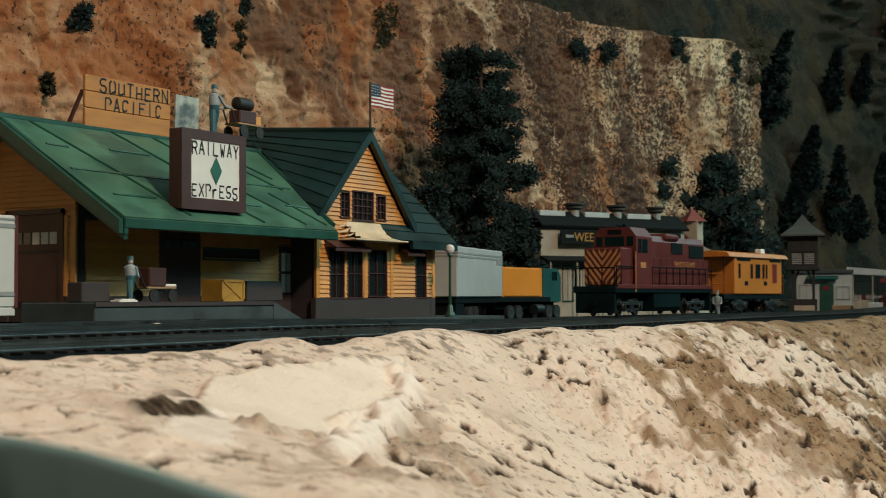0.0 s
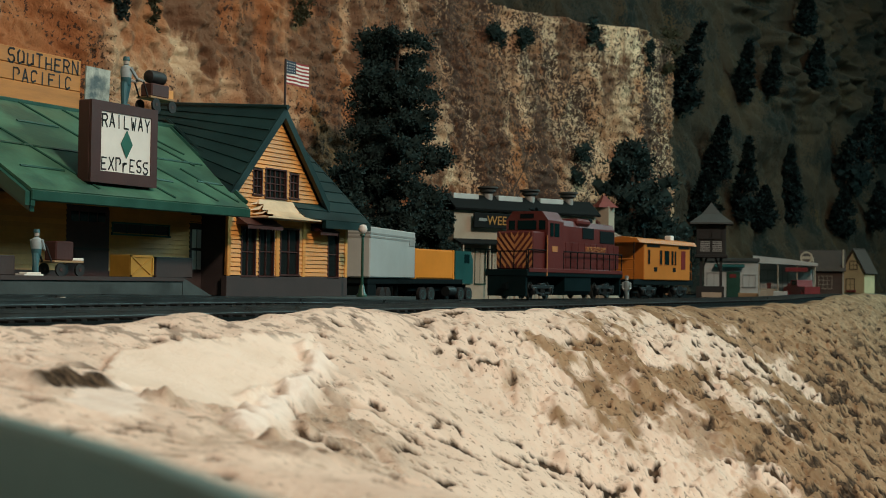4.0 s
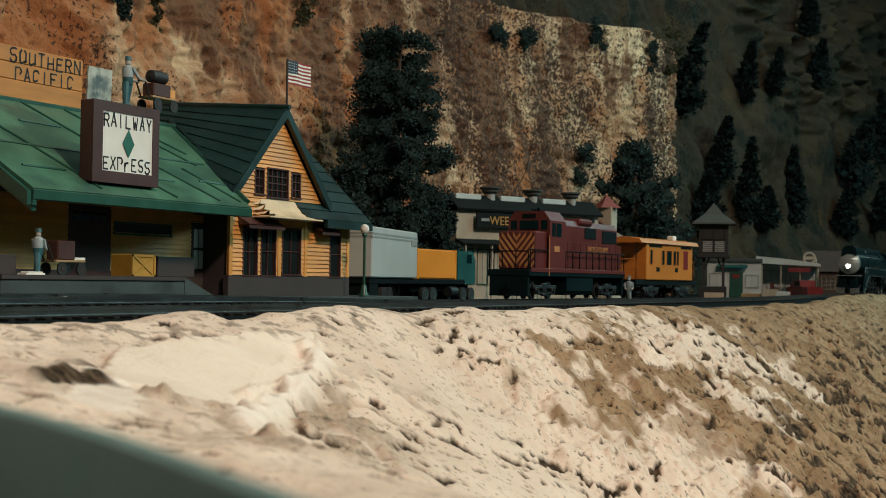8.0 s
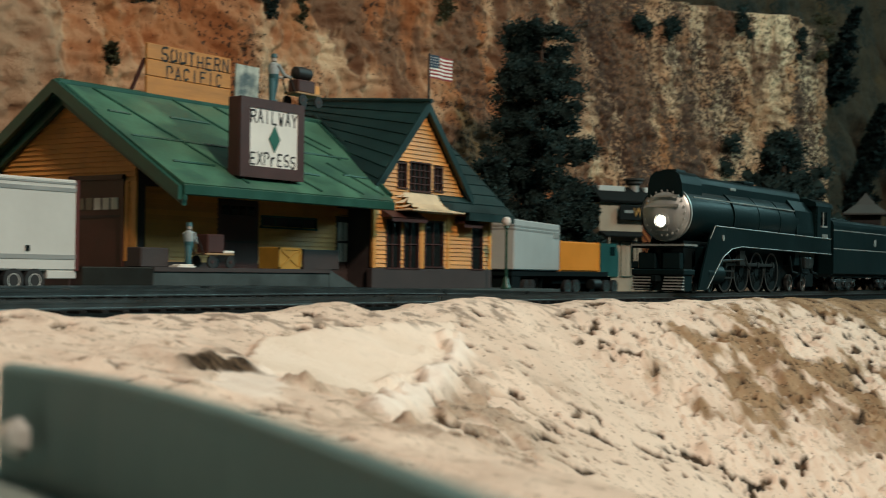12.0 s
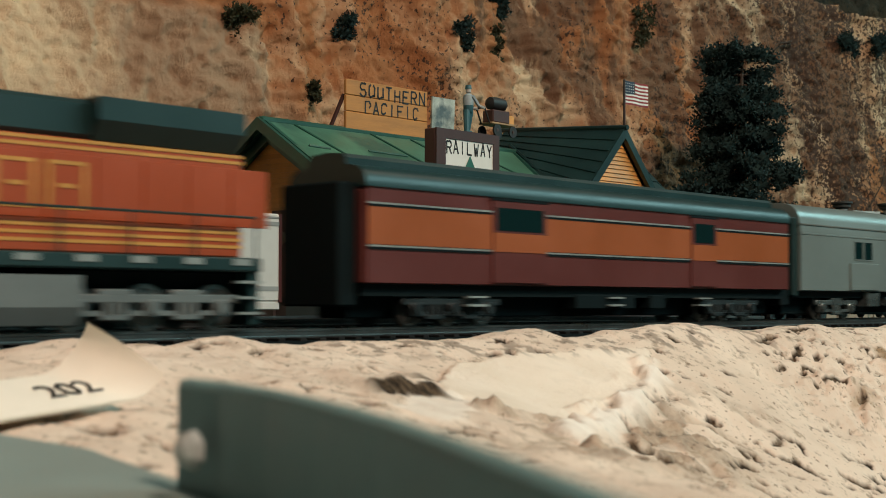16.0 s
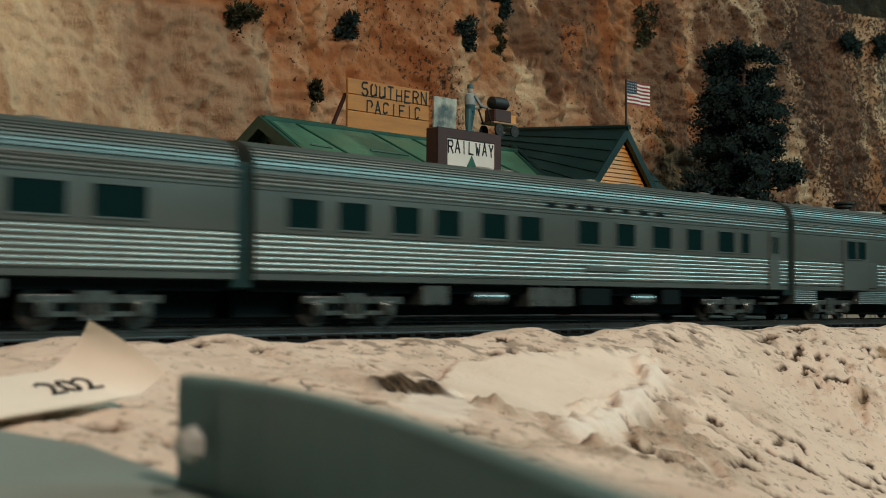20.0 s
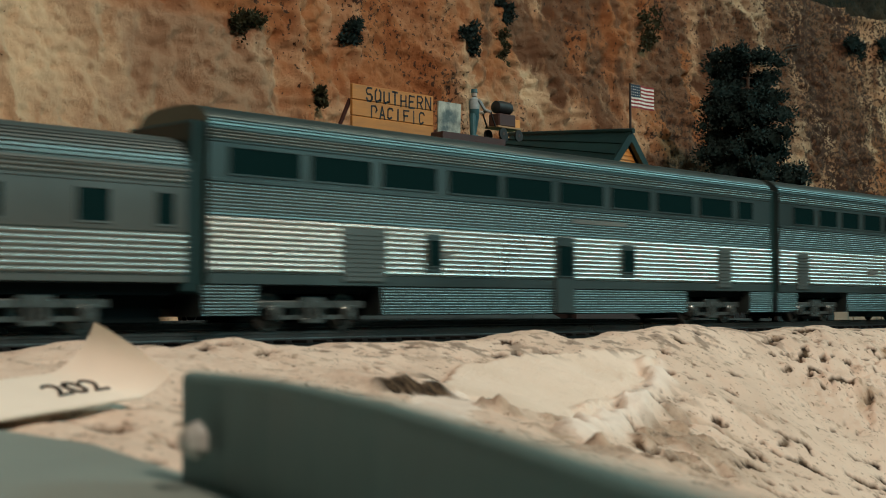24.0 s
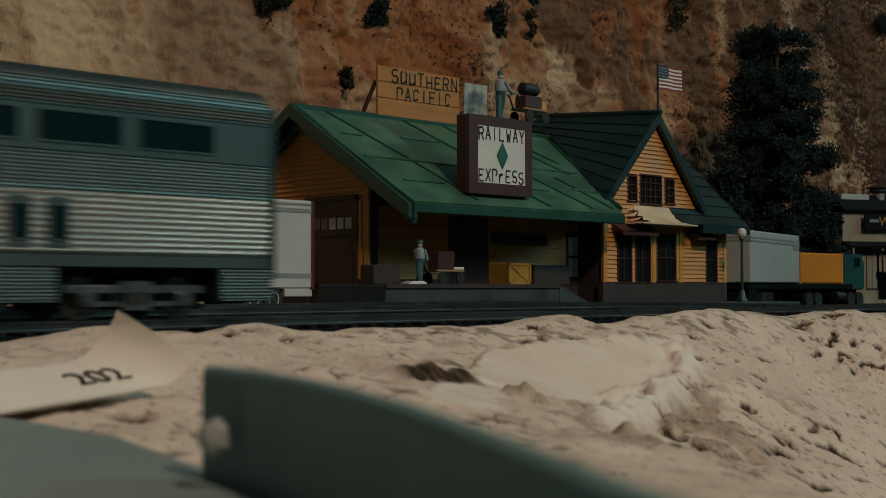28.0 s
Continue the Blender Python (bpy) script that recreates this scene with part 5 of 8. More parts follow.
def superliner(name, label, a, b, upper, lower=(), panels=(), doors=(), lounge=()):
    L, mid = b - a, (a + b) / 2
    t = thing(name, label, "passenger car", group="train cars")
    half = [(15.6, 12.6), (16.9, 12.8), (16.9, 13.4)] + [(16.9, 15.4), (16.5, 15.6), (16.5, 30.6), (16.9, 30.8)] + flutes(31.2, 39.2, 9, 16.8, 0.24)
    half += [(17.3, 39.4), (17.3, 40.2), (17.0, 40.3), (17.0, 49.6), (17.3, 49.8), (17.3, 50.3)] + flutes(50.4, 53, 3, 16.8, 0.4)
    half += ribbed(16.8, 53, 60.0, 4, 0.5, 0.4, 0.3)
    part("body", sweep(half, -L / 2 + 2.6, L / 2 - 2.6), M_sil, t, smooth=True)
    part("fluted_panel", sweep([(16.2, 15.7)] + flutes(15.8, 30.4, 10, 16.72, 0.58) + [(16.2, 30.5)], -L / 2 + 2.8, L / 2 - 2.8), M_flute, t, "bright polished fluting", smooth=True)
    for x0, x1 in ((-82, 82), (-L / 2 + 1.2, -129), (129, L / 2 - 1.2)):
        g = sweep([(15.2, 4.2), (16.6, 4.6)] + flutes(4.8, 12.4, 9, 16.5, 0.22) + [(15.4, 12.6)], x0, x1)
        part("skirt", g, M_sil, t, smooth=True)
    part("floor_frame", Geo().box(-L / 2 + 3, -12.5, 10.5, L / 2 - 3, 12.5, 12.7), M_under, t)
    for x0, x1 in upper:
        coach_window(t, x0, x1, 41.6, 48.4, 17.0, M_sil, M_cpane)
    for x0, x1 in lower:
        side_plate(t, "window_plate", x0 - 0.8, x1 + 0.8, 17, 28.6, 16.9, M_sil, 0.6)
        coach_window(t, x0, x1, 19, 26.6, 17.5, M_sil, M_cpane)
    for x0, x1, z0, z1 in panels:
        for s in (-1, 1):
            q = sorted((s * 16.9, s * 17.3))
            plate = part("grille", Geo().box(x0, q[0], z0, x1, q[1], z1), M_csil, t, "fine louvred grille")
            q = sorted((s * 17.25, s * 17.55))
            z = z0 + 0.3
            while z < z1 - 0.6:
                part("slat", Geo().box(x0 + 0.3, q[0], z, x1 - 0.3, q[1], z + 0.55), M_csil, plate)
                z += 1.3
    for x0, x1 in doors:
        side_plate(t, "door", x0 - 0.5, x1 + 0.5, 4.6, 30, 16.9, M_sil, 0.75)
        coach_window(t, x0 + 1, x1 - 1, 17, 27, 17.65, M_sil, M_cpane)
    for x0, x1 in lounge:
        for s in (-1, 1):
            q = [(x0, s * 17.55, 50.6), (x1, s * 17.55, 50.6), (x1, s * 15.7, 57.4), (x0, s * 15.7, 57.4)]
            w = part("skylight", Geo().plate(q if s < 0 else q[::-1], 0.6), M_sky, t)
            part("skylight_rib", Geo().plate([(x1, s * 17.65, 50.2), (x1 + 3.4, s * 17.65, 50.2), (x1 + 3.4, s * 15.7, 57.8), (x1, s * 15.7, 57.8)][::1 if s < 0 else -1], 0.9), M_sroof, w)
    for x in (-106, 106):
        truck(t, x, m=M_truck)
        part("draft_gear", Geo().box(x - 24, -7, 2.4, x + 24, 7, 10.6, 0.4), M_under, t)
    car_ends(t, L, 52, M_sil)
    part("letter_bar", Geo().box(10, -17.25, 35, 42, -17.1, 36.4), M_sroof, t)
    part("badge", Geo().box(-62, -17.6, 21.5, -52, -17.3, 23), M_sroof, t)
    CARS.append((t, mid))
    return t


def engine():
    """The black steam engine; lengths from its headlight, then shifted to its middle."""
    t = thing("steam_locomotive", "black streamlined steam locomotive with silver smokebox front", "locomotive", group="train cars")
    c = 106.0

    def P(name, g, m, label="", smooth=False, parent=None, at=(0, 0, 0)):
        g.v = [(x - c if parent is None else x, y, z) for x, y, z in g.v]
        return part(name, g, m, parent or t, label, at, smooth)
    P("boiler", Geo().lathe([(13.2, 2), (14.2, 4), (14.2, 60), (14.8, 62), (14.8, 165), (14.2, 168)], (0, 0, 40.8), 36, 0), M_loco, smooth=True)
    g = Geo().lathe([(14.6, 1.6), (14.6, 3.2), (13.0, 3.2), (13.0, 1.6)], (0, 0, 40.8), 36, 0, False)
    front = P("smokebox_front", Geo().lathe([(0.5, -2.2), (3, -2.2), (8.5, -1.4), (9.4, -0.6), (12.6, 0.6), (14.0, 2.2), (14.0, 4)], (0, 0, 40.8), 36, 0),
              M_smoke, "silver smokebox door with dogs", True)
    P("smokebox_ring", g, M_smoke, smooth=True)
    for i in range(22):
        a = 2 * math.pi * i / 22
        part("bolt", Geo().cyl((-c - 0.6, 11.6 * math.cos(a), 40.8 + 11.6 * math.sin(a)), (-c + 1.6, 11.6 * math.cos(a), 40.8 + 11.6 * math.sin(a)), 0.55, n=6), M_smoke, front)
    part("hinge_bar", Geo().box(-c - 2.6, -9, 44, -c - 1.4, 9, 45.2).box(-c - 2.6, -9, 49, -c - 1.4, 5, 50), M_smoke, front)
    hl = P("headlight", Geo().lathe([(2.6, 0), (3.6, -1), (3.9, -5), (3.5, -5.2), (3.4, -4.4)], (0, 0, 36.6), 18, 0), M_smoke, smooth=True)
    part("lens", Geo().cyl((-c - 4.6, 0, 36.6), (-c - 4.9, 0, 36.6), 2.7, n=18), M_light, hl, "lit headlight lens")
    part("number_plate", Geo().box(-c - 3.2, -3.4, 31.6, -c - 2.4, 3.4, 33.2), M_line, front)
    P("skyline_casing", Geo().prism([(-7.8, 51), (7.8, 51), (7.6, 57.5), (6.6, 60), (4.6, 61.4), (-4.6, 61.4), (-6.6, 60), (-7.6, 57.5)], 0, 4, 186), M_loco)
    P("stack_cowl", Geo().prism([(-10, 49), (10, 49), (9.6, 56), (8.2, 60.4), (5.4, 62.4), (-5.4, 62.4), (-8.2, 60.4), (-9.6, 56)], 0, 0, 26).prism([(-5, 60), (5, 60), (4, 63.6), (-4, 63.6)], 0, 5, 17), M_loco)
    for x in (60, 98, 132):
        P("boiler_band", Geo().lathe([(15.1, x), (15.1, x + 1.1), (14.6, x + 1.1), (14.6, x)], (0, 0, 40.8), 36, 0), M_loco, smooth=True)
    P("steam_dome", Geo().box(95, -6, 61, 112, 6, 63.2, 0.8), M_loco)
    P("whistle", Geo().box(70, -8.2, 56, 78, -7.0, 57.6, 0.3), M_line)
    for s in (-1, 1):
        P("handrail", Geo().tube([(6, s * 13.6, 49), (170, s * 13.4, 48.6)], 0.35, 6), M_line)
        skirt = [(27, 35.2), (219, 33.5), (219, 23.2), (64, 24.5), (50, 23), (38, 18.5), (28, 11), (19, 3), (17, 1.5), (6, 1.5), (11, 12), (20, 28)]
        q = sorted((s * 16.2, s * 17.2))
        sk = P("running_skirt", Geo().prism(skirt, 1, q[0], q[1]), M_loco, "dark running board skirt edged with silver lines")
        y = s * 17.35
        top = [(6, 2), (11, 12), (20, 28), (27, 35), (219, 33.2)]
        low = [(17, 2.2), (28, 11.4), (38, 18.9), (50, 23.4), (64, 24.9), (219, 23.6)]
        for line in (top[2:], low):
            part("lining", Geo().tube([(x - c, y, z) for x, z in line], 0.28, 5), M_line, sk)
        part("round_badge", Geo().cyl((38 - c, y - s * 0.2, 29), (38 - c, y + s * 0.2, 29), 1.7, n=12), M_line, sk)
        P("cylinder", Geo().lathe([(2, 18), (5.4, 19), (5.4, 41), (2, 42)], (0, s * 12.2, 9.8), 18, 0).box(20, s * 12.2 - 4, 14, 41, s * 12.2 + 4, 24, 0.8), M_loco, smooth=True)
        P("guide_bar", Geo().box(42, s * 13 - 0.6, 11.2, 62, s * 13 + 0.6, 12.2).box(42, s * 13 - 0.6, 7.6, 62, s * 13 + 0.6, 8.6), M_rod)
        P("valve_gear", Geo().tube([(44, s * 13.6, 17), (76, s * 13.6, 18), (86, s * 13.6, 13)], 0.7, 6).box(70, s * 13 - 1, 15, 78, s * 13 + 1, 23), M_rod)
        for x in (150, 168, 186):
            P("ash_pan_pipe", Geo().tube([(x, s * 14, 22), (x + 4, s * 14, 12), (x + 14, s * 14, 11)], 0.8, 6), M_under)
        P("injector", Geo().box(172, s * 14.5 - 2, 14, 186, s * 14.5 + 2, 21, 0.6), M_rod)
    P("firebox", Geo().prism([(-13.5, 16), (13.5, 16), (15.2, 36), (13.8, 49), (8.5, 55.5), (-8.5, 55.5), (-13.8, 49), (-15.2, 36)], 0, 160, 196), M_loco)
    cabw = Geo()
    for s in (-1, 1):
        q = sorted((s * 16, s * 16.8))
        for b in ((193, 24, 219, 40.5), (193, 50, 219, 54), (193, 40.5, 199, 50), (212, 40.5, 219, 50)):
            cabw.box(b[0], q[0], b[1], b[2], q[1], b[3])
    cabw.box(192, -16, 24, 194, 16, 54)
    cab = P("cab", cabw, M_loco)
    part("cab_roof", Geo().prism([(-17.2, 53), (17.2, 53), (16.5, 55.5), (10, 58), (-10, 58), (-16.5, 55.5)], 0, 190 - c, 222 - c), M_loco, cab)
    for s in (-1, 1):
        part("arm_rest", Geo().box(200 - c, s * 16.9 - 0.4, 40.2, 211 - c, s * 16.9 + 0.4, 41.3), M_line, cab)
        part("window_post", Geo().box(205 - c, s * 16.4 - 0.3, 40.5, 206 - c, s * 16.4 + 0.3, 50), M_line, cab)
        for i in range(4):
            part("number_bar", Geo().box(202 + i * 2.8 - c, s * 17.0 - 0.2, 32, 204 + i * 2.8 - c, s * 17.0 + 0.2, 36), M_line, cab)
    P("frame", Geo().box(10, -6.5, 3, 215, 6.5, 27), M_under)
    fd = P("front_deck", Geo().box(-8, -15, 22.8, 8, 15, 24.6, 0.4), M_loco)
    part("deck_edge", Geo().box(-8.3 - c, -15.2, 23.8, -7.9 - c, 15.2, 24.8), M_line, fd, "pale deck edge")
    part("deck_edge", Geo().box(-8 - c, -15.3, 23.8, 8 - c, -15.0, 24.8), M_line, fd)
    P("pump_shield", Geo().box(-6.5, -12, 12, -2, -2, 20.5, 0.5).box(-6.5, 2, 12, -2, 12, 20.5, 0.5), M_loco)
    P("front_beam", Geo().box(-8, -15, 9, 6, 15, 12, 0.5), M_loco)
    pl = P("pilot", Geo().prism([(-14, 1), (14, 1), (14, 9), (-14, 9)], 0, -6, 4), M_loco)
    for i in range(5):
        for s in (-1, 1):
            q = sorted((s * 3.5, s * 14.4))
            part("pilot_bar", Geo().box(-10 - c + i * 0.7, q[0], 1.6 + i * 1.5, -6 - c, q[1], 2.3 + i * 1.5), M_smoke, pl)
    part("coupler", Geo().box(-13 - c, -1.6, 5.5, -5 - c, 1.6, 8.8, 0.4), M_under, pl)
    for x in (16, 37):
        part("pilot_wheelset", WHEELS[4.6], M_wheel, t, at=(x - c, 0, 4.6))
    for x in (162, 186):
        part("trailing_wheelset", WHEELS[5.3], M_wheel, t, at=(x - c, 0, 5.3))
    R = 11.4
    spoke = mesh_of(Geo().cyl((1.6, 0, 0), (R - 1.6, 0, 0), 0.75, 0.6, n=6), "spoke", M_under)
    for x in (57, 81, 105, 129):
        wheel = part("driving_wheelset", Geo().cyl((0, -9, 0), (0, 9, 0), 1.5, n=10), M_under, t, at=(x - c, 0, R))
        for s in (-1, 1):
            y0, y1 = sorted((s * 8.0, s * 10.2))
            part("tyre", Geo().lathe([(R - 2.2, y0), (R, y0), (R, y1), (R - 0.8, y1), (R - 2.2, y1), (R - 2.2, y0)], n=32, axis=1, cap=False), M_under, wheel)
            part("bright_rim", Geo().lathe([(R - 1.1, s * 10.2), (R - 0.1, s * 10.2), (R - 0.1, s * 10.45), (R - 1.1, s * 10.45), (R - 1.1, s * 10.2)], n=32, axis=1, cap=False), M_wheel, wheel)
            part("hub", Geo().lathe([(0.3, y0), (2.8, y0), (2.8, y1 + 0.3), (0.3, y1 + 0.3)], n=14, axis=1), M_under, wheel)
            part("counterweight", Geo().prism([(-5.5, -R + 2), (5.5, -R + 2), (4.2, -R + 5.5), (-4.2, -R + 5.5)], 1, y0 + 0.3, y1 - 0.2), M_under, wheel)
            for i in range(12):
                part("spoke", spoke, M_under, wheel, at=(0, s * 9.2, 0)).rotation_euler[1] = 2 * math.pi * i / 12
        DRIVERS.append((wheel, x - c, R, 0.0))
    for s in (-1, 1):
        g = Geo().box(-37, s * 11.3 - 0.5, -0.9, 37, s * 11.3 + 0.5, 0.9, 0.2)
        for k in range(4):
            g.cyl((-36 + 24 * k, s * 11.3 - 0.8, 0), (-36 + 24 * k, s * 11.3 + 0.8, 0), 1.7, n=10)
        rod = part("side_rod", g, M_rod, t, at=(93 - c, 0, R - 4.2))
        DRIVERS.append((rod, 93 - c, R, 4.2))
    CARS.append((t, c))


def tender(label, a, b, zt, emblem):
    L, mid = b - a, (a + b) / 2
    t = thing("tender", label, "tender", group="train cars")
    half = [(15.5, 11), (16.6, 11.5), (16.6, zt - 4), (16.2, zt - 2), (14.5, zt - 0.6), (13, zt)]
    part("tank", sweep(half + [(0.0, zt)], -L / 2 + 1, L / 2 - 1), M_loco, t)
    part("floor_frame", Geo().box(-L / 2, -14, 9, L / 2, 14, 11.2), M_under, t)
    for z in (27.2, 39.2):
        for s in (-1, 1):
            q = sorted((s * 16.55, s * 16.75))
            part("lining", Geo().box(-L / 2 + 1, q[0], z, L / 2 - 1, q[1], z + 0.55), M_line, t)
    if emblem:
        for s in (-1, 1):
            part("round_badge", Geo().cyl((10, s * 16.4, 33), (10, s * 16.8, 33), 2.6, n=16), M_line, t)
    part("hatch", Geo().box(-L / 2 + 20, -7, zt - 0.3, -L / 2 + 60, 7, zt + 1.6, 0.5), M_loco, t)
    part("ladder", Geo().box(L / 2 - 0.8, -6, 11, L / 2 + 0.6, -5.2, zt).box(L / 2 - 0.8, 5.2, 11, L / 2 + 0.6, 6, zt), M_under, t)
    for x in (-L / 2 + 34, L / 2 - 34):
        truck(t, x, (-19, 0, 19), 4.6, M_tblk)
    for s in (-1, 1):
        part("coupler", Geo().box(s * (L / 2 - 2) - 3, -1.6, 5.5, s * (L / 2 - 2) + 3, 1.6, 9), M_under, t)
    CARS.append((t, mid))


def road_diesel():
    """The orange and green road diesel; lengths from its nose."""
    a, L = 530, 254
    t = thing("orange_diesel_locomotive", "orange and dark green road diesel with yellow stripes", "locomotive", group="train cars")
    c = L / 2

    def B(name, x0, y0, z0, x1, y1, z1, m, ch=0.4, label="", parent=None):
        return part(name, Geo().box(x0 - c, y0, z0, x1 - c, y1, z1, ch), m, parent or t, label)
    B("frame", 2, -15.5, 15, L - 2, 15.5, 18.6, M_dgr)
    # near-black sill block, which also fills in the shadow beneath the engine
    B("centre_sill", 4, -7, 3, L - 4, 7, 15, M_under)
    nose = part("nose", Geo().prism([(6 - c, 18.6), (4 - c, 30), (8 - c, 38), (34 - c, 42), (34 - c, 18.6)], 1, -12, 12), M_brt, t, "rounded orange nose")
    for z in (24.5, 26.5, 28.5):
        for s in (-1, 1):
            q = sorted((s * 12, s * 12.2))
            part("stripe", Geo().box(6 - c, q[0], z, 34 - c, q[1], z + 0.7), M_yln, nose)
    cab = part("cab", Geo().prism([(30 - c, 18.6), (30 - c, 42), (38 - c, 54.5), (44 - c, 56.5), (80 - c, 56.5), (82 - c, 54), (82 - c, 18.6)], 1, -15.6, 15.6), M_brt, t)
    part("windscreen", Geo().plate([(31 - c, -14, 43), (31 - c, 14, 43), (36.8 - c, 14, 52.5), (36.8 - c, -14, 52.5)][::-1], 0.4), M_cpane, cab)
    for s in (-1, 1):
        q = sorted((s * 15.5, s * 15.9))
        for x0, x1 in ((42, 52), (58, 76)):
            part("window", Geo().box(x0 - c, q[0], 43, x1 - c, q[1], 51.5, 0.1), M_cpane, cab)
            part("window_frame", Geo().box(x0 - c, q[0], 42.2, x1 - c, q[1] + 0.2 * s if s > 0 else q[1], 43), M_line, cab)
        part("sun_shade", Geo().plate([(57 - c, s * 15.8, 52.4), (77 - c, s * 15.8, 52.4), (77 - c, s * 18.4, 49.8), (57 - c, s * 18.4, 49.8)], 0.4), M_line, cab)
        for z in (23, 25, 27):
            part("stripe", Geo().box(34 - c, s * 15.7 - 0.15, z, 82 - c, s * 15.7 + 0.15, z + 0.7), M_yln, cab)
        part("number_bar", Geo().box(55 - c, s * 15.7 - 0.15, 33, 78 - c, s * 15.7 + 0.15, 38), M_mar, cab)
    B("cab_air_unit", 50, -8, 56.4, 70, 8, 58.6, M_line, 0.6)
    B("hood", 82, -11.5, 18.6, 248, 11.5, 45.5, M_brt, 0.5)
    B("upper_hood", 82, -11, 45.5, 206, 11, 55, M_dgr, 1.2)
    part("radiator", Geo().prism([(-11.5, 45.5), (11.5, 45.5), (15.6, 50), (15.6, 55.5), (-15.6, 55.5), (-15.6, 50)], 0, 200 - c, 246 - c), M_dgr, t, "flared dark green radiator section")
    B("dynamic_brake", 88, -8, 54.8, 130, 8, 57.4, M_dgr, 0.8)
    B("exhaust", 150, -4, 54.8, 162, 4, 58.6, M_dgr, 0.8)
    for s in (-1, 1):
        for z, w in ((42.8, 0.8), (44.4, 0.8), (24.6, 0.8), (22.8, 0.8), (21.0, 0.8)):
            q = sorted((s * 11.5, s * 11.75))
            part("stripe", Geo().box(82 - c, q[0], z, 248 - c, q[1], z + w), M_yln, t)
        for i in range(4):
            q = sorted((s * 11.9, s * 12.15))
            x0, x1 = 146 + i * 14 - c, 157 + i * 14 - c
            g = Geo()
            for bar in ((x0, 28.6, x1, 29.5), (x0, 39, x1, 39.9), (x0, 29.5, x0 + 1.1, 39), (x1 - 1.1, 29.5, x1, 39), (x0 + 3.2, 33.6, x1 - 3.2, 34.6)):
                g.box(bar[0], q[0], bar[1], bar[2], q[1], bar[3])
            part("emblem_outline", g, M_yln, t, "yellow outlined block emblem")
        for x in range(90, 245, 14):
            q = sorted((s * 11.5, s * 11.9))
            part("hood_door", Geo().box(x - c, q[0], 26.5, x + 12.6 - c, q[1], 41.6, 0.15), M_brt, t)
        for x in range(10, 252, 20):
            part("stanchion", Geo().cyl((x - c, s * 15.2, 18), (x - c, s * 15.2, 29), 0.35, n=6), M_dgr if x > 20 else M_yln, t)
        part("handrail", Geo().tube([(8 - c, s * 15.2, 29), (250 - c, s * 15.2, 29)], 0.35, 6), M_dgr, t)
        for x in range(18, 245, 16):
            q = sorted((s * 15.5, s * 15.8))
            part("step_plate", Geo().box(x - c, q[0], 16.6, x + 6 - c, q[1], 18.2), M_line, t)
        for i in range(6):
            part("louvre", Geo().box(100 + i * 5 - c, s * 11.2 - 0.2, 47.5, 103.6 + i * 5 - c, s * 11.2 + 0.2, 53), M_under, t)
    part("fuel_tank", Geo().prism([(-13, 1.8), (13, 1.8), (15.4, 6), (15.4, 13.4), (-15.4, 13.4), (-15.4, 6)], 0, 108 - c, 196 - c), M_tank, t, "long grey fuel tank")
    for x, s in ((2, -1), (L - 2, 1)):
        part("pilot", Geo().box(min(x, x - s * 3) - c, -14, 1.5, max(x, x - s * 3) - c, 14, 17), M_dgr, t)
        for z in (4, 8, 12):
            part("step", Geo().box(min(x, x - s * 8) - c, -15.5, z, max(x, x - s * 8) - c, -13, z + 0.7), M_line, t)
        part("coupler", Geo().box(x - 4 - c, -1.6, 6, x + 4 - c, 1.6, 9.2), M_under, t)
    for x in (62, 222):
        truck(t, x - c - (0 if x < 100 else 4), (-22, 0, 22), 5.9, M_tank)
    for s in (-1, 1):
        part("headlight", Geo().cyl((36.2 - c, s * 2.4, 53.6), (35.4 - c, s * 2.4, 53.4), 1.2, n=10), M_light, cab)
    CARS.append((t, a + c))


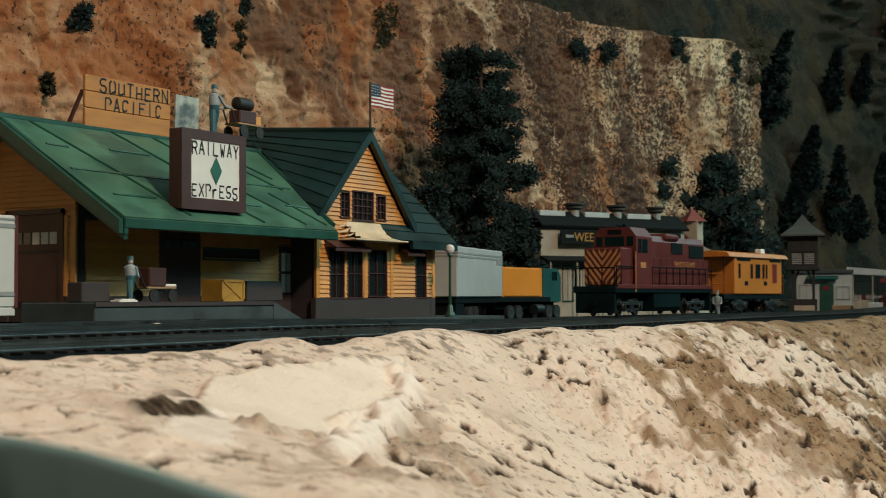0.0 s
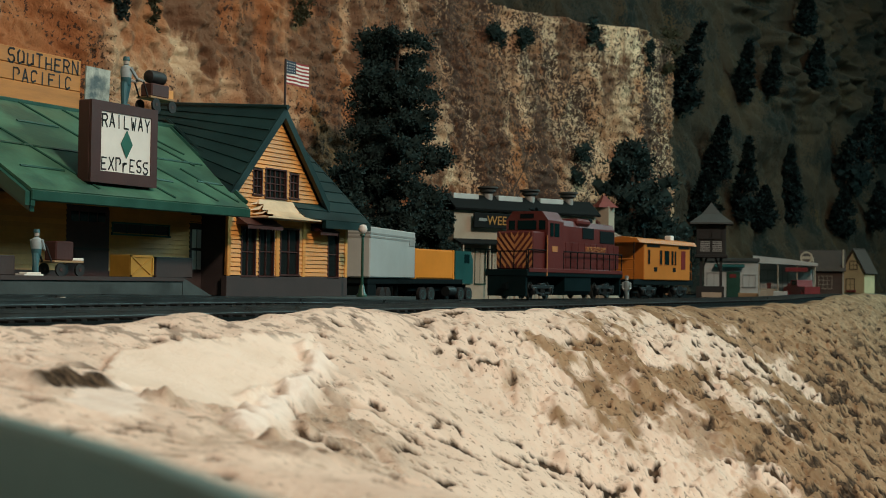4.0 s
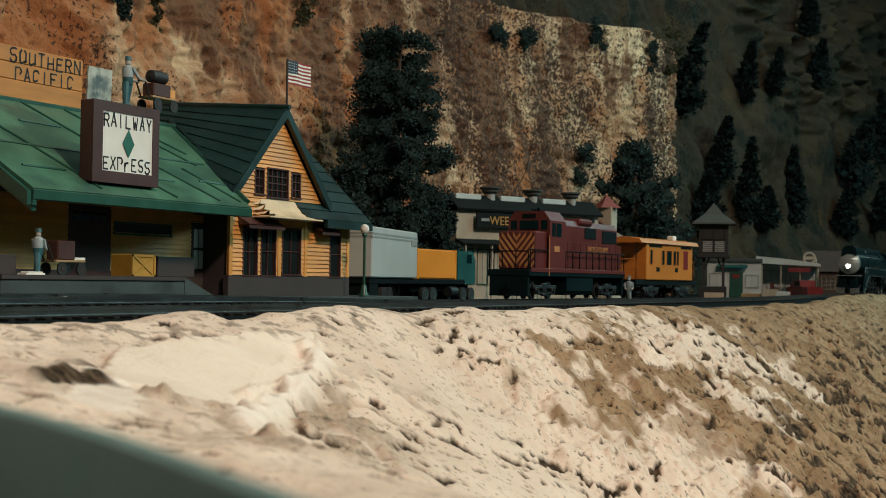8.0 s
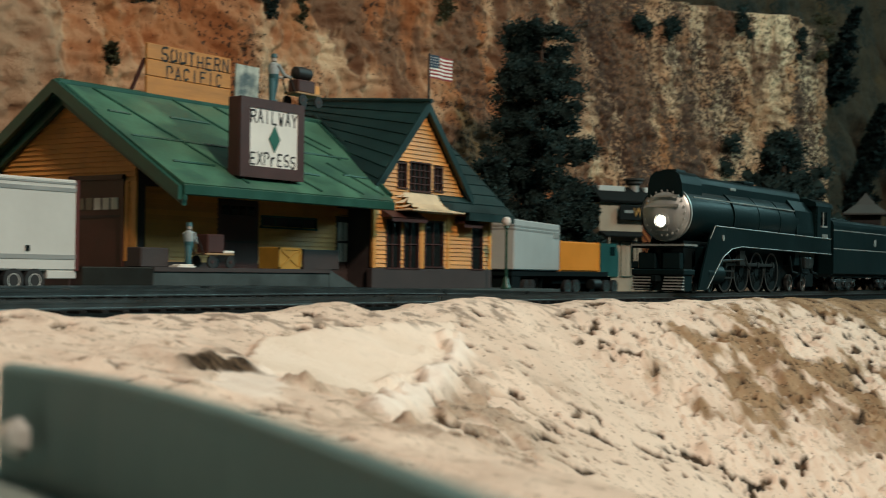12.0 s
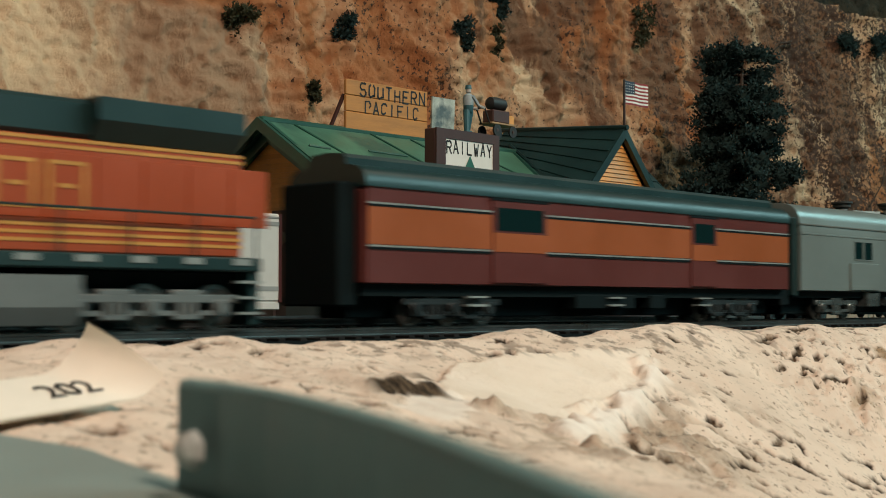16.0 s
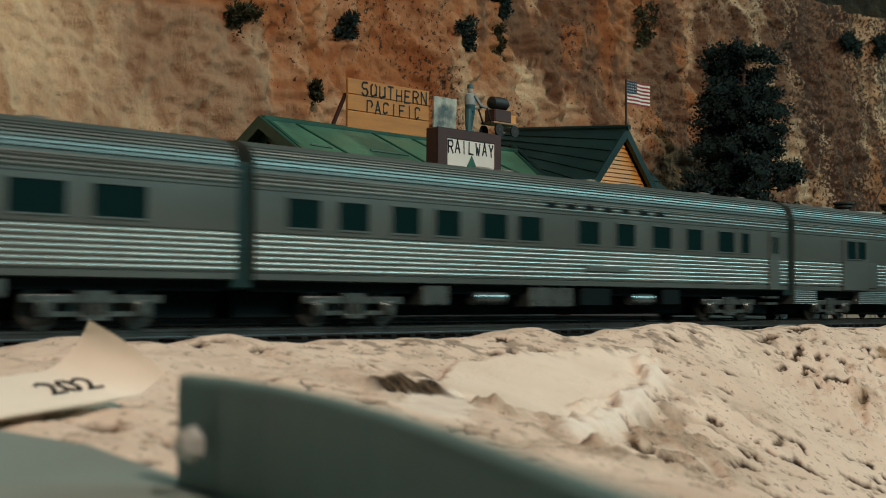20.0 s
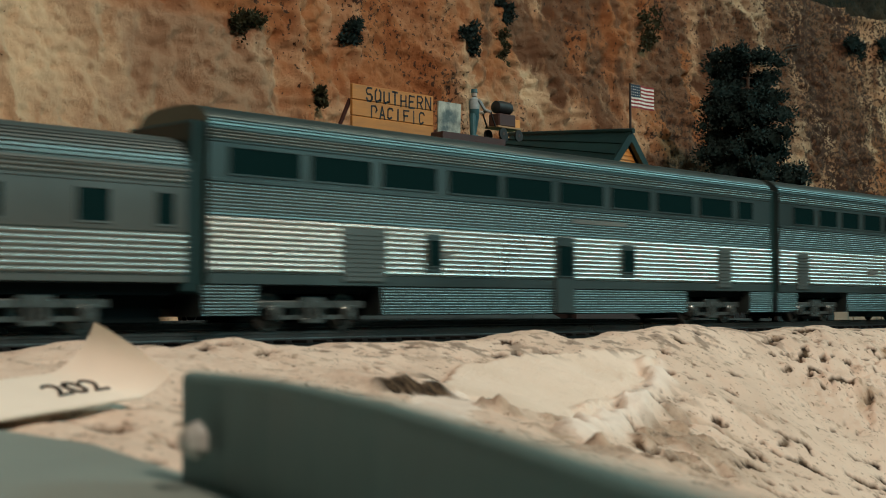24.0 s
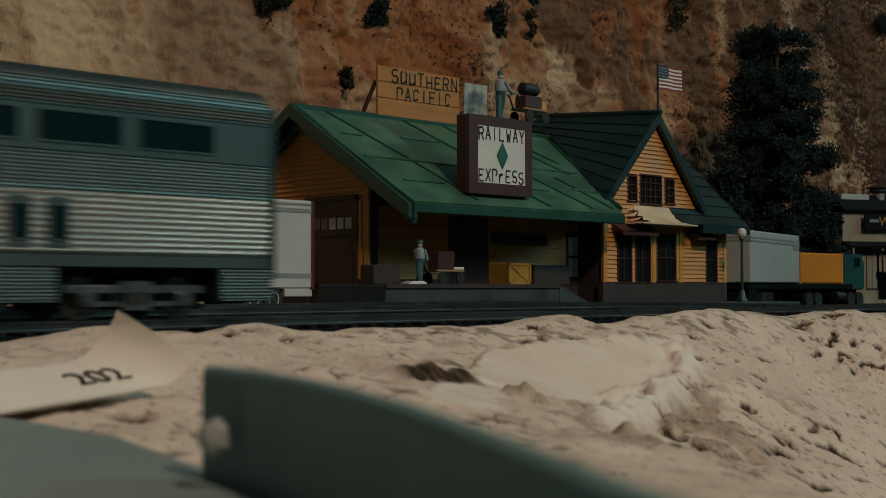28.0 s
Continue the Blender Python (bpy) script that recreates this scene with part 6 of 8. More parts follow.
def red_baggage():
    a, b = 819, 1074
    L = b - a
    t = thing("maroon_baggage_car", "maroon and orange baggage car with a dark roof", "baggage car", group="train cars")
    part("body", sweep([(15.6, 12.5), (17, 12.8), (17, 40.2), (0.0, 40.2)], -L / 2 + 1.5, L / 2 - 1.5), M_mar, t)
    half = [(17.6, 39.8), (17.6, 41)] + arc(17.4, 41, 46.6, 8, 0.45)[:6]
    half = half + [(8.6, 46.4), (8.6, 48.4), (7.4, 49.6), (0.0, 50.2)]
    part("roof", sweep(half, -L / 2 + 0.5, L / 2 - 0.5), M_dgr, t, "dark clerestory roof", smooth=True)
    for s in (-1, 1):
        q = sorted((s * 17, s * 17.25))
        part("orange_band", Geo().box(-L / 2 + 1.6, q[0], 23.6, L / 2 - 1.6, q[1], 34.8), M_orc, t)
        q = sorted((s * 17, s * 17.4))
        for z in (22.9, 35.0):
            part("stripe", Geo().box(-L / 2 + 1.6, q[0], z, L / 2 - 1.6, q[1], z + 0.5), M_line, t)
            part("stripe_edge", Geo().box(-L / 2 + 1.6, q[0], z - 0.7, L / 2 - 1.6, q[1], z - 0.1), M_under, t)
        for x0, x1 in ((-70, -42), (48.5, 67)):
            q = sorted((s * 17.1, s * 17.7))
            d = part("baggage_door", Geo().box(x0, q[0], 13.2, x1, q[1], 38.8, 0.25), M_mar, t)
            q = sorted((s * 17.6, s * 17.85))
            part("door_band", Geo().box(x0 + 0.3, q[0] - 0.06, 22.9, x1 - 0.3, q[1] - 0.06, 28.8), M_orc, d)
            part("door_sill", Geo().box(x0 + 0.3, q[0], 28.2, x1 - 0.3, q[1] + 0.1, 28.9), M_under, d)
            part("pane", Geo().box(x0 + 2, q[0], 29.5, x1 - 2, q[1], 36.6), M_cpane, d)
            part("door_rail", Geo().box(x0 - 1, q[0], 38.8, x1 + 1, q[1], 39.6), M_under, d)
    part("floor_frame", Geo().box(-L / 2 + 2, -14, 9, L / 2 - 2, 14, 12.6), M_under, t)
    # sill made deep and black, doubling as the shade under the car
    part("centre_sill", Geo().box(-L / 2 + 3, -7, 2.6, L / 2 - 3, 7, 9.2, 0.4), M_under, t)
    for x0, x1 in ((-22, 14), (24, 34)):
        part("equipment_box", Geo().box(x0, -15, 5, x1, -4, 10, 0.4), M_under, t)
    for x in (-80, -4, 56):
        part("step", Geo().box(x, -16.4, 6, x + 9, -13, 6.7).box(x, -16.4, 8.6, x + 9, -13, 9.2), M_line, t)
    for x in (-84, 84):
        truck(t, x, (-17, 0, 17), 5.3, M_tblk)
    car_ends(t, L, 38, M_mar)
    CARS.append((t, (a + b) / 2))


engine()
tender("black tender with thin silver lining and round badge", 225, 391, 46.5, True)
tender("black auxiliary water tender with silver lining", 396, 522, 44.5, False)
road_diesel()
red_baggage()
bag = coach("silver_baggage_car", "plain silver-grey baggage car with paired door windows", 1082, 1337, [(-74, -66), (-64, -56), (53.5, 62.5), (64.5, 73.5)],
            [(-79, -50, 13, 24.8), (50, 78, 13, 24.8)], grey=True, fluted=False)
for i in range(5):
    for j in range(2):
        part("louvre", Geo().box(-3 + i * 6.6, -17.4, 28 + j * 3.4, 2.4 + i * 6.6, -17.0, 30.6 + j * 3.4, 0.15), M_truck, bag)
coach("silver_sleeping_car", "fluted stainless sleeping car with an open dark vestibule", 1341, 1649,
      [(-121, -109), (-101, -89), (-73.7, -63), (-52, -42), (-13, -2.6), (15.5, 25.5), (38.6, 51), (60, 72.5), (87.6, 98)],
      [(-10, 20, 17.5, 19.5)], [(110, 118)], vest=(-150, -130))
coach("silver_dining_car", "fluted stainless dining car with tan curtains in some windows", 1652, 1949,
      [(-115.7, -108), (-101, -93.5), (-80, -71), (-61, -51.5), (-41, -31), (-12, 3), (10.6, 25.7), (34, 48.6), (57, 71), (79, 94.6), (102, 117.5)],
      [(36, 46, 18, 19.6)], [(-127, -118)], orange=((-12, 3), (10.6, 25.7), (34, 48.6)))
coach("silver_coach", "fluted stainless day coach with evenly spaced dark windows", 1951, 2248,
      [(-135, -123), (-115.6, -104), (-94, -82.5), (-75, -64), (-53.5, -41), (-35, -23), (-2, 10), (20.6, 32), (43.6, 56), (67, 78), (90, 102), (108, 114)],
      [(2, 28, 17.5, 19.3)], [(130, 139)])
coach("fluted_baggage_car", "stainless baggage car with fluted panels and two doors", 2250, 2504, [(-77, -68.5), (-66.5, -58), (48.6, 57.2), (59.2, 67.8)],
      [(-80, -54, 12.8, 35.2), (45.5, 73, 12.8, 35.2), (-54, -45, 14, 25), (38, 46, 14, 25), (73, 83, 14, 25)], skirt=True)
coach("silver_coach", "fluted stainless coach with closely set dark windows", 2508, 2803,
      [(-128 + i * 15.2, -119 + i * 15.2) for i in range(17)], [(-20, 0, 17.5, 19.3)], [(132, 140)])
coach("silver_lounge_car", "fluted stainless lounge car with a few wide windows", 2806, 3103,
      [(-120, -110), (-92, -83), (-55, -43), (-36, -24), (-10, 4), (12, 28), (36, 50), (57, 71), (80, 94), (114, 123), (137, 142)],
      [(12, 30, 17.5, 19.5)])
UP = [(-139, -114.5), (-110, -87), (-82, -59), (-53, -29), (-26, -1.6), (3, 27.7), (33, 57), (62, 86), (91.5, 115), (120, 131)]
superliner("bilevel_sleeping_car", "tall fluted stainless bilevel car with a long upper window band", 3105, 3402, UP, [(-62.7, -57.6), (39, 46)],
           [(-98, -81, 13.8, 29), (104, 114, 14, 29)], [(0.5, 10)])
superliner("bilevel_coach", "tall fluted stainless bilevel coach with a lower side door", 3404, 3698,
           [(-131.5, -114), (-108, -92.4), (-87, -70.7), (-65, -48), (-43, -25), (-21, -4), (0.6, 18.5), (22.6, 41), (68, 86), (91, 108), (112.5, 130.5)],
           [], [(-129.5, -119, 13.8, 29), (76, 132, 13.8, 29)], [(-22, -13)])
LW = [(-75, -57.7), (-55, -40.5), (-37, -18), (-15.5, 2.5), (4.7, 22.5), (25, 43.8), (46.4, 65.8), (67.7, 86.7), (88.7, 105.8), (109, 126)]
superliner("bilevel_lounge_car", "tall stainless bilevel lounge with curved skylight windows", 3700, 3998, [(-107, -89), *LW],
           [(-33, -15), (-13, 4.7), (6.7, 26)], [(-123, -119.5, 13.8, 29), (-104, -86, 13.8, 29), (-74.5, -69.5, 13.8, 29), (64, 130, 13.8, 29)], [(28, 37)],
           [(x0, x1 - 1.5) for x0, x1 in LW])
superliner("bilevel_rear_coach", "tall stainless bilevel coach at the end of the train", 4000, 4294, [(-132, -122), *[(-115 + i * 27.4, -93 + i * 27.4) for i in range(9)]],
           [(-31, -26), (-17, -12), (-3, 2), (70, 74), (80, 84)], [(-132, -54, 13.8, 29)], [(16, 25)])

# ---------------------------------------------------------------- things beside the tracks
M_army = mat("army_red", (0.118, 0.022, 0.019), 0.42, scale=40, var=0.15)
M_chev = mat("chevron_orange", (0.50, 0.22, 0.08), 0.5, scale=60)
M_cabo = mat("caboose_yellow", (0.56, 0.19, 0.028), 0.45, scale=40, var=0.12)
M_upy = mat("armour_yellow", (0.56, 0.18, 0.03), 0.45, scale=40, var=0.12)
M_ugry = mat("roof_grey", (0.060, 0.070, 0.070), 0.5, scale=40)
M_ured = mat("frame_red", (0.20, 0.02, 0.02), 0.45, scale=60)
M_trl = mat("trailer_white", (0.60, 0.60, 0.56), 0.4, 0.1, scale=30, var=0.06)
M_trg = mat("trailer_band_grey", (0.28, 0.30, 0.29), 0.45, scale=40)
M_tyre = mat("black_tyre", (0.016, 0.016, 0.016), 0.7, scale=120)
M_teal = mat("teal_paint", (0.015, 0.09, 0.085), 0.4, scale=40)
M_ytank = mat("yellow_container", (0.74, 0.26, 0.03), 0.4, scale=40, var=0.08)
M_bgry = mat("pale_trailer", (0.42, 0.46, 0.45), 0.45, scale=40, var=0.08)


def at_siding(x):
    return (x, float(siding_y(x)), 0.4), math.degrees(math.atan2(float(siding_y(x + 50) - siding_y(x - 50)), 100))


def army_diesel():
    pos, turn = at_siding(975)
    t = thing("red_diesel_switcher", "dark red road switcher diesel with chevron striped nose", "locomotive", pos, turn + 2)
    t.scale = (0.93, 1.13, 1.27)

    def B(name, x0, y0, z0, x1, y1, z1, m, ch=0.4, label="", parent=None):
        return part(name, Geo().box(x0, y0, z0, x1, y1, z1, ch), m, parent or t, label)
    B("frame", -98, -15.5, 13.5, 98, 15.5, 17.5, M_loco)
    B("side_sill", -96, -16, 16, 96, -15.4, 18.4, M_army)
    nose = B("short_hood", -84, -13.5, 17.5, -62, 13.5, 40, M_army, 0.8)
    for i in range(7):
        z = 6.5 + i * 4.6
        for s in (-1, 1):
            # each stripe is cut off at the nose's lower and upper edge
            y0, y1 = max(0, (18 - z) / 1.1), min(13, (37.1 - z) / 1.1)
            p = [(-84.3, s * y0, z + 1.1 * y0), (-84.3, s * y0, z + 1.1 * y0 + 2.4), (-84.3, s * y1, z + 1.1 * y1 + 2.4), (-84.3, s * y1, z + 1.1 * y1)]
            part("chevron", Geo().plate(p if s > 0 else p[::-1], 0.25), M_chev, nose)
    cab = part("cab", Geo().prism([(-15.6, 17.5), (15.6, 17.5), (15.6, 47), (11, 52.5), (-11, 52.5), (-15.6, 47)], 0, -62, -32), M_army, t)
    for y0, y1 in ((-13.6, -9), (-7, 7), (9, 13.6)):
        part("window", Geo().box(-62.4, y0, 41.5, -62, y1, 47, 0.1), M_cpane, cab)
    part("number_board", Geo().box(-62.6, -5, 48.4, -62, 5, 51), M_under, cab)
    for s in (-1, 1):
        q = sorted((s * 15.6, s * 15.95))
        for x0, x1 in ((-58, -52), (-50, -41)):
            part("window", Geo().box(x0, q[0], 37.5, x1, q[1], 45.5, 0.1), M_cpane, cab)
        part("number_bar", Geo().box(-54, q[0], 28.5, -44, q[1], 31.8), M_chev, cab)
    hood = part("long_hood", Geo().prism([(-10.5, 17.5), (10.5, 17.5), (10.5, 45), (8.5, 48.6), (-8.5, 48.6), (-10.5, 45)], 0, -32, 92), M_army, t)
    B("dynamic_brake", 8, -12, 46, 34, 12, 50.5, M_army, 1.5)
    for x in (-16, 56):
        B("exhaust_stack", x, -3, 48.4, x + 7, 3, 52, M_under, 0.5)
    for s in (-1, 1):
        q = sorted((s * 10.4, s * 10.9))
        part("intake_grille", Geo().box(20, q[0], 38, 44, q[1], 45, 0.2), M_under, hood)
        part("radiator_grille", Geo().box(58, q[0], 36, 90, q[1], 44, 0.2), M_under, hood)
        for x in range(-28, 90, 13):
            part("hood_door", Geo().box(x, q[0], 19.5, x + 12, q[0] + 0.35 if s < 0 else q[1] - 0.2, 35, 0.1), M_army, hood)
        for x in (-96, -88, *range(-30, 97, 14)):
            part("stanchion", Geo().cyl((x, s * 15, 17), (x, s * 15, 29), 0.4, n=6), M_under, t)
        part("handrail", Geo().tube([(-30, s * 15, 29), (96, s * 15, 29)], 0.4, 6), M_under, t)
        part("handrail", Geo().tube([(-97, s * 15, 29), (-64, s * 15, 29), (-62, s * 15.4, 38)], 0.4, 6), M_under, t)
        part("cab_ladder", Geo().tube([(-63, s * 15.6, 14), (-63, s * 15.6, 38)], 0.5, 6), M_chev, t)
    part("end_rail", Geo().tube([(-97, -14, 17), (-97, -14, 28), (-97, 14, 28), (-97, 14, 17)], 0.4, 6).tube([(-97, -5, 17), (-97, -5, 28)], 0.4, 6).tube([(-97, 5, 17), (-97, 5, 28)], 0.4, 6), M_under, t)
    writing("UNITED STATES ARMY", 4.6, M_chev, t, (48, -11.0, 31.5), (90, 0, 0), 0.95)
    part("fuel_tank", Geo().prism([(-12, 2.5), (12, 2.5), (14.5, 5), (14.5, 13.5), (-14.5, 13.5), (-14.5, 5)], 0, -26, 28), M_loco, t)
    for x in (-64, 64):
        truck(t, x, (-15, 15), 5.3, M_tblk)
    for s in (-1, 1):
        part("coupler", Geo().box(s * 98 - 4, -1.6, 6, s * 98 + 4, 1.6, 9.2), M_under, t)
        part("pilot", Geo().box(s * 96 - 1.5, -14, 2, s * 96 + 1.5, 14, 14), M_loco, t)
    part("horn", Geo().cyl((-58, 0, 54), (-52, 0, 54), 0.5, 1.2, 8).cyl((-50, -2, 54), (-44, -2, 54), 1.2, 0.5, 8).box(-52, -1, 52.3, -50, 1, 53.8), M_under, t)


def caboose():
    pos, turn = at_siding(1155)
    t = thing("yellow_caboose", "ochre yellow bay caboose with dark platforms", "caboose", pos, turn)
    t.scale = (1.08, 1.0, 1.26)
    part("body", Geo().box(-45, -15.5, 13, 52, 15.5, 39, 0.5), M_cabo, t)
    part("roof", Geo().prism([(-17.5, 38.6), (17.5, 38.6), (15, 41.4), (0, 43), (-15, 41.4)], 0, -58, 63), M_cabo, t)
    part("frame", Geo().box(-62, -14, 9.5, 63, 14, 13, 0.3), M_under, t)
    for x0, x1 in ((-38, -33.5), (-14, -9), (-4, 6), (10, 15), (17, 21)):
        coach_window(t, x0, x1, 24, 34, 15.5, M_cabo, M_cpane)
    for x, w in ((-40, 26), (26, 24)):
        part("letter_bar", Geo().box(x, -15.8, 36, x + w, -15.5, 37.8), M_under, t)
    for x in (-25, 14):
        part("letter_bar", Geo().box(x, -15.8, 19, x + 6, -15.5, 22), M_under, t)
    part("emblem", Geo().box(32, -15.85, 21, 41, -15.5, 34.5), M_ured, t, "plain shield emblem")
    for s in (-1, 1):
        x = -60 if s < 0 else 61
        part("end_rail", Geo().tube([(x, -13, 13), (x, -13, 27), (x, 13, 27), (x, 13, 13)], 0.5, 6).tube([(x, -13, 20), (x, 13, 20)], 0.4, 6), M_cabo, t)
        part("platform_post", Geo().tube([(x, -13, 13), (x, -13, 39)], 0.5, 6).tube([(x, 13, 13), (x, 13, 39)], 0.5, 6), M_under, t)
        part("brake_wheel", Geo().lathe([(2.6, 0), (3.2, 0.3), (2.6, 0.6)], (x, 4, 30), 12, 0), M_under, t)
        part("step", Geo().box(x - 4, -15, 4, x + 4, -12, 4.8).box(x - 4, -15, 8, x + 4, -12, 8.8), M_under, t)
    part("smoke_jack", Geo().cyl((-10, 2, 42), (-10, 2, 50), 1.3, n=10), M_under, t)
    part("roof_vent", Geo().box(36, -3, 42, 44, 3, 46, 0.5), M_white, t)
    for x in (-30, 36):
        truck(t, x, (-9.5, 9.5), 4.6, M_tblk)


def yellow_diesel():
    t = thing("yellow_diesel_locomotive", "armour yellow diesel with grey roof and red sill", "locomotive", (170, 430, 5))
    part("frame", Geo().box(-110, -15.5, 14.5, 112, 15.5, 18.5, 0.3), M_under, t)
    for s in (-1, 1):
        q = sorted((s * 15.4, s * 16))
        part("sill_stripe", Geo().box(-110, q[0], 17.6, 112, q[1], 20.2), M_ured, t)
    hood = part("long_hood", Geo().prism([(-12.5, 18.5), (12.5, 18.5), (12.5, 44), (11, 46.5), (-11, 46.5), (-12.5, 44)], 0, -80, 95), M_upy, t)
    part("roof", Geo().prism([(-13, 45), (13, 45), (12, 49), (9, 51.2), (-9, 51.2), (-12, 49)], 0, -80, 95.4), M_ugry, t)
    part("radiator_hump", Geo().prism([(-11, 50), (11, 50), (10, 55), (-10, 55)], 0, 30, 84), M_ugry, t)
    for s in (-1, 1):
        q = sorted((s * 12.4, s * 12.8))
        part("radiator_grille", Geo().box(70, q[0], 36, 92, q[1], 43.5, 0.2), M_mar, hood)
        part("radiator_grille", Geo().box(70, q[0], 23, 92, q[1], 30, 0.2), M_under, hood)
        for x in range(-76, 66, 11):
            part("hood_door", Geo().box(x, q[0], 22, x + 9.6, q[1] - 0.1 if s > 0 else q[1], 42, 0.1), M_upy, hood)
            part("louvre", Geo().box(x + 2, q[0] - 0.15, 34, x + 7.6, q[1] + 0.15, 41), M_mar, hood)
        for x in (70, 92, 96):
            part("stanchion", Geo().cyl((x, s * 15, 18), (x, s * 15, 31), 0.45, n=6), M_ugry, t)
        part("handrail", Geo().tube([(-100, s * 15, 31), (96, s * 15, 31), (104, s * 14.6, 29), (110, s * 14.6, 24), (111, s * 14.6, 8)], 0.5, 6), M_ugry, t)
        part("handrail", Geo().tube([(96, s * 15, 31), (88, s * 14, 21)], 0.5, 6).tube([(103, s * 14.6, 29), (103, s * 14.6, 18)], 0.5, 6), M_ugry, t)
        part("step_well", Geo().box(102, s * 13 - 2.4, 5, 112, s * 13 + 2.4, 15, 0.3), M_ugry, t)
    part("end_rail", Geo().tube([(112, -13, 18), (112, -13, 28), (112, 13, 28), (112, 13, 18)], 0.45, 6), M_ugry, t)
    part("fuel_tank", Geo().box(-40, -14, 3, 26, 14, 14, 1.5), M_ugry, t)
    for x in (-72, 66):
        truck(t, x, (-19, 0, 19), 5.3, M_ugry)
    part("cab", Geo().box(-108, -15.4, 18.5, -80, 15.4, 52, 1.0), M_upy, t)
    part("coupler", Geo().box(110, -1.6, 6, 119, 1.6, 9.2), M_under, t)


def wheel_pair(parent, x, y, r, hub=M_trl):
    for s in (-1, 1):
        w = part("tyre", Geo().lathe([(r * 0.55, -1.6), (r, -1.6), (r, 1.6), (r * 0.55, 1.6)], n=18, axis=1), M_tyre, parent, at=(x, s * y, r))
        part("hub", Geo().lathe([(r * 0.52, -1.65), (r * 0.60, -1.8), (r * 0.60, 1.8), (r * 0.52, 1.65)], n=18, axis=1, cap=False), hub, w)


def white_trailer():
    t = thing("white_box_trailer", "long white box trailer with grey bands and tandem wheels", "trailer", (330, 485, 1.4))
    part("box", Geo().box(-65, -15, 9.5, 65, 15, 50, 0.8), M_trl, t)
    for z0, z1 in ((14.6, 16.6), (44.4, 46.2), (47.8, 48.6)):
        part("band", Geo().box(-65.2, -15.3, z0, 65.2, 15.3, z1), M_trg, t)
    part("corner_post", Geo().box(64, -15.4, 9.5, 65.6, -14.2, 50), M_mar, t, "dark red corner post")
    part("skirt", Geo().box(-60, -14.6, 5, 24, 14.6, 9.6, 0.3), M_trl, t)
    part("skirt", Geo().box(49, -14.6, 6, 65, 14.6, 9.6, 0.3), M_trl, t)
    part("wheel_arch", Geo().box(24, -12, 6, 49, 12, 12.5, 0.5), M_under, t)
    for x in (31, 42):
        wheel_pair(t, x, 13.8, 5.2)
    part("landing_leg", Geo().box(-40, -11, 0, -38, 11, 6), M_under, t)
    part("lock", Geo().box(37, -15.5, 18, 39, -15.2, 20.4), M_under, t)


def grey_trailer():
    t = thing("grey_semi_trailer", "pale grey semi trailer parked beyond the depot", "trailer", (850, 515, -5.2), 14)
    part("box", Geo().box(-60, -15, 20, 60, 15, 56, 0.8), M_bgry, t)
    for z in (48.2, 50.6):
        part("top_band", Geo().box(-60.2, -15.25, z, 60.2, 15.25, z + 1.3), M_trg, t)
    part("emblem", Geo().box(42, -15.6, 45, 56, -15.1, 49.6), M_trg, t)
    part("frame", Geo().box(-58, -13, 15.5, 58, 13, 20.1, 0.4), M_under, t)
    part("tool_box", Geo().box(-56, -12.5, 6, -36, 12.5, 15.6, 0.4), M_under, t)
    for x in (-26, -11):
        wheel_pair(t, x, 12.6, 6.7, M_tyre)
    part("mudflap", Geo().box(4, -13, 5, 4.6, 13, 14), M_under, t)
    part("landing_leg", Geo().box(30, -9, 0, 32, -7, 15.6).box(30, 7, 0, 32, 9, 15.6), M_under, t)


def flatbed_truck():
    t = thing("flatbed_truck", "teal cab flatbed truck carrying a yellow container", "truck", (1054, 574, -5.2))
    part("bed", Geo().box(-66, -13, 15.5, 30, 13, 19.9, 0.3), M_under, t)
    part("cab", Geo().prism([(16, 16), (16, 46), (46, 46), (52, 38), (52, 16)], 1, -12.5, 12.5), M_teal, t)
    part("window", Geo().box(34, -12.8, 35, 44, 12.8, 43), M_cpane, t)
    part("fuel_tank", Geo().cyl((0, -11, 9), (14, -11, 9), 4.5, n=14), M_tblk, t, smooth=True)
    part("chassis", Geo().box(-60, -6, 9, 50, 6, 15.6, 0.4), M_under, t)
    for x in (-46, -31, 26, 42):
        wheel_pair(t, x, 12, 6.4, M_teal)
    part("headlight", Geo().cyl((52, -9, 22), (53, -9, 22), 1.6, n=10).cyl((52, 9, 22), (53, 9, 22), 1.6, n=10), M_line, t)
    solid("yellow_container", Geo().box(-36, -12.5, 0, 36, 12.5, 26, 1.2).box(-36.4, -12.8, 0, -34, 12.8, 26.4).box(34, -12.8, 0, 36.4, 12.8, 26.4), M_ytank,
          "bright yellow container on the flatbed truck", "container", (1031, 574, 14.7))


army_diesel()
caboose()
yellow_diesel()
white_trailer()
grey_trailer()
flatbed_truck()

# ---------------------------------------------------------------- town beyond the tracks
M_wallw = mat("cream_stucco", (0.42, 0.36, 0.27), 0.8, scale=40, var=0.12)
M_wallg = mat("pale_stucco", (0.50, 0.54, 0.52), 0.7, scale=40, var=0.12)
M_roofd = mat("dark_tar_roof", (0.011, 0.014, 0.014), 0.85, scale=60, spec=0.1)
M_cott = mat("cream_clapboard", (0.66, 0.54, 0.30), 0.7, scale=40, var=0.1)
M_redr = mat("red_tile_roof", (0.22, 0.04, 0.03), 0.6, scale=90)
M_tin = mat("galvanised_tin", (0.62, 0.63, 0.60), 0.3, 0.45, scale=60)
M_tdk = mat("tarred_timber", (0.016, 0.018, 0.018), 0.75, scale=70)
M_brr = mat("brown_shingle", (0.055, 0.036, 0.026), 0.8, scale=70)
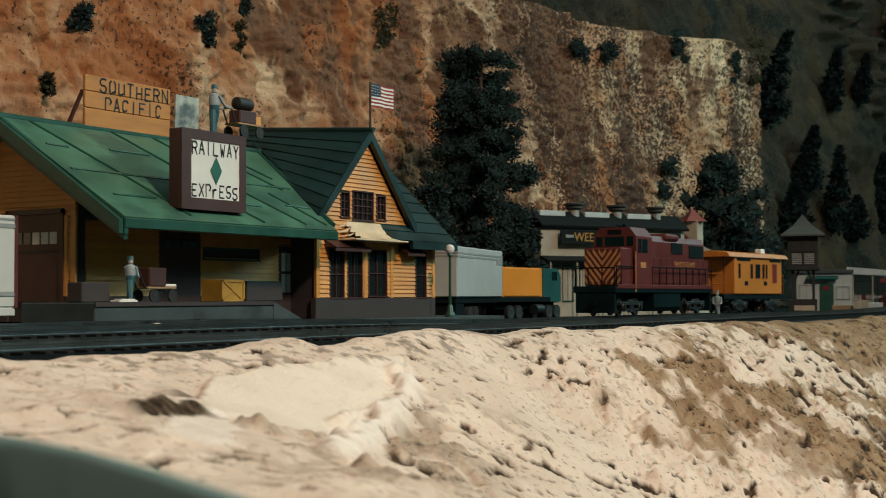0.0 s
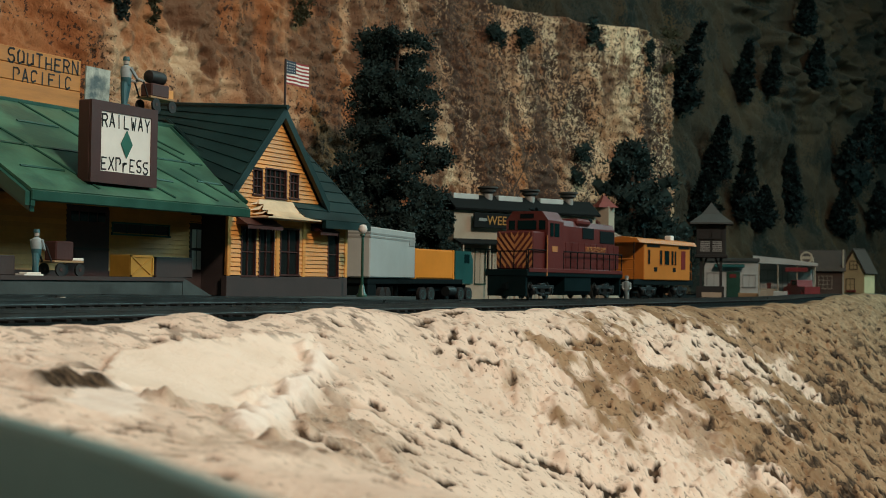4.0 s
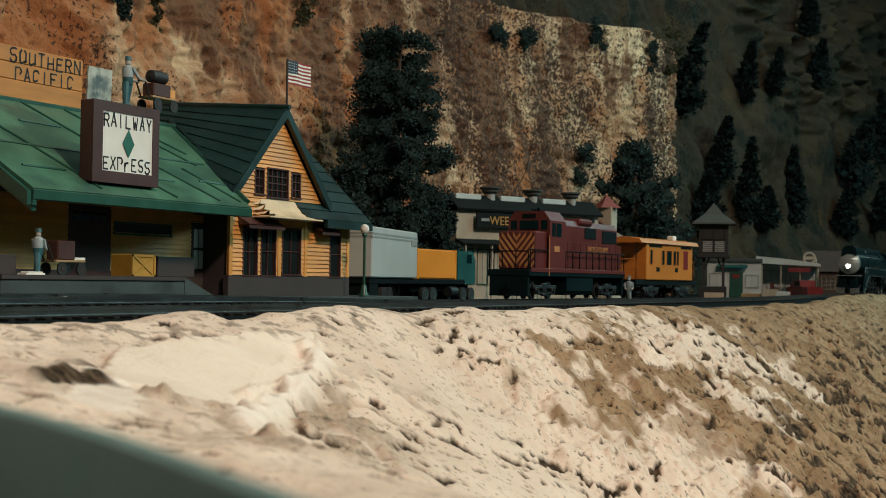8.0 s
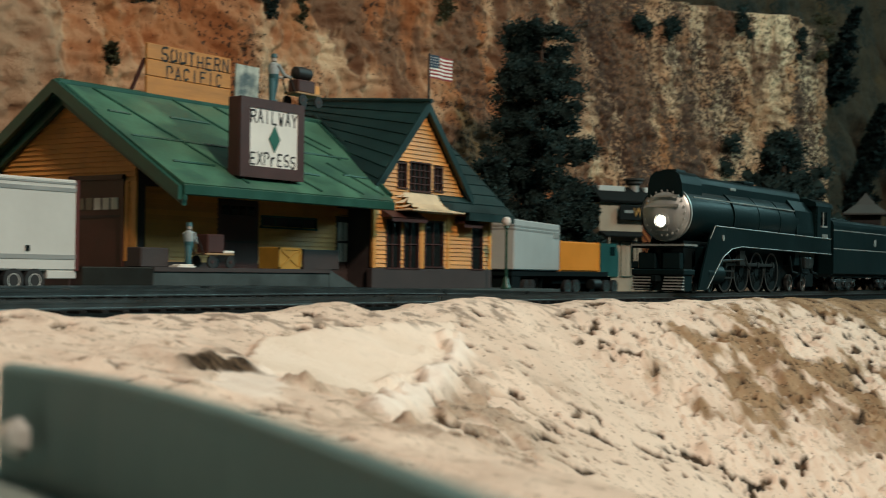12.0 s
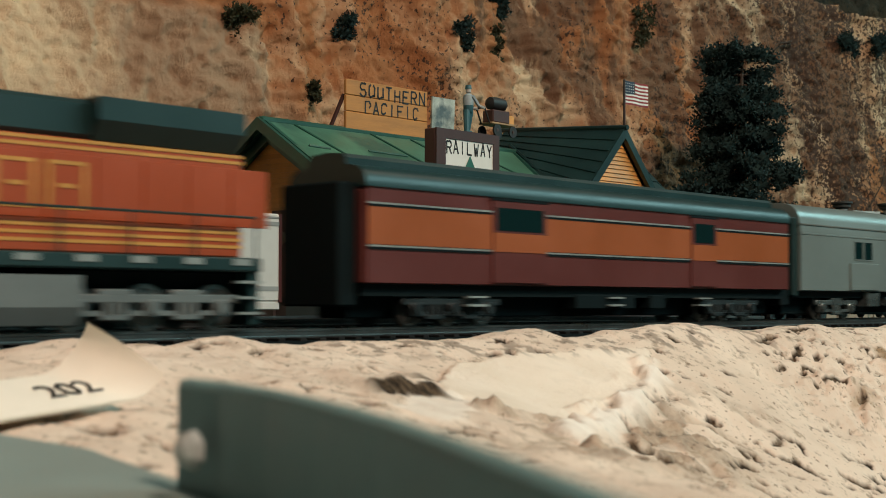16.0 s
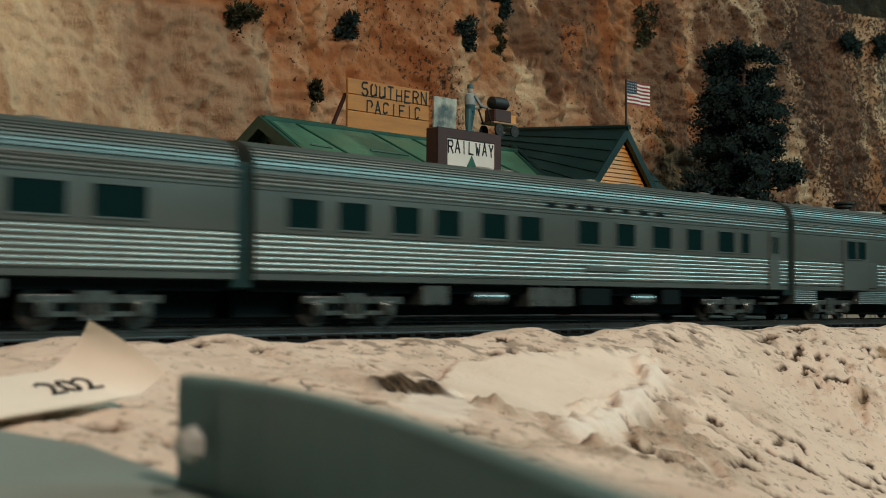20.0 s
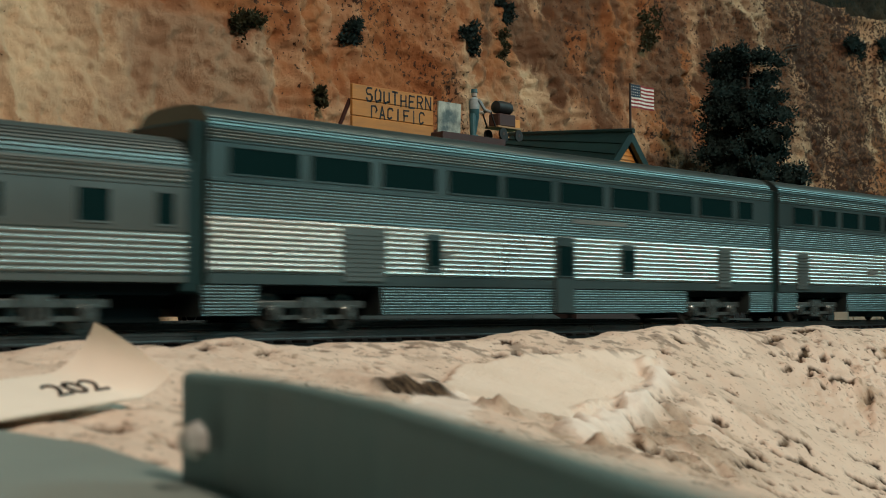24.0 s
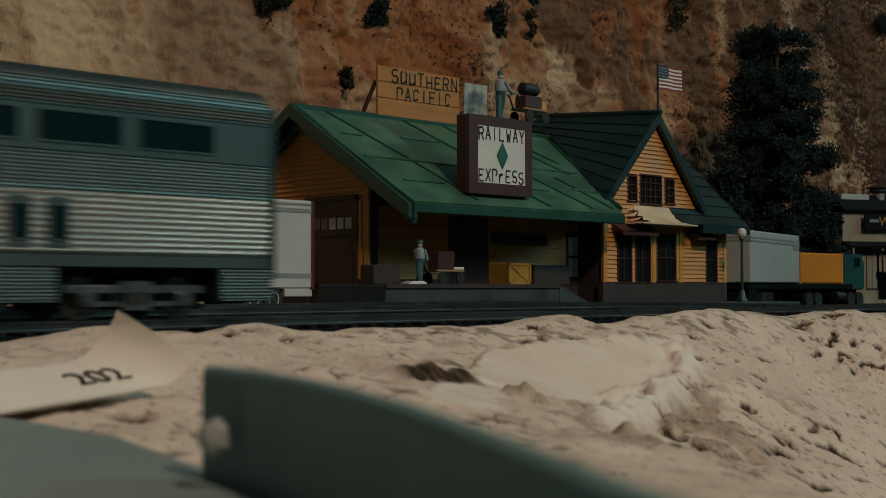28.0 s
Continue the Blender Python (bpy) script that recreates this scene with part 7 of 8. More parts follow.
M_tow = mat("grey_roof_slate", (0.050, 0.060, 0.058), 0.7, scale=70)
M_brick = mat("dark_brown_plank", (0.09, 0.055, 0.04), 0.7, scale=70)


def facing(b, r):
    """Place and turn of a thing that faces the foreground: bearing in degrees, distance in millimetres."""
    return (r * math.cos(radians(b)), r * math.sin(radians(b)), -5.2), b - 90


def diner():
    t = thing("diner_building", "cream shop building with dark roof and yellow lettered sign", "shop", (1269, 573, -5.2), -25)
    t.scale = (0.65, 0.8, 1.15)
    wall = ("y", 0)
    part("wall", Geo().box(-162, 0, 0, 136, 60, 78), M_wallw, t)
    part("roof", Geo().plate([(-166, -6, 78), (140, -6, 78), (140, 16, 91), (-166, 16, 91)], 2), M_roofd, t)
    part("roof", Geo().plate([(-166, 16, 91), (140, 16, 91), (140, 66, 78), (-166, 66, 78)], 2), M_roofd, t)
    for x in (-82, 6, 90):
        v = part("roof_vent", Geo().cyl((x, 15, 86), (x, 15, 95), 7.5, n=14), M_tin, t, "shiny tin roof vent", smooth=True)
        part("cowl", Geo().lathe([(7.5, 94.5), (12, 96), (12, 98), (15, 99), (15, 100.5), (7, 101)], (x, 15, 0), 16), M_tow, v, smooth=True)
    for x in (-156, -66, 22):
        part("skylight", Geo().box(x, 8, 86, x + 50, 16, 93, 0.5), M_wallg, t)
    s = part("sign_board", Geo().box(-131, -9, 63, -40, -6.5, 76, 0.4), M_roofd, t, "dark sign board with yellow letters")
    writing("WEE", 11, M_yln, s, (-86, -9.3, 69.4), (90, 0, 0), 1.75)
    part("letter_bar", Geo().box(-122, -9.3, 69, -106, -9, 71.5), M_trg, s)
    for x0 in (-150, -120, -90, -56, -20, 20, 60, 100):
        window(t, wall, x0, x0 + 20, 14, 44, 2, 1, M_gtr)
    for x in (-156, -104, -52, 0, 52, 104, 130):
        part("porch_post", Geo().box(x - 1, -14, 0, x + 1, -12, 49), M_wallw, t)
    part("porch_roof", Geo().plate([(-164, -16, 48), (138, -16, 48), (138, 0, 52), (-164, 0, 52)], 1.2), M_roofd, t)


def steeple():
    t = thing("cupola_building", "white cupola with red roof above a striped roof", "building", (1385, 540, -5.2))
    part("wall", Geo().box(-18, -14, 0, 40, 30, 68), M_wallw, t)
    part("cupola", Geo().box(-9, -9, 66, 9, 9, 103, 0.4), M_wallw, t)
    part("cupola_roof", Geo().lathe([(17, 102), (9, 108), (4, 113), (0.3, 117)], n=4), M_redr, t)
    for i in range(9):
        x = -18 + i * 7
        part("roof_stripe", Geo().plate([(x, -22, 64), (x + 7, -22, 64), (x + 7, 8, 90 - i * 1.8), (x, 8, 90 - i * 1.8)], 1.2), M_wallw if i % 2 else M_mar, t)


def crossing_tower():
    pos, turn = facing(16.8, 1345)
    t = thing("crossing_tower", "dark grey crossing watch tower on timber legs", "tower", pos, turn)
    t.scale = (0.80, 0.80, 1.0)
    for x in (-12, 12):
        for y in (-12, 12):
            part("leg", Geo().box(x - 1.6, y - 1.6, 0, x + 1.6, y + 1.6, 46), M_tdk, t)
    for x in (-12, 12):
        part("brace", Geo().tube([(x, -12, 30), (x * 0.4, -12, 46)], 1.2, 6), M_tdk, t)
    cab = part("cabin", Geo().box(-18, -18, 46, 18, 18, 79, 0.5), M_tdk, t)
    part("floor_ledge", Geo().box(-20, -20, 45, 20, 20, 48, 0.4), M_tdk, t)
    wall = ("y", -18)
    for x in (-13, 1.5):
        window(t, wall, x, x + 11.5, 64, 77, 1, 2, M_tdk, pane=M_trg)
        g = Geo()
        for k in range(6):
            slab_on(g, wall, x, x + 11.5, 51 + k * 1.8, 52.2 + k * 1.8, 0, 0.7)
        part("louvre_panel", g, M_trg, t)
    roof = part("roof", Geo().lathe([(37, 78), (36.5, 79.6), (17, 88), (4, 97), (0.4, 100)], n=4), M_tow, t, "pyramid slate roof")
    roof.rotation_euler[2] = radians(45)
    part("shed", Geo().box(-18, -15, 0, 16, 12, 17, 0.4), M_tdk, t)
    part("sign_board", Geo().box(-11, -16, 6, 13, -15.1, 11), M_wallw, t)


def gas_station():
    pos, turn = facing(15.85, 1860)
    t = thing("filling_station", "pale stucco filling station with a dark door", "filling station", pos, turn)
    part("wall", Geo().box(-38, 0, 0, 34, 40, 52), M_wallg, t)
    part("roof", Geo().box(-40, -4, 50, 36, 42, 55, 0.5), M_tow, t)
    wall = ("y", 0)
    part("door", slab_on(Geo(), wall, -8, 10, 0, 36, -1, 0.8), M_gtr, t)
    window(t, wall, -34, -16, 14, 34, 2, 1, M_trg)
    window(t, wall, 14, 30, 16, 32, 2, 1, M_trg)
    part("sign_plate", slab_on(Geo(), wall, -4, 5, 28, 33, 0.8, 1.4), M_ured, t)
    part("awning", Geo().plate([(-24, -10, 42), (16, -10, 42), (16, 0, 46), (-24, 0, 46)], 1), M_teal, t)
    pos, turn = facing(13.7, 1940)
    c = thing("station_canopy", "white pump canopy with dark underside on thin posts", "canopy", pos, turn)
    part("roof", Geo().prism([(-44, 50), (44, 46), (44, 50), (0, 56), (-44, 60)], 1, -20, 30), M_wallg, c)
    part("back_wall", Geo().box(-40, 26, 0, 40, 34, 52), M_wallg, c)
    window(c, ("y", 26), -34, -4, 12, 40, 3, 2, M_trg)
    window(c, ("y", 26), 4, 34, 12, 40, 3, 2, M_trg)
    for x in (-36, -10, 16, 40):
        part("post", Geo().cyl((x, -16, 0), (x, -16, 50), 1.1, n=8), M_wallw, c)
    part("counter", Geo().box(-34, -14, 0, -12, -4, 14, 0.4), M_wallw, c)
    part("fascia", Geo().box(0, -21, 38, 30, -19.5, 44), M_ured, c)
    for x in (-22, 6, 30):
        part("pump", Geo().box(x - 3, -10, 0, x + 3, -5, 22, 0.6), M_mar, c)
    pos, turn = facing(12.85, 1930)
    s = thing("round_station_sign", "round white filling station sign on a tall post", "sign", pos, turn)
    part("post", Geo().cyl((9, 0, 0), (9, 0, 58), 1.0, n=8), M_wallw, s)
    part("ring", Geo().lathe([(6.2, -1), (8.4, -1), (8.8, 0), (8.4, 1), (6.2, 1), (6.2, -1)], (0, 0, 58), 24, 1, cap=False), M_wallw, s)
    part("disc_bar", Geo().box(-6.4, -0.8, 56, 6.4, 0.8, 60), M_wallw, s)
    for b, r, nm, w, h, m in ((15.2, 1800, "stacked_lumber", 26, 8, M_wood), (14.6, 1790, "white_drum", 8, 12, M_wallw), (13.9, 1800, "pale_crate", 18, 11, M_wallg)):
        pos, turn = facing(b, r)
        solid(nm, Geo().box(-w / 2, -5, 0, w / 2, 5, h, 0.5), m, "pale stacked goods beside the filling station", "goods", pos, turn)


def pickup():
    pos, turn = facing(13.05, 1895)
    t = thing("red_pickup_truck", "red old pickup truck parked by the road", "pickup", pos, turn - 62)
    part("body", Geo().prism([(-30, 5), (-31, 11), (-29, 16.5), (-12, 18.5), (-8, 26.5), (9, 26.5), (11, 17.5), (31, 17.5), (31, 6)], 1, -11.5, 11.5), M_ured, t)
    part("windscreen", Geo().plate([(-12.2, -9.5, 18.6), (-12.2, 9.5, 18.6), (-8.3, 8.5, 25.4), (-8.3, -8.5, 25.4)][::-1], 0.4), M_cpane, t)
    part("window", Geo().box(-5, -11.8, 19.4, 7, 11.8, 25), M_cpane, t)
    part("bumper", Geo().box(-34, -11, 4.5, -31, 11, 7.5, 0.6), M_line, t)
    part("grille", Geo().box(-31.6, -7, 8, -30.6, 7, 13, 0.3), M_line, t)
    for s in (-1, 1):
        part("headlight", Geo().cyl((-30.4, s * 9, 12), (-31.8, s * 9, 12), 1.8, n=10), M_line, t)
        part("mudguard", Geo().lathe([(4, s * 9), (6.6, s * 9.5), (6.6, s * 12.8), (4, s * 13)], (-20, 0, 6), 14, 1).lathe([(4, s * 9), (6.6, s * 9.5), (6.6, s * 12.8), (4, s * 13)], (19, 0, 6), 14, 1), M_ured, t)
    for x in (-20, 19):
        wheel_pair(t, x, 10.5, 4.4, M_line)


def houses():
    pos, turn = facing(11.85, 2480)
    t = thing("brown_house", "dark brown plank house with one lit-coloured window", "house", pos, turn)
    part("wall", Geo().box(-50, 0, 0, 22, 50, 46), M_brick, t)
    part("roof", Geo().plate([(-54, -6, 44), (26, -6, 44), (26, 26, 82), (-54, 26, 82)], 2), M_brr, t)
    part("roof", Geo().plate([(-54, 26, 82), (26, 26, 82), (26, 58, 44), (-54, 58, 44)], 2), M_brr, t)
    window(t, ("y", 0), -20, 2, 14, 36, 3, 3, M_wallw, pane=M_wallg)
    part("corner_board", Geo().box(20, -2, 0, 23, 1, 84), M_wallw, t)
    pos, turn = facing(10.95, 2520)
    h = thing("cream_cottage", "cream gabled cottage with a dark steep roof", "house", pos, turn - 25)
    h.scale = (0.95, 0.95, 1.0)
    part("wall", Geo().box(-22, 0, 0, 22, 46, 46), M_cott, h)
    part("gable_wall", Geo().prism([(-22, 46), (22, 46), (0, 84)], 1, 0, 46), M_cott, h)
    for s in (-1, 1):
        q = [(0, -4, 88), (0, 50, 88), (s * 27, 50, 42), (s * 27, -4, 42)]
        part("roof", Geo().plate(q if s > 0 else q[::-1], 2), M_brr, h)
    window(h, ("y", 0), -7, 7, 50, 64, 2, 2, M_roofd)
    window(h, ("y", 0), -14, 2, 12, 32, 2, 2, M_roofd)
    part("flower_box", Geo().box(-12, -5, 8, 6, -1, 12, 0.4), M_redr, h)


diner()
steeple()
crossing_tower()
gas_station()
pickup()
houses()

# ---------------------------------------------------------------- plants
M_leaf = mat("conifer_needles", (0.026, 0.052, 0.049), 0.8, scale=120, var=0.45, spec=0.2)
M_leaf2 = mat("dry_bush_leaves", (0.060, 0.062, 0.032), 0.85, scale=120, var=0.4, spec=0.2)
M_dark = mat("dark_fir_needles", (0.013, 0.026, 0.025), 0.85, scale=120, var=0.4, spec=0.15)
M_bark = mat("brown_bark", (0.07, 0.045, 0.03), 0.9, scale=150, var=0.3)


def tufts(centres, radii, n, size, rnd):
    """Many small leaf blades spread over clumps."""
    v, f = [], []
    ball = [Vector(p).normalized() for p in ((0, 0, 1), (0, 0, -1), (1, 0, .4), (-.5, .87, .4), (-.5, -.87, .4), (.5, .87, -.4), (-1, 0, -.4), (.5, -.87, -.4))]
    skin = ((0, 2, 3), (0, 3, 4), (0, 4, 2), (2, 5, 3), (3, 6, 4), (4, 7, 2), (5, 6, 3), (6, 7, 4), (7, 5, 2), (1, 6, 5), (1, 7, 6), (1, 5, 7))
    for (cx, cy, cz), r in zip(centres, radii):
        # shaded heart of the clump
        k = len(v)
        v += [Vector((cx, cy, cz)) + p * r * rnd.uniform(0.5, 0.85) for p in ball]
        f += [tuple(k + i for i in q) for q in skin]
        for _ in range(n):
            d = Vector((rnd.gauss(0, 1), rnd.gauss(0, 1), rnd.gauss(0, 0.8)))
            d.normalize()
            p = Vector((cx, cy, cz)) + d * r * rnd.uniform(0.55, 1.05)
            a = (d + Vector((rnd.uniform(-1, 1), rnd.uniform(-1, 1), rnd.uniform(-0.2, 1)))).normalized() * size * rnd.uniform(0.7, 1.5)
            b = a.cross(Vector((rnd.uniform(-1, 1), rnd.uniform(-1, 1), rnd.uniform(-1, 1)))).normalized() * size * 0.45
            k = len(v)
            v += [p - b, p + b, p + a + b * 0.4, p + a - b * 0.4]
            f.append((k, k + 1, k + 2, k + 3))
    g = Geo()
    g.v, g.f, g.m = [tuple(p) for p in v], f, [0] * len(f)
    return g


def plain_mesh(g, name, m):
    me = bpy.data.meshes.new(name)
    me.from_pydata((np.array(g.v) * MM).tolist(), [], g.f)
    me.materials.append(m)
    return me


def tree(name, label, at, height, radius, seed, m=None, tiers=16, shape=None, blades=60, size=3.2, gaps=()):
    rnd = random.Random(seed)
    t = thing(name, label, "tree", at)
    g = Geo()
    pts = [(rnd.uniform(-3, 3) * i / 5, rnd.uniform(-3, 3) * i / 5, height * 0.96 * i / 5) for i in range(6)]
    for i, (a, b) in enumerate(zip(pts, pts[1:])):
        g.cyl(a, b, radius * 0.10 * (1 - i / 6.5), radius * 0.10 * (1 - (i + 1) / 6.5), 8)
    part("trunk", g, M_bark, t)
    limbs, cs, rs = Geo(), [], []
    for k in range(tiers):
        h = height * (0.06 + 0.92 * k / tiers)
        w = radius * (shape(k / tiers) if shape else 1 - k / tiers * 0.8)
        for j in range(rnd.choice((4, 5, 6))):
            a = rnd.uniform(0, 2 * math.pi)
            d = w * rnd.uniform(0.55, 1.0)
            e = (d * math.cos(a), d * math.sin(a), h + rnd.uniform(-0.04, 0.05) * height)
            if any(abs(0.47 * e[0] - 0.88 * e[1] - q[0]) < q[1] and abs(e[2] - q[2]) < q[3] for q in gaps):
                continue
            limbs.cyl((0, 0, h), e, 0.9, 0.3, 5)
            for s in (0.45, 0.75, 1.0):
                cs.append((e[0] * s, e[1] * s, h + (e[2] - h) * s + rnd.uniform(-3, 3)))
                rs.append(radius * rnd.uniform(0.13, 0.22))
    part("limb", limbs, M_bark, t)
    crown = part("crown", plain_mesh(tufts(cs, rs, blades, size, rnd), "crown", m or M_leaf), None, t)
    return t


tree("shrub", "low dark bushy shrub beside the shop", (1110, 600, -5.2), 84, 25, 17, tiers=10, blades=90, size=2.1, shape=lambda u: 1 - 0.45 * u)
tree("cedar_tree", "tall dark bushy conifer rising behind the depot", (1080, 633, -1), 252, 52, 3, tiers=28, blades=120, size=2.1, gaps=((44, 30, 112, 9),),
     shape=lambda u: (0.95, 1.0, 0.88, 0.95, 1.05, 1.0, 0.9, 0.86, 0.78, 0.72, 0.62)[int(u * 10.99)])
tree("low_cedar", "low dark spreading conifer beside the tall cedar", (1000, 640, -1), 120, 40, 4, tiers=10, blades=48)
tree("low_cedar", "low dark conifer behind the flatbed truck", (1150, 640, -1), 110, 40, 5, tiers=10, blades=48)
tree("pine_tree", "dark spreading pine before the cliff foot", (1575, 575, -1), 192, 76, 6, tiers=14, blades=44, size=3.6, shape=lambda u: (0.7, 1.0, 0.8, 1.0, 0.7, 0.95, 0.6, 0.7, 0.4, 0.35, 0.2)[int(u * 10.99)])
tree("pine_tree", "low dark pine at the cliff foot", (1660, 600, -1), 150, 44, 7, tiers=10, blades=40, shape=lambda u: 0.95 - 0.4 * u)


def bush(at_x, z, r, seed, m, fy, tall=1.0):
    rnd = random.Random(seed)
    y = float(fy(np.array(at_x, float), np.array(z, float)))
    t = thing("cliff_bush", "small dark bush growing on the rock face", "bush", (at_x, y, z), group="bushes on the cliff")
    part("stem", Geo().cyl((0, 6, -r * 0.6), (0, -r * 0.3, 0), 1.2, 0.5, 6), M_bark, t)
    cs = [(rnd.uniform(-r, r) * 0.6, rnd.uniform(-0.6, 0.1) * r, rnd.uniform(-r, r) * 0.7 * tall) for _ in range(9)]
    part("leaves", plain_mesh(tufts(cs, [r * rnd.uniform(0.3, 0.5) for _ in cs], 70, 2.4, rnd), "leaves", m), None, t)


for i, (x, z, r, tall) in enumerate(((636, 224, 17, 1), (745, 240, 13, 1.1), (855, 246, 12, 1.8), (922, 250, 12, 2.0), (420, 165, 11, 1.2), (935, 288, 11, 1.4),
                                     (1960, 372, 26, 1.8), (1880, 350, 18, 1.6), (1700, 175, 24, 1.6), (1790, 190, 20, 1.5), (1520, 325, 22, 0.7), (1600, 335, 20, 0.8),
                                     (1130, 292, 16, 2.0), (1750, 360, 20, 1.6), (1690, 110, 22, 1.2), (690, 175, 9, 1.4), (560, 300, 10, 1))):
    bush(x, z, r, 40 + i, M_leaf if i % 3 else M_leaf2, cliff_y, tall)


def twig(x, z, up, seed):
    rnd = random.Random(seed)
    y = float(cliff_y(np.array(x, float), np.array(z, float))) - 2
    t = thing("bare_branch", "thin bare branch leaning against the cliff", "branch", (x, y, z))

    def grow(p, d, r, depth):
        q = p + d
        part("twig", Geo().cyl(p, q, r, r * 0.6, 5), M_bark, t)
        if depth:
            for _ in range(2):
                e = (d + Vector((rnd.uniform(-1, 1), rnd.uniform(-0.5, 0.05), rnd.uniform(-0.5, 0.6))) * d.length * 0.6) * 0.8
                grow(q, e, r * 0.65, depth - 1)
    grow(Vector((0, 0, 0)), Vector((up[0], -4, up[1])), 1.0, 3)


twig(1490, 125, (22, 26), 1)
twig(1360, 290, (24, 18), 2)
twig(1420, 320, (-26, -6), 3)


def dark_fir(x, z, h, w, seed, lean):
    """A narrow drooping fir on the far hillside."""
    rnd = random.Random(seed)
    y = float(hill_y(np.array(x, float), np.array(z, float))) - 14
    t = thing("hillside_fir", "narrow dark fir on the shaded hillside", "tree", (x, y, z), group="firs on the hillside")
    part("trunk", Geo().cyl((0, 14, -6), (0, -lean, h), 2.4, 0.5, 6), M_bark, t)
    cs, rs = [], []
    for k in range(26):
        u = k / 26
        for _ in range(4):
            ww = w * min(1.0, 0.55 + 2.2 * u) * (1 - u) ** 0.75 * rnd.uniform(0.6, 1.15)
            a = rnd.uniform(0, 6.28)
            cs.append((ww * math.cos(a) * 0.6, ww * math.sin(a) * 0.75 - lean * u * u, h * u))
            rs.append(w * 0.30 * (1.1 - u))
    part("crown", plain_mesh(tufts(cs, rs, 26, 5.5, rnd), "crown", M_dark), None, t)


for i, (x, z, h, w, lean) in enumerate(((2387, 338, 164, 42, 40), (2670, 393, 121, 31, 14), (2792, 420, 96, 24, 10), (2473, 211, 124, 37, 18),
                                        (2522, 142, 158, 31, 8), (2856, 153, 163, 42, 3), (3194, 241, 173, 66, 50), (3514, 335, 188, 34, -8),
                                        (3113, 138, 103, 41, 5), (2668, 132, 80, 36, 5), (2347, 119, 102, 41, 6), (3019, 467, 102, 34, 10),
                                        (2958, 574, 113, 30, 6), (3213, 155, 105, 38, 4))):
    dark_fir(x, z, h, w, 70 + i, lean)


# ---------------------------------------------------------------- foreground
M_paper = mat("cream_paper", (0.88, 0.81, 0.70), 0.75, scale=30, var=0.06)
M_rail_grey = mat("painted_edging", (0.170, 0.290, 0.290), 0.5, scale=30, var=0.14, bump=0.05, spec=0.3)
M_ledge = mat("painted_ledge", (0.26, 0.33, 0.31), 0.55, scale=30, var=0.10, bump=0.05)


def paper_tag():
    t = thing("paper_tag", "curled cream paper tag with a printed number", "paper tag", (0, 0, 0))
    lo, hi = Vector((95, 160, -4.5)), Vector((112, 164.7, -3.7))          # edge towards the ledge
    along = (hi - lo).normalized()
    across = Vector((-along.y, along.x, 0.30)).normalized()
    across = (across - along * across.dot(along)).normalized()
    up = along.cross(across)
    n, k, long, wide = 60, 16, 67.0, 13.0
    fold = (along + across * 0.3).normalized()
    rows = []
    for i in range(n + 1):
        row = []
        for j in range(k + 1):
            u, w = long * i / n, wide * j / k
            over = max(0.0, u + 0.45 * w - 60.0) / 1.10                    # the far corner curls up
            ang, r = over / 5.2, 5.2
            p = hi + along * (u - 60) + across * w + fold * (r * math.sin(ang) - over)
            row.append(p + up * (r * (1 - math.cos(ang)) + 0.3))
        rows.append(row)
    g = Geo()
    v = [p for row in rows for p in row] + [p + Vector((0, 0, 0.25)) for row in rows for p in row]
    m = (n + 1) * (k + 1)
    f = []
    for i in range(n):
        for j in range(k):
            q = (i * (k + 1) + j, i * (k + 1) + j + 1, (i + 1) * (k + 1) + j + 1, (i + 1) * (k + 1) + j)
            f += [q, tuple(x + m for x in q[::-1])]
    g.add(v, f)
    part("sheet", g, M_paper, t, smooth=True)
    c = (hi - along * 6.6 + across * 6.2 + up * 0.75) * MM
    number = writing("202", 6.4, M_ink, t, (0, 0, 0), (0, 0, 0), 1.15, label="printed number", thick=0.05)
    number.matrix_basis = Matrix(((along.x, across.x, up.x, c.x), (along.y, across.y, up.y, c.y), (along.z, across.z, up.z, c.z), (0, 0, 0, 1)))


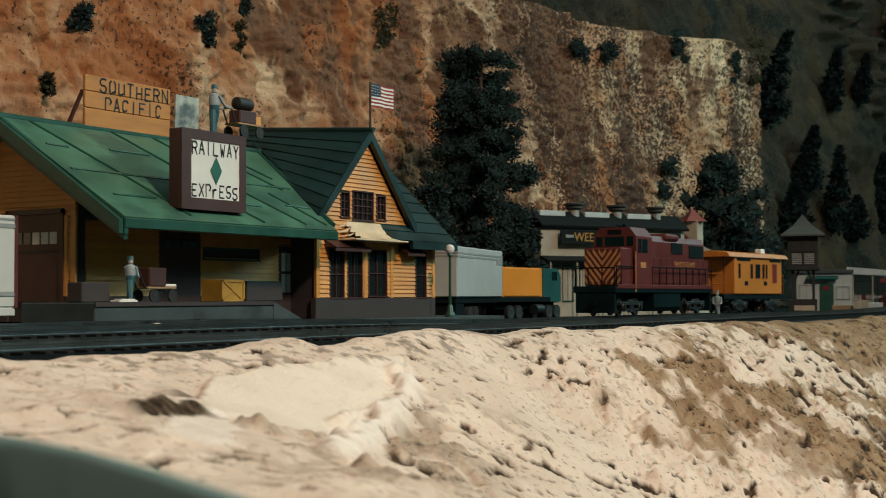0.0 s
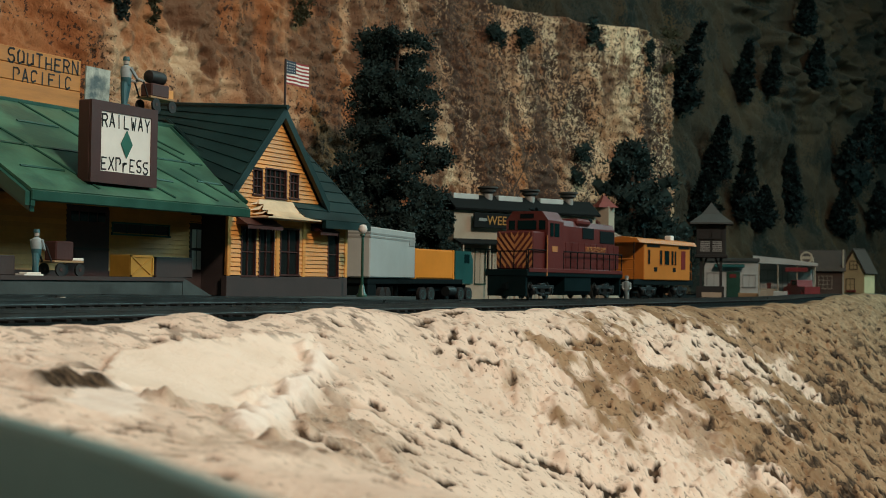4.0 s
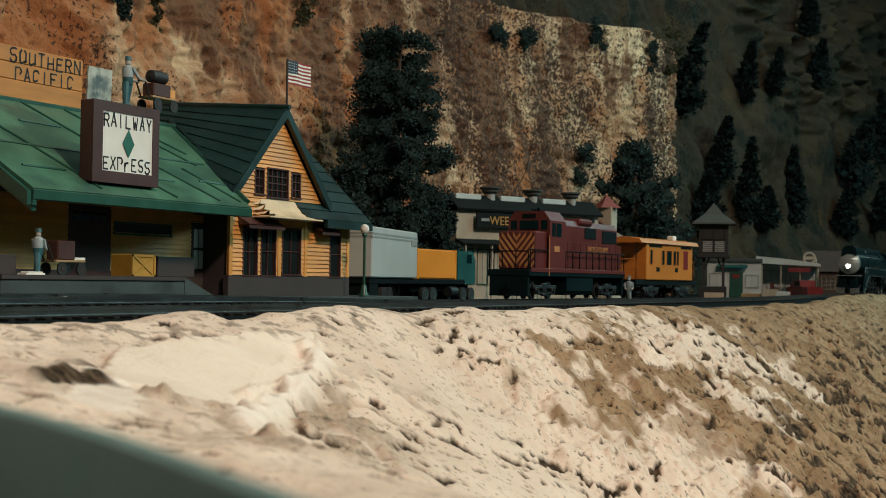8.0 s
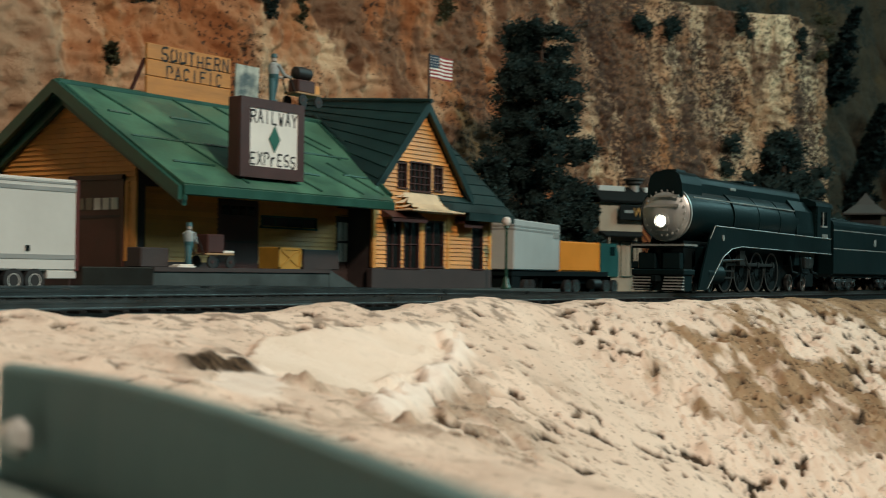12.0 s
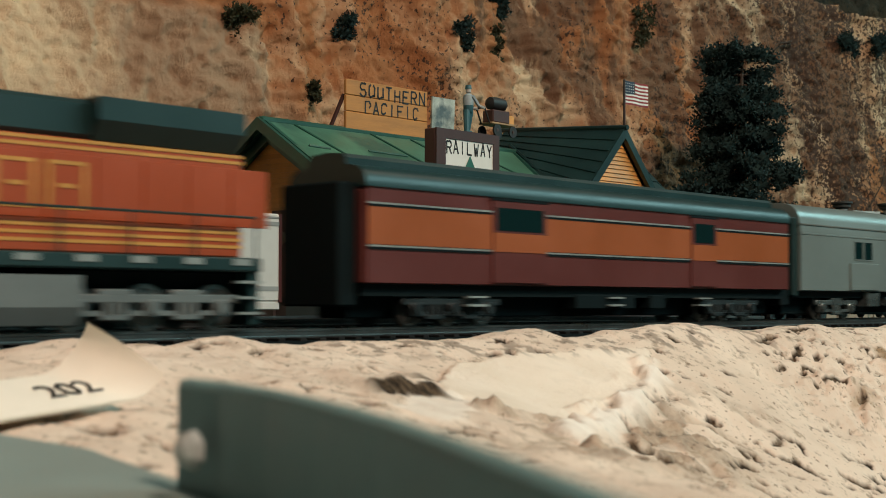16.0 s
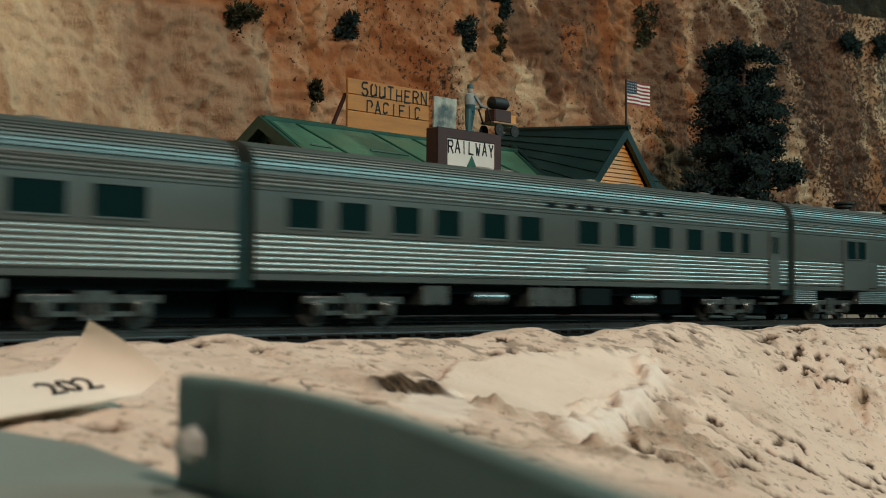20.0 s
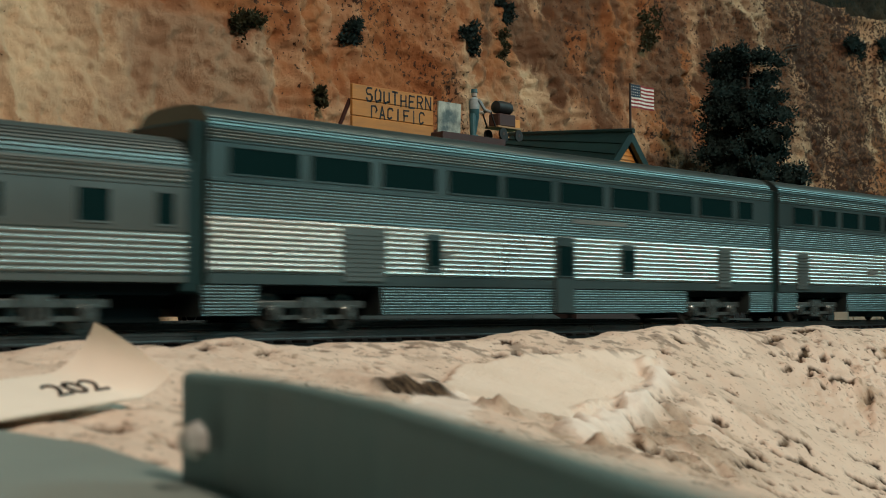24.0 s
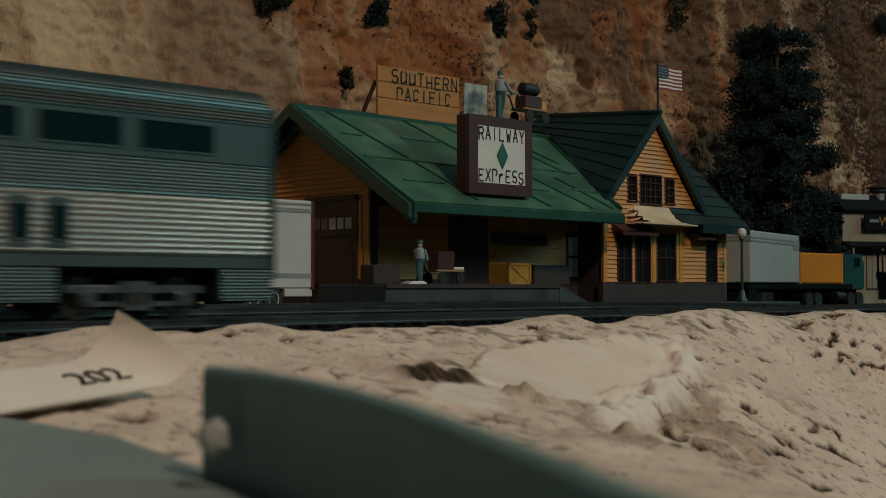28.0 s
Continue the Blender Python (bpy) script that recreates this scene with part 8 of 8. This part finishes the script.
def edging():
    line = [(71.2, 94.5), (69.6, 86.5), (66.4, 76.5), (61.4, 65), (55.8, 53.5), (50, 43.5), (44.6, 34.5), (38, 23.5), (28, 7), (16, -16)]
    t = thing("edging_strip", "grey-green painted edging strip on the ledge", "edging")
    g = Geo()
    out = []
    for i, (x, y) in enumerate(line):
        p, q = line[max(0, i - 1)], line[min(len(line) - 1, i + 1)]
        d = Vector((q[0] - p[0], q[1] - p[1], 0)).normalized()
        nn = Vector((-d.y, d.x, 0))
        out.append((Vector((x, y, 0)), nn))
    prof = [(-1.1, -6), (-1.1, 3.7), (-0.9, 4.2), (-0.4, 4.4), (0.2, 4.4), (0.5, 3.9), (0.5, -6)]
    v = [(p + nn * o) + Vector((0, 0, z)) for p, nn in out for o, z in prof]
    k = len(prof)
    f = [(i * k + j, i * k + (j + 1) % k, (i + 1) * k + (j + 1) % k, (i + 1) * k + j) for i in range(len(line) - 1) for j in range(k)]
    f += [tuple(range(k)), tuple(range((len(line) - 1) * k, len(line) * k))[::-1]]
    g.add(v, f)
    part("strip", g, M_rail_grey, t)
    # small pale tin nub near the strip's far end
    part("pale_nub", Geo().lathe([(0.1, -1.3), (0.9, -1.0), (1.5, -0.3), (1.7, 0.4)], (66.6, 88.2, -1.0), 7, 0), M_tin, t, "pale rounded nub")


def ledge():
    poly = [(72, 94.5), (82, 128), (84, 160), (70, 172), (-160, 178), (-160, -60), (6, -60), (16, -16), (28, 7), (38, 23.5), (44.6, 34.5), (50, 43.5), (55.8, 53.5), (61.4, 65), (66.4, 76.5)]
    solid("ledge", Geo().prism(poly, 2, -110, -5.2), M_ledge, "pale grey-green painted ledge along the layout edge", "ledge", kind="structure")


paper_tag()
edging()
ledge()

# ---------------------------------------------------------------- motion
HEAD = ((0, 4060), (8, 1815), (9, 1540), (10, 1254), (11, 966), (12, 642), (12.5, 481), (13, 332), (13.5, 186), (14, 40), (16, -548.5), (17, -841.0), (18, -1135.5), (19, -1430.5), (20, -1723.7), (28, -4067.5))


def head_at(t):
    """Place of the engine's headlight along the main track, in millimetres."""
    for (ta, a), (tb, b) in zip(HEAD, HEAD[1:]):
        if t <= tb:
            return a + (b - a) * (t - ta) / (tb - ta)
    return HEAD[-1][1]


def motions():
    for ob, off in CARS:
        ob.scale[2] = 1.03 if "bilevel" in ob.name or "steam" in ob.name or "tender" in ob.name else 1.06
        rows = []
        for i in range(57):
            t = i * 0.5
            x = head_at(t) + off
            y = float(main_y(x))
            turn = math.degrees(math.atan2(float(main_y(x + 60) - main_y(x - 60)), 120))
            rows.append((t, pose(x * MM, y * MM, 0.0033, 0, 0, turn)))
        walk(ob, rows)
    # driving wheels roll, and the side rods go round with their crank pins
    for ob, x, r, crank in DRIVERS:
        rows = []
        for i in range(841):
            t = i / 30
            a = head_at(t) / 11.4
            if crank:
                rows.append((t, pose((x + crank * math.sin(a)) * MM, 0, (r + crank * math.cos(a)) * MM)))
            else:
                rows.append((t, pose(x * MM, 0, r * MM, 0, math.degrees(a), 0)))
        walk(ob, rows)


motions()
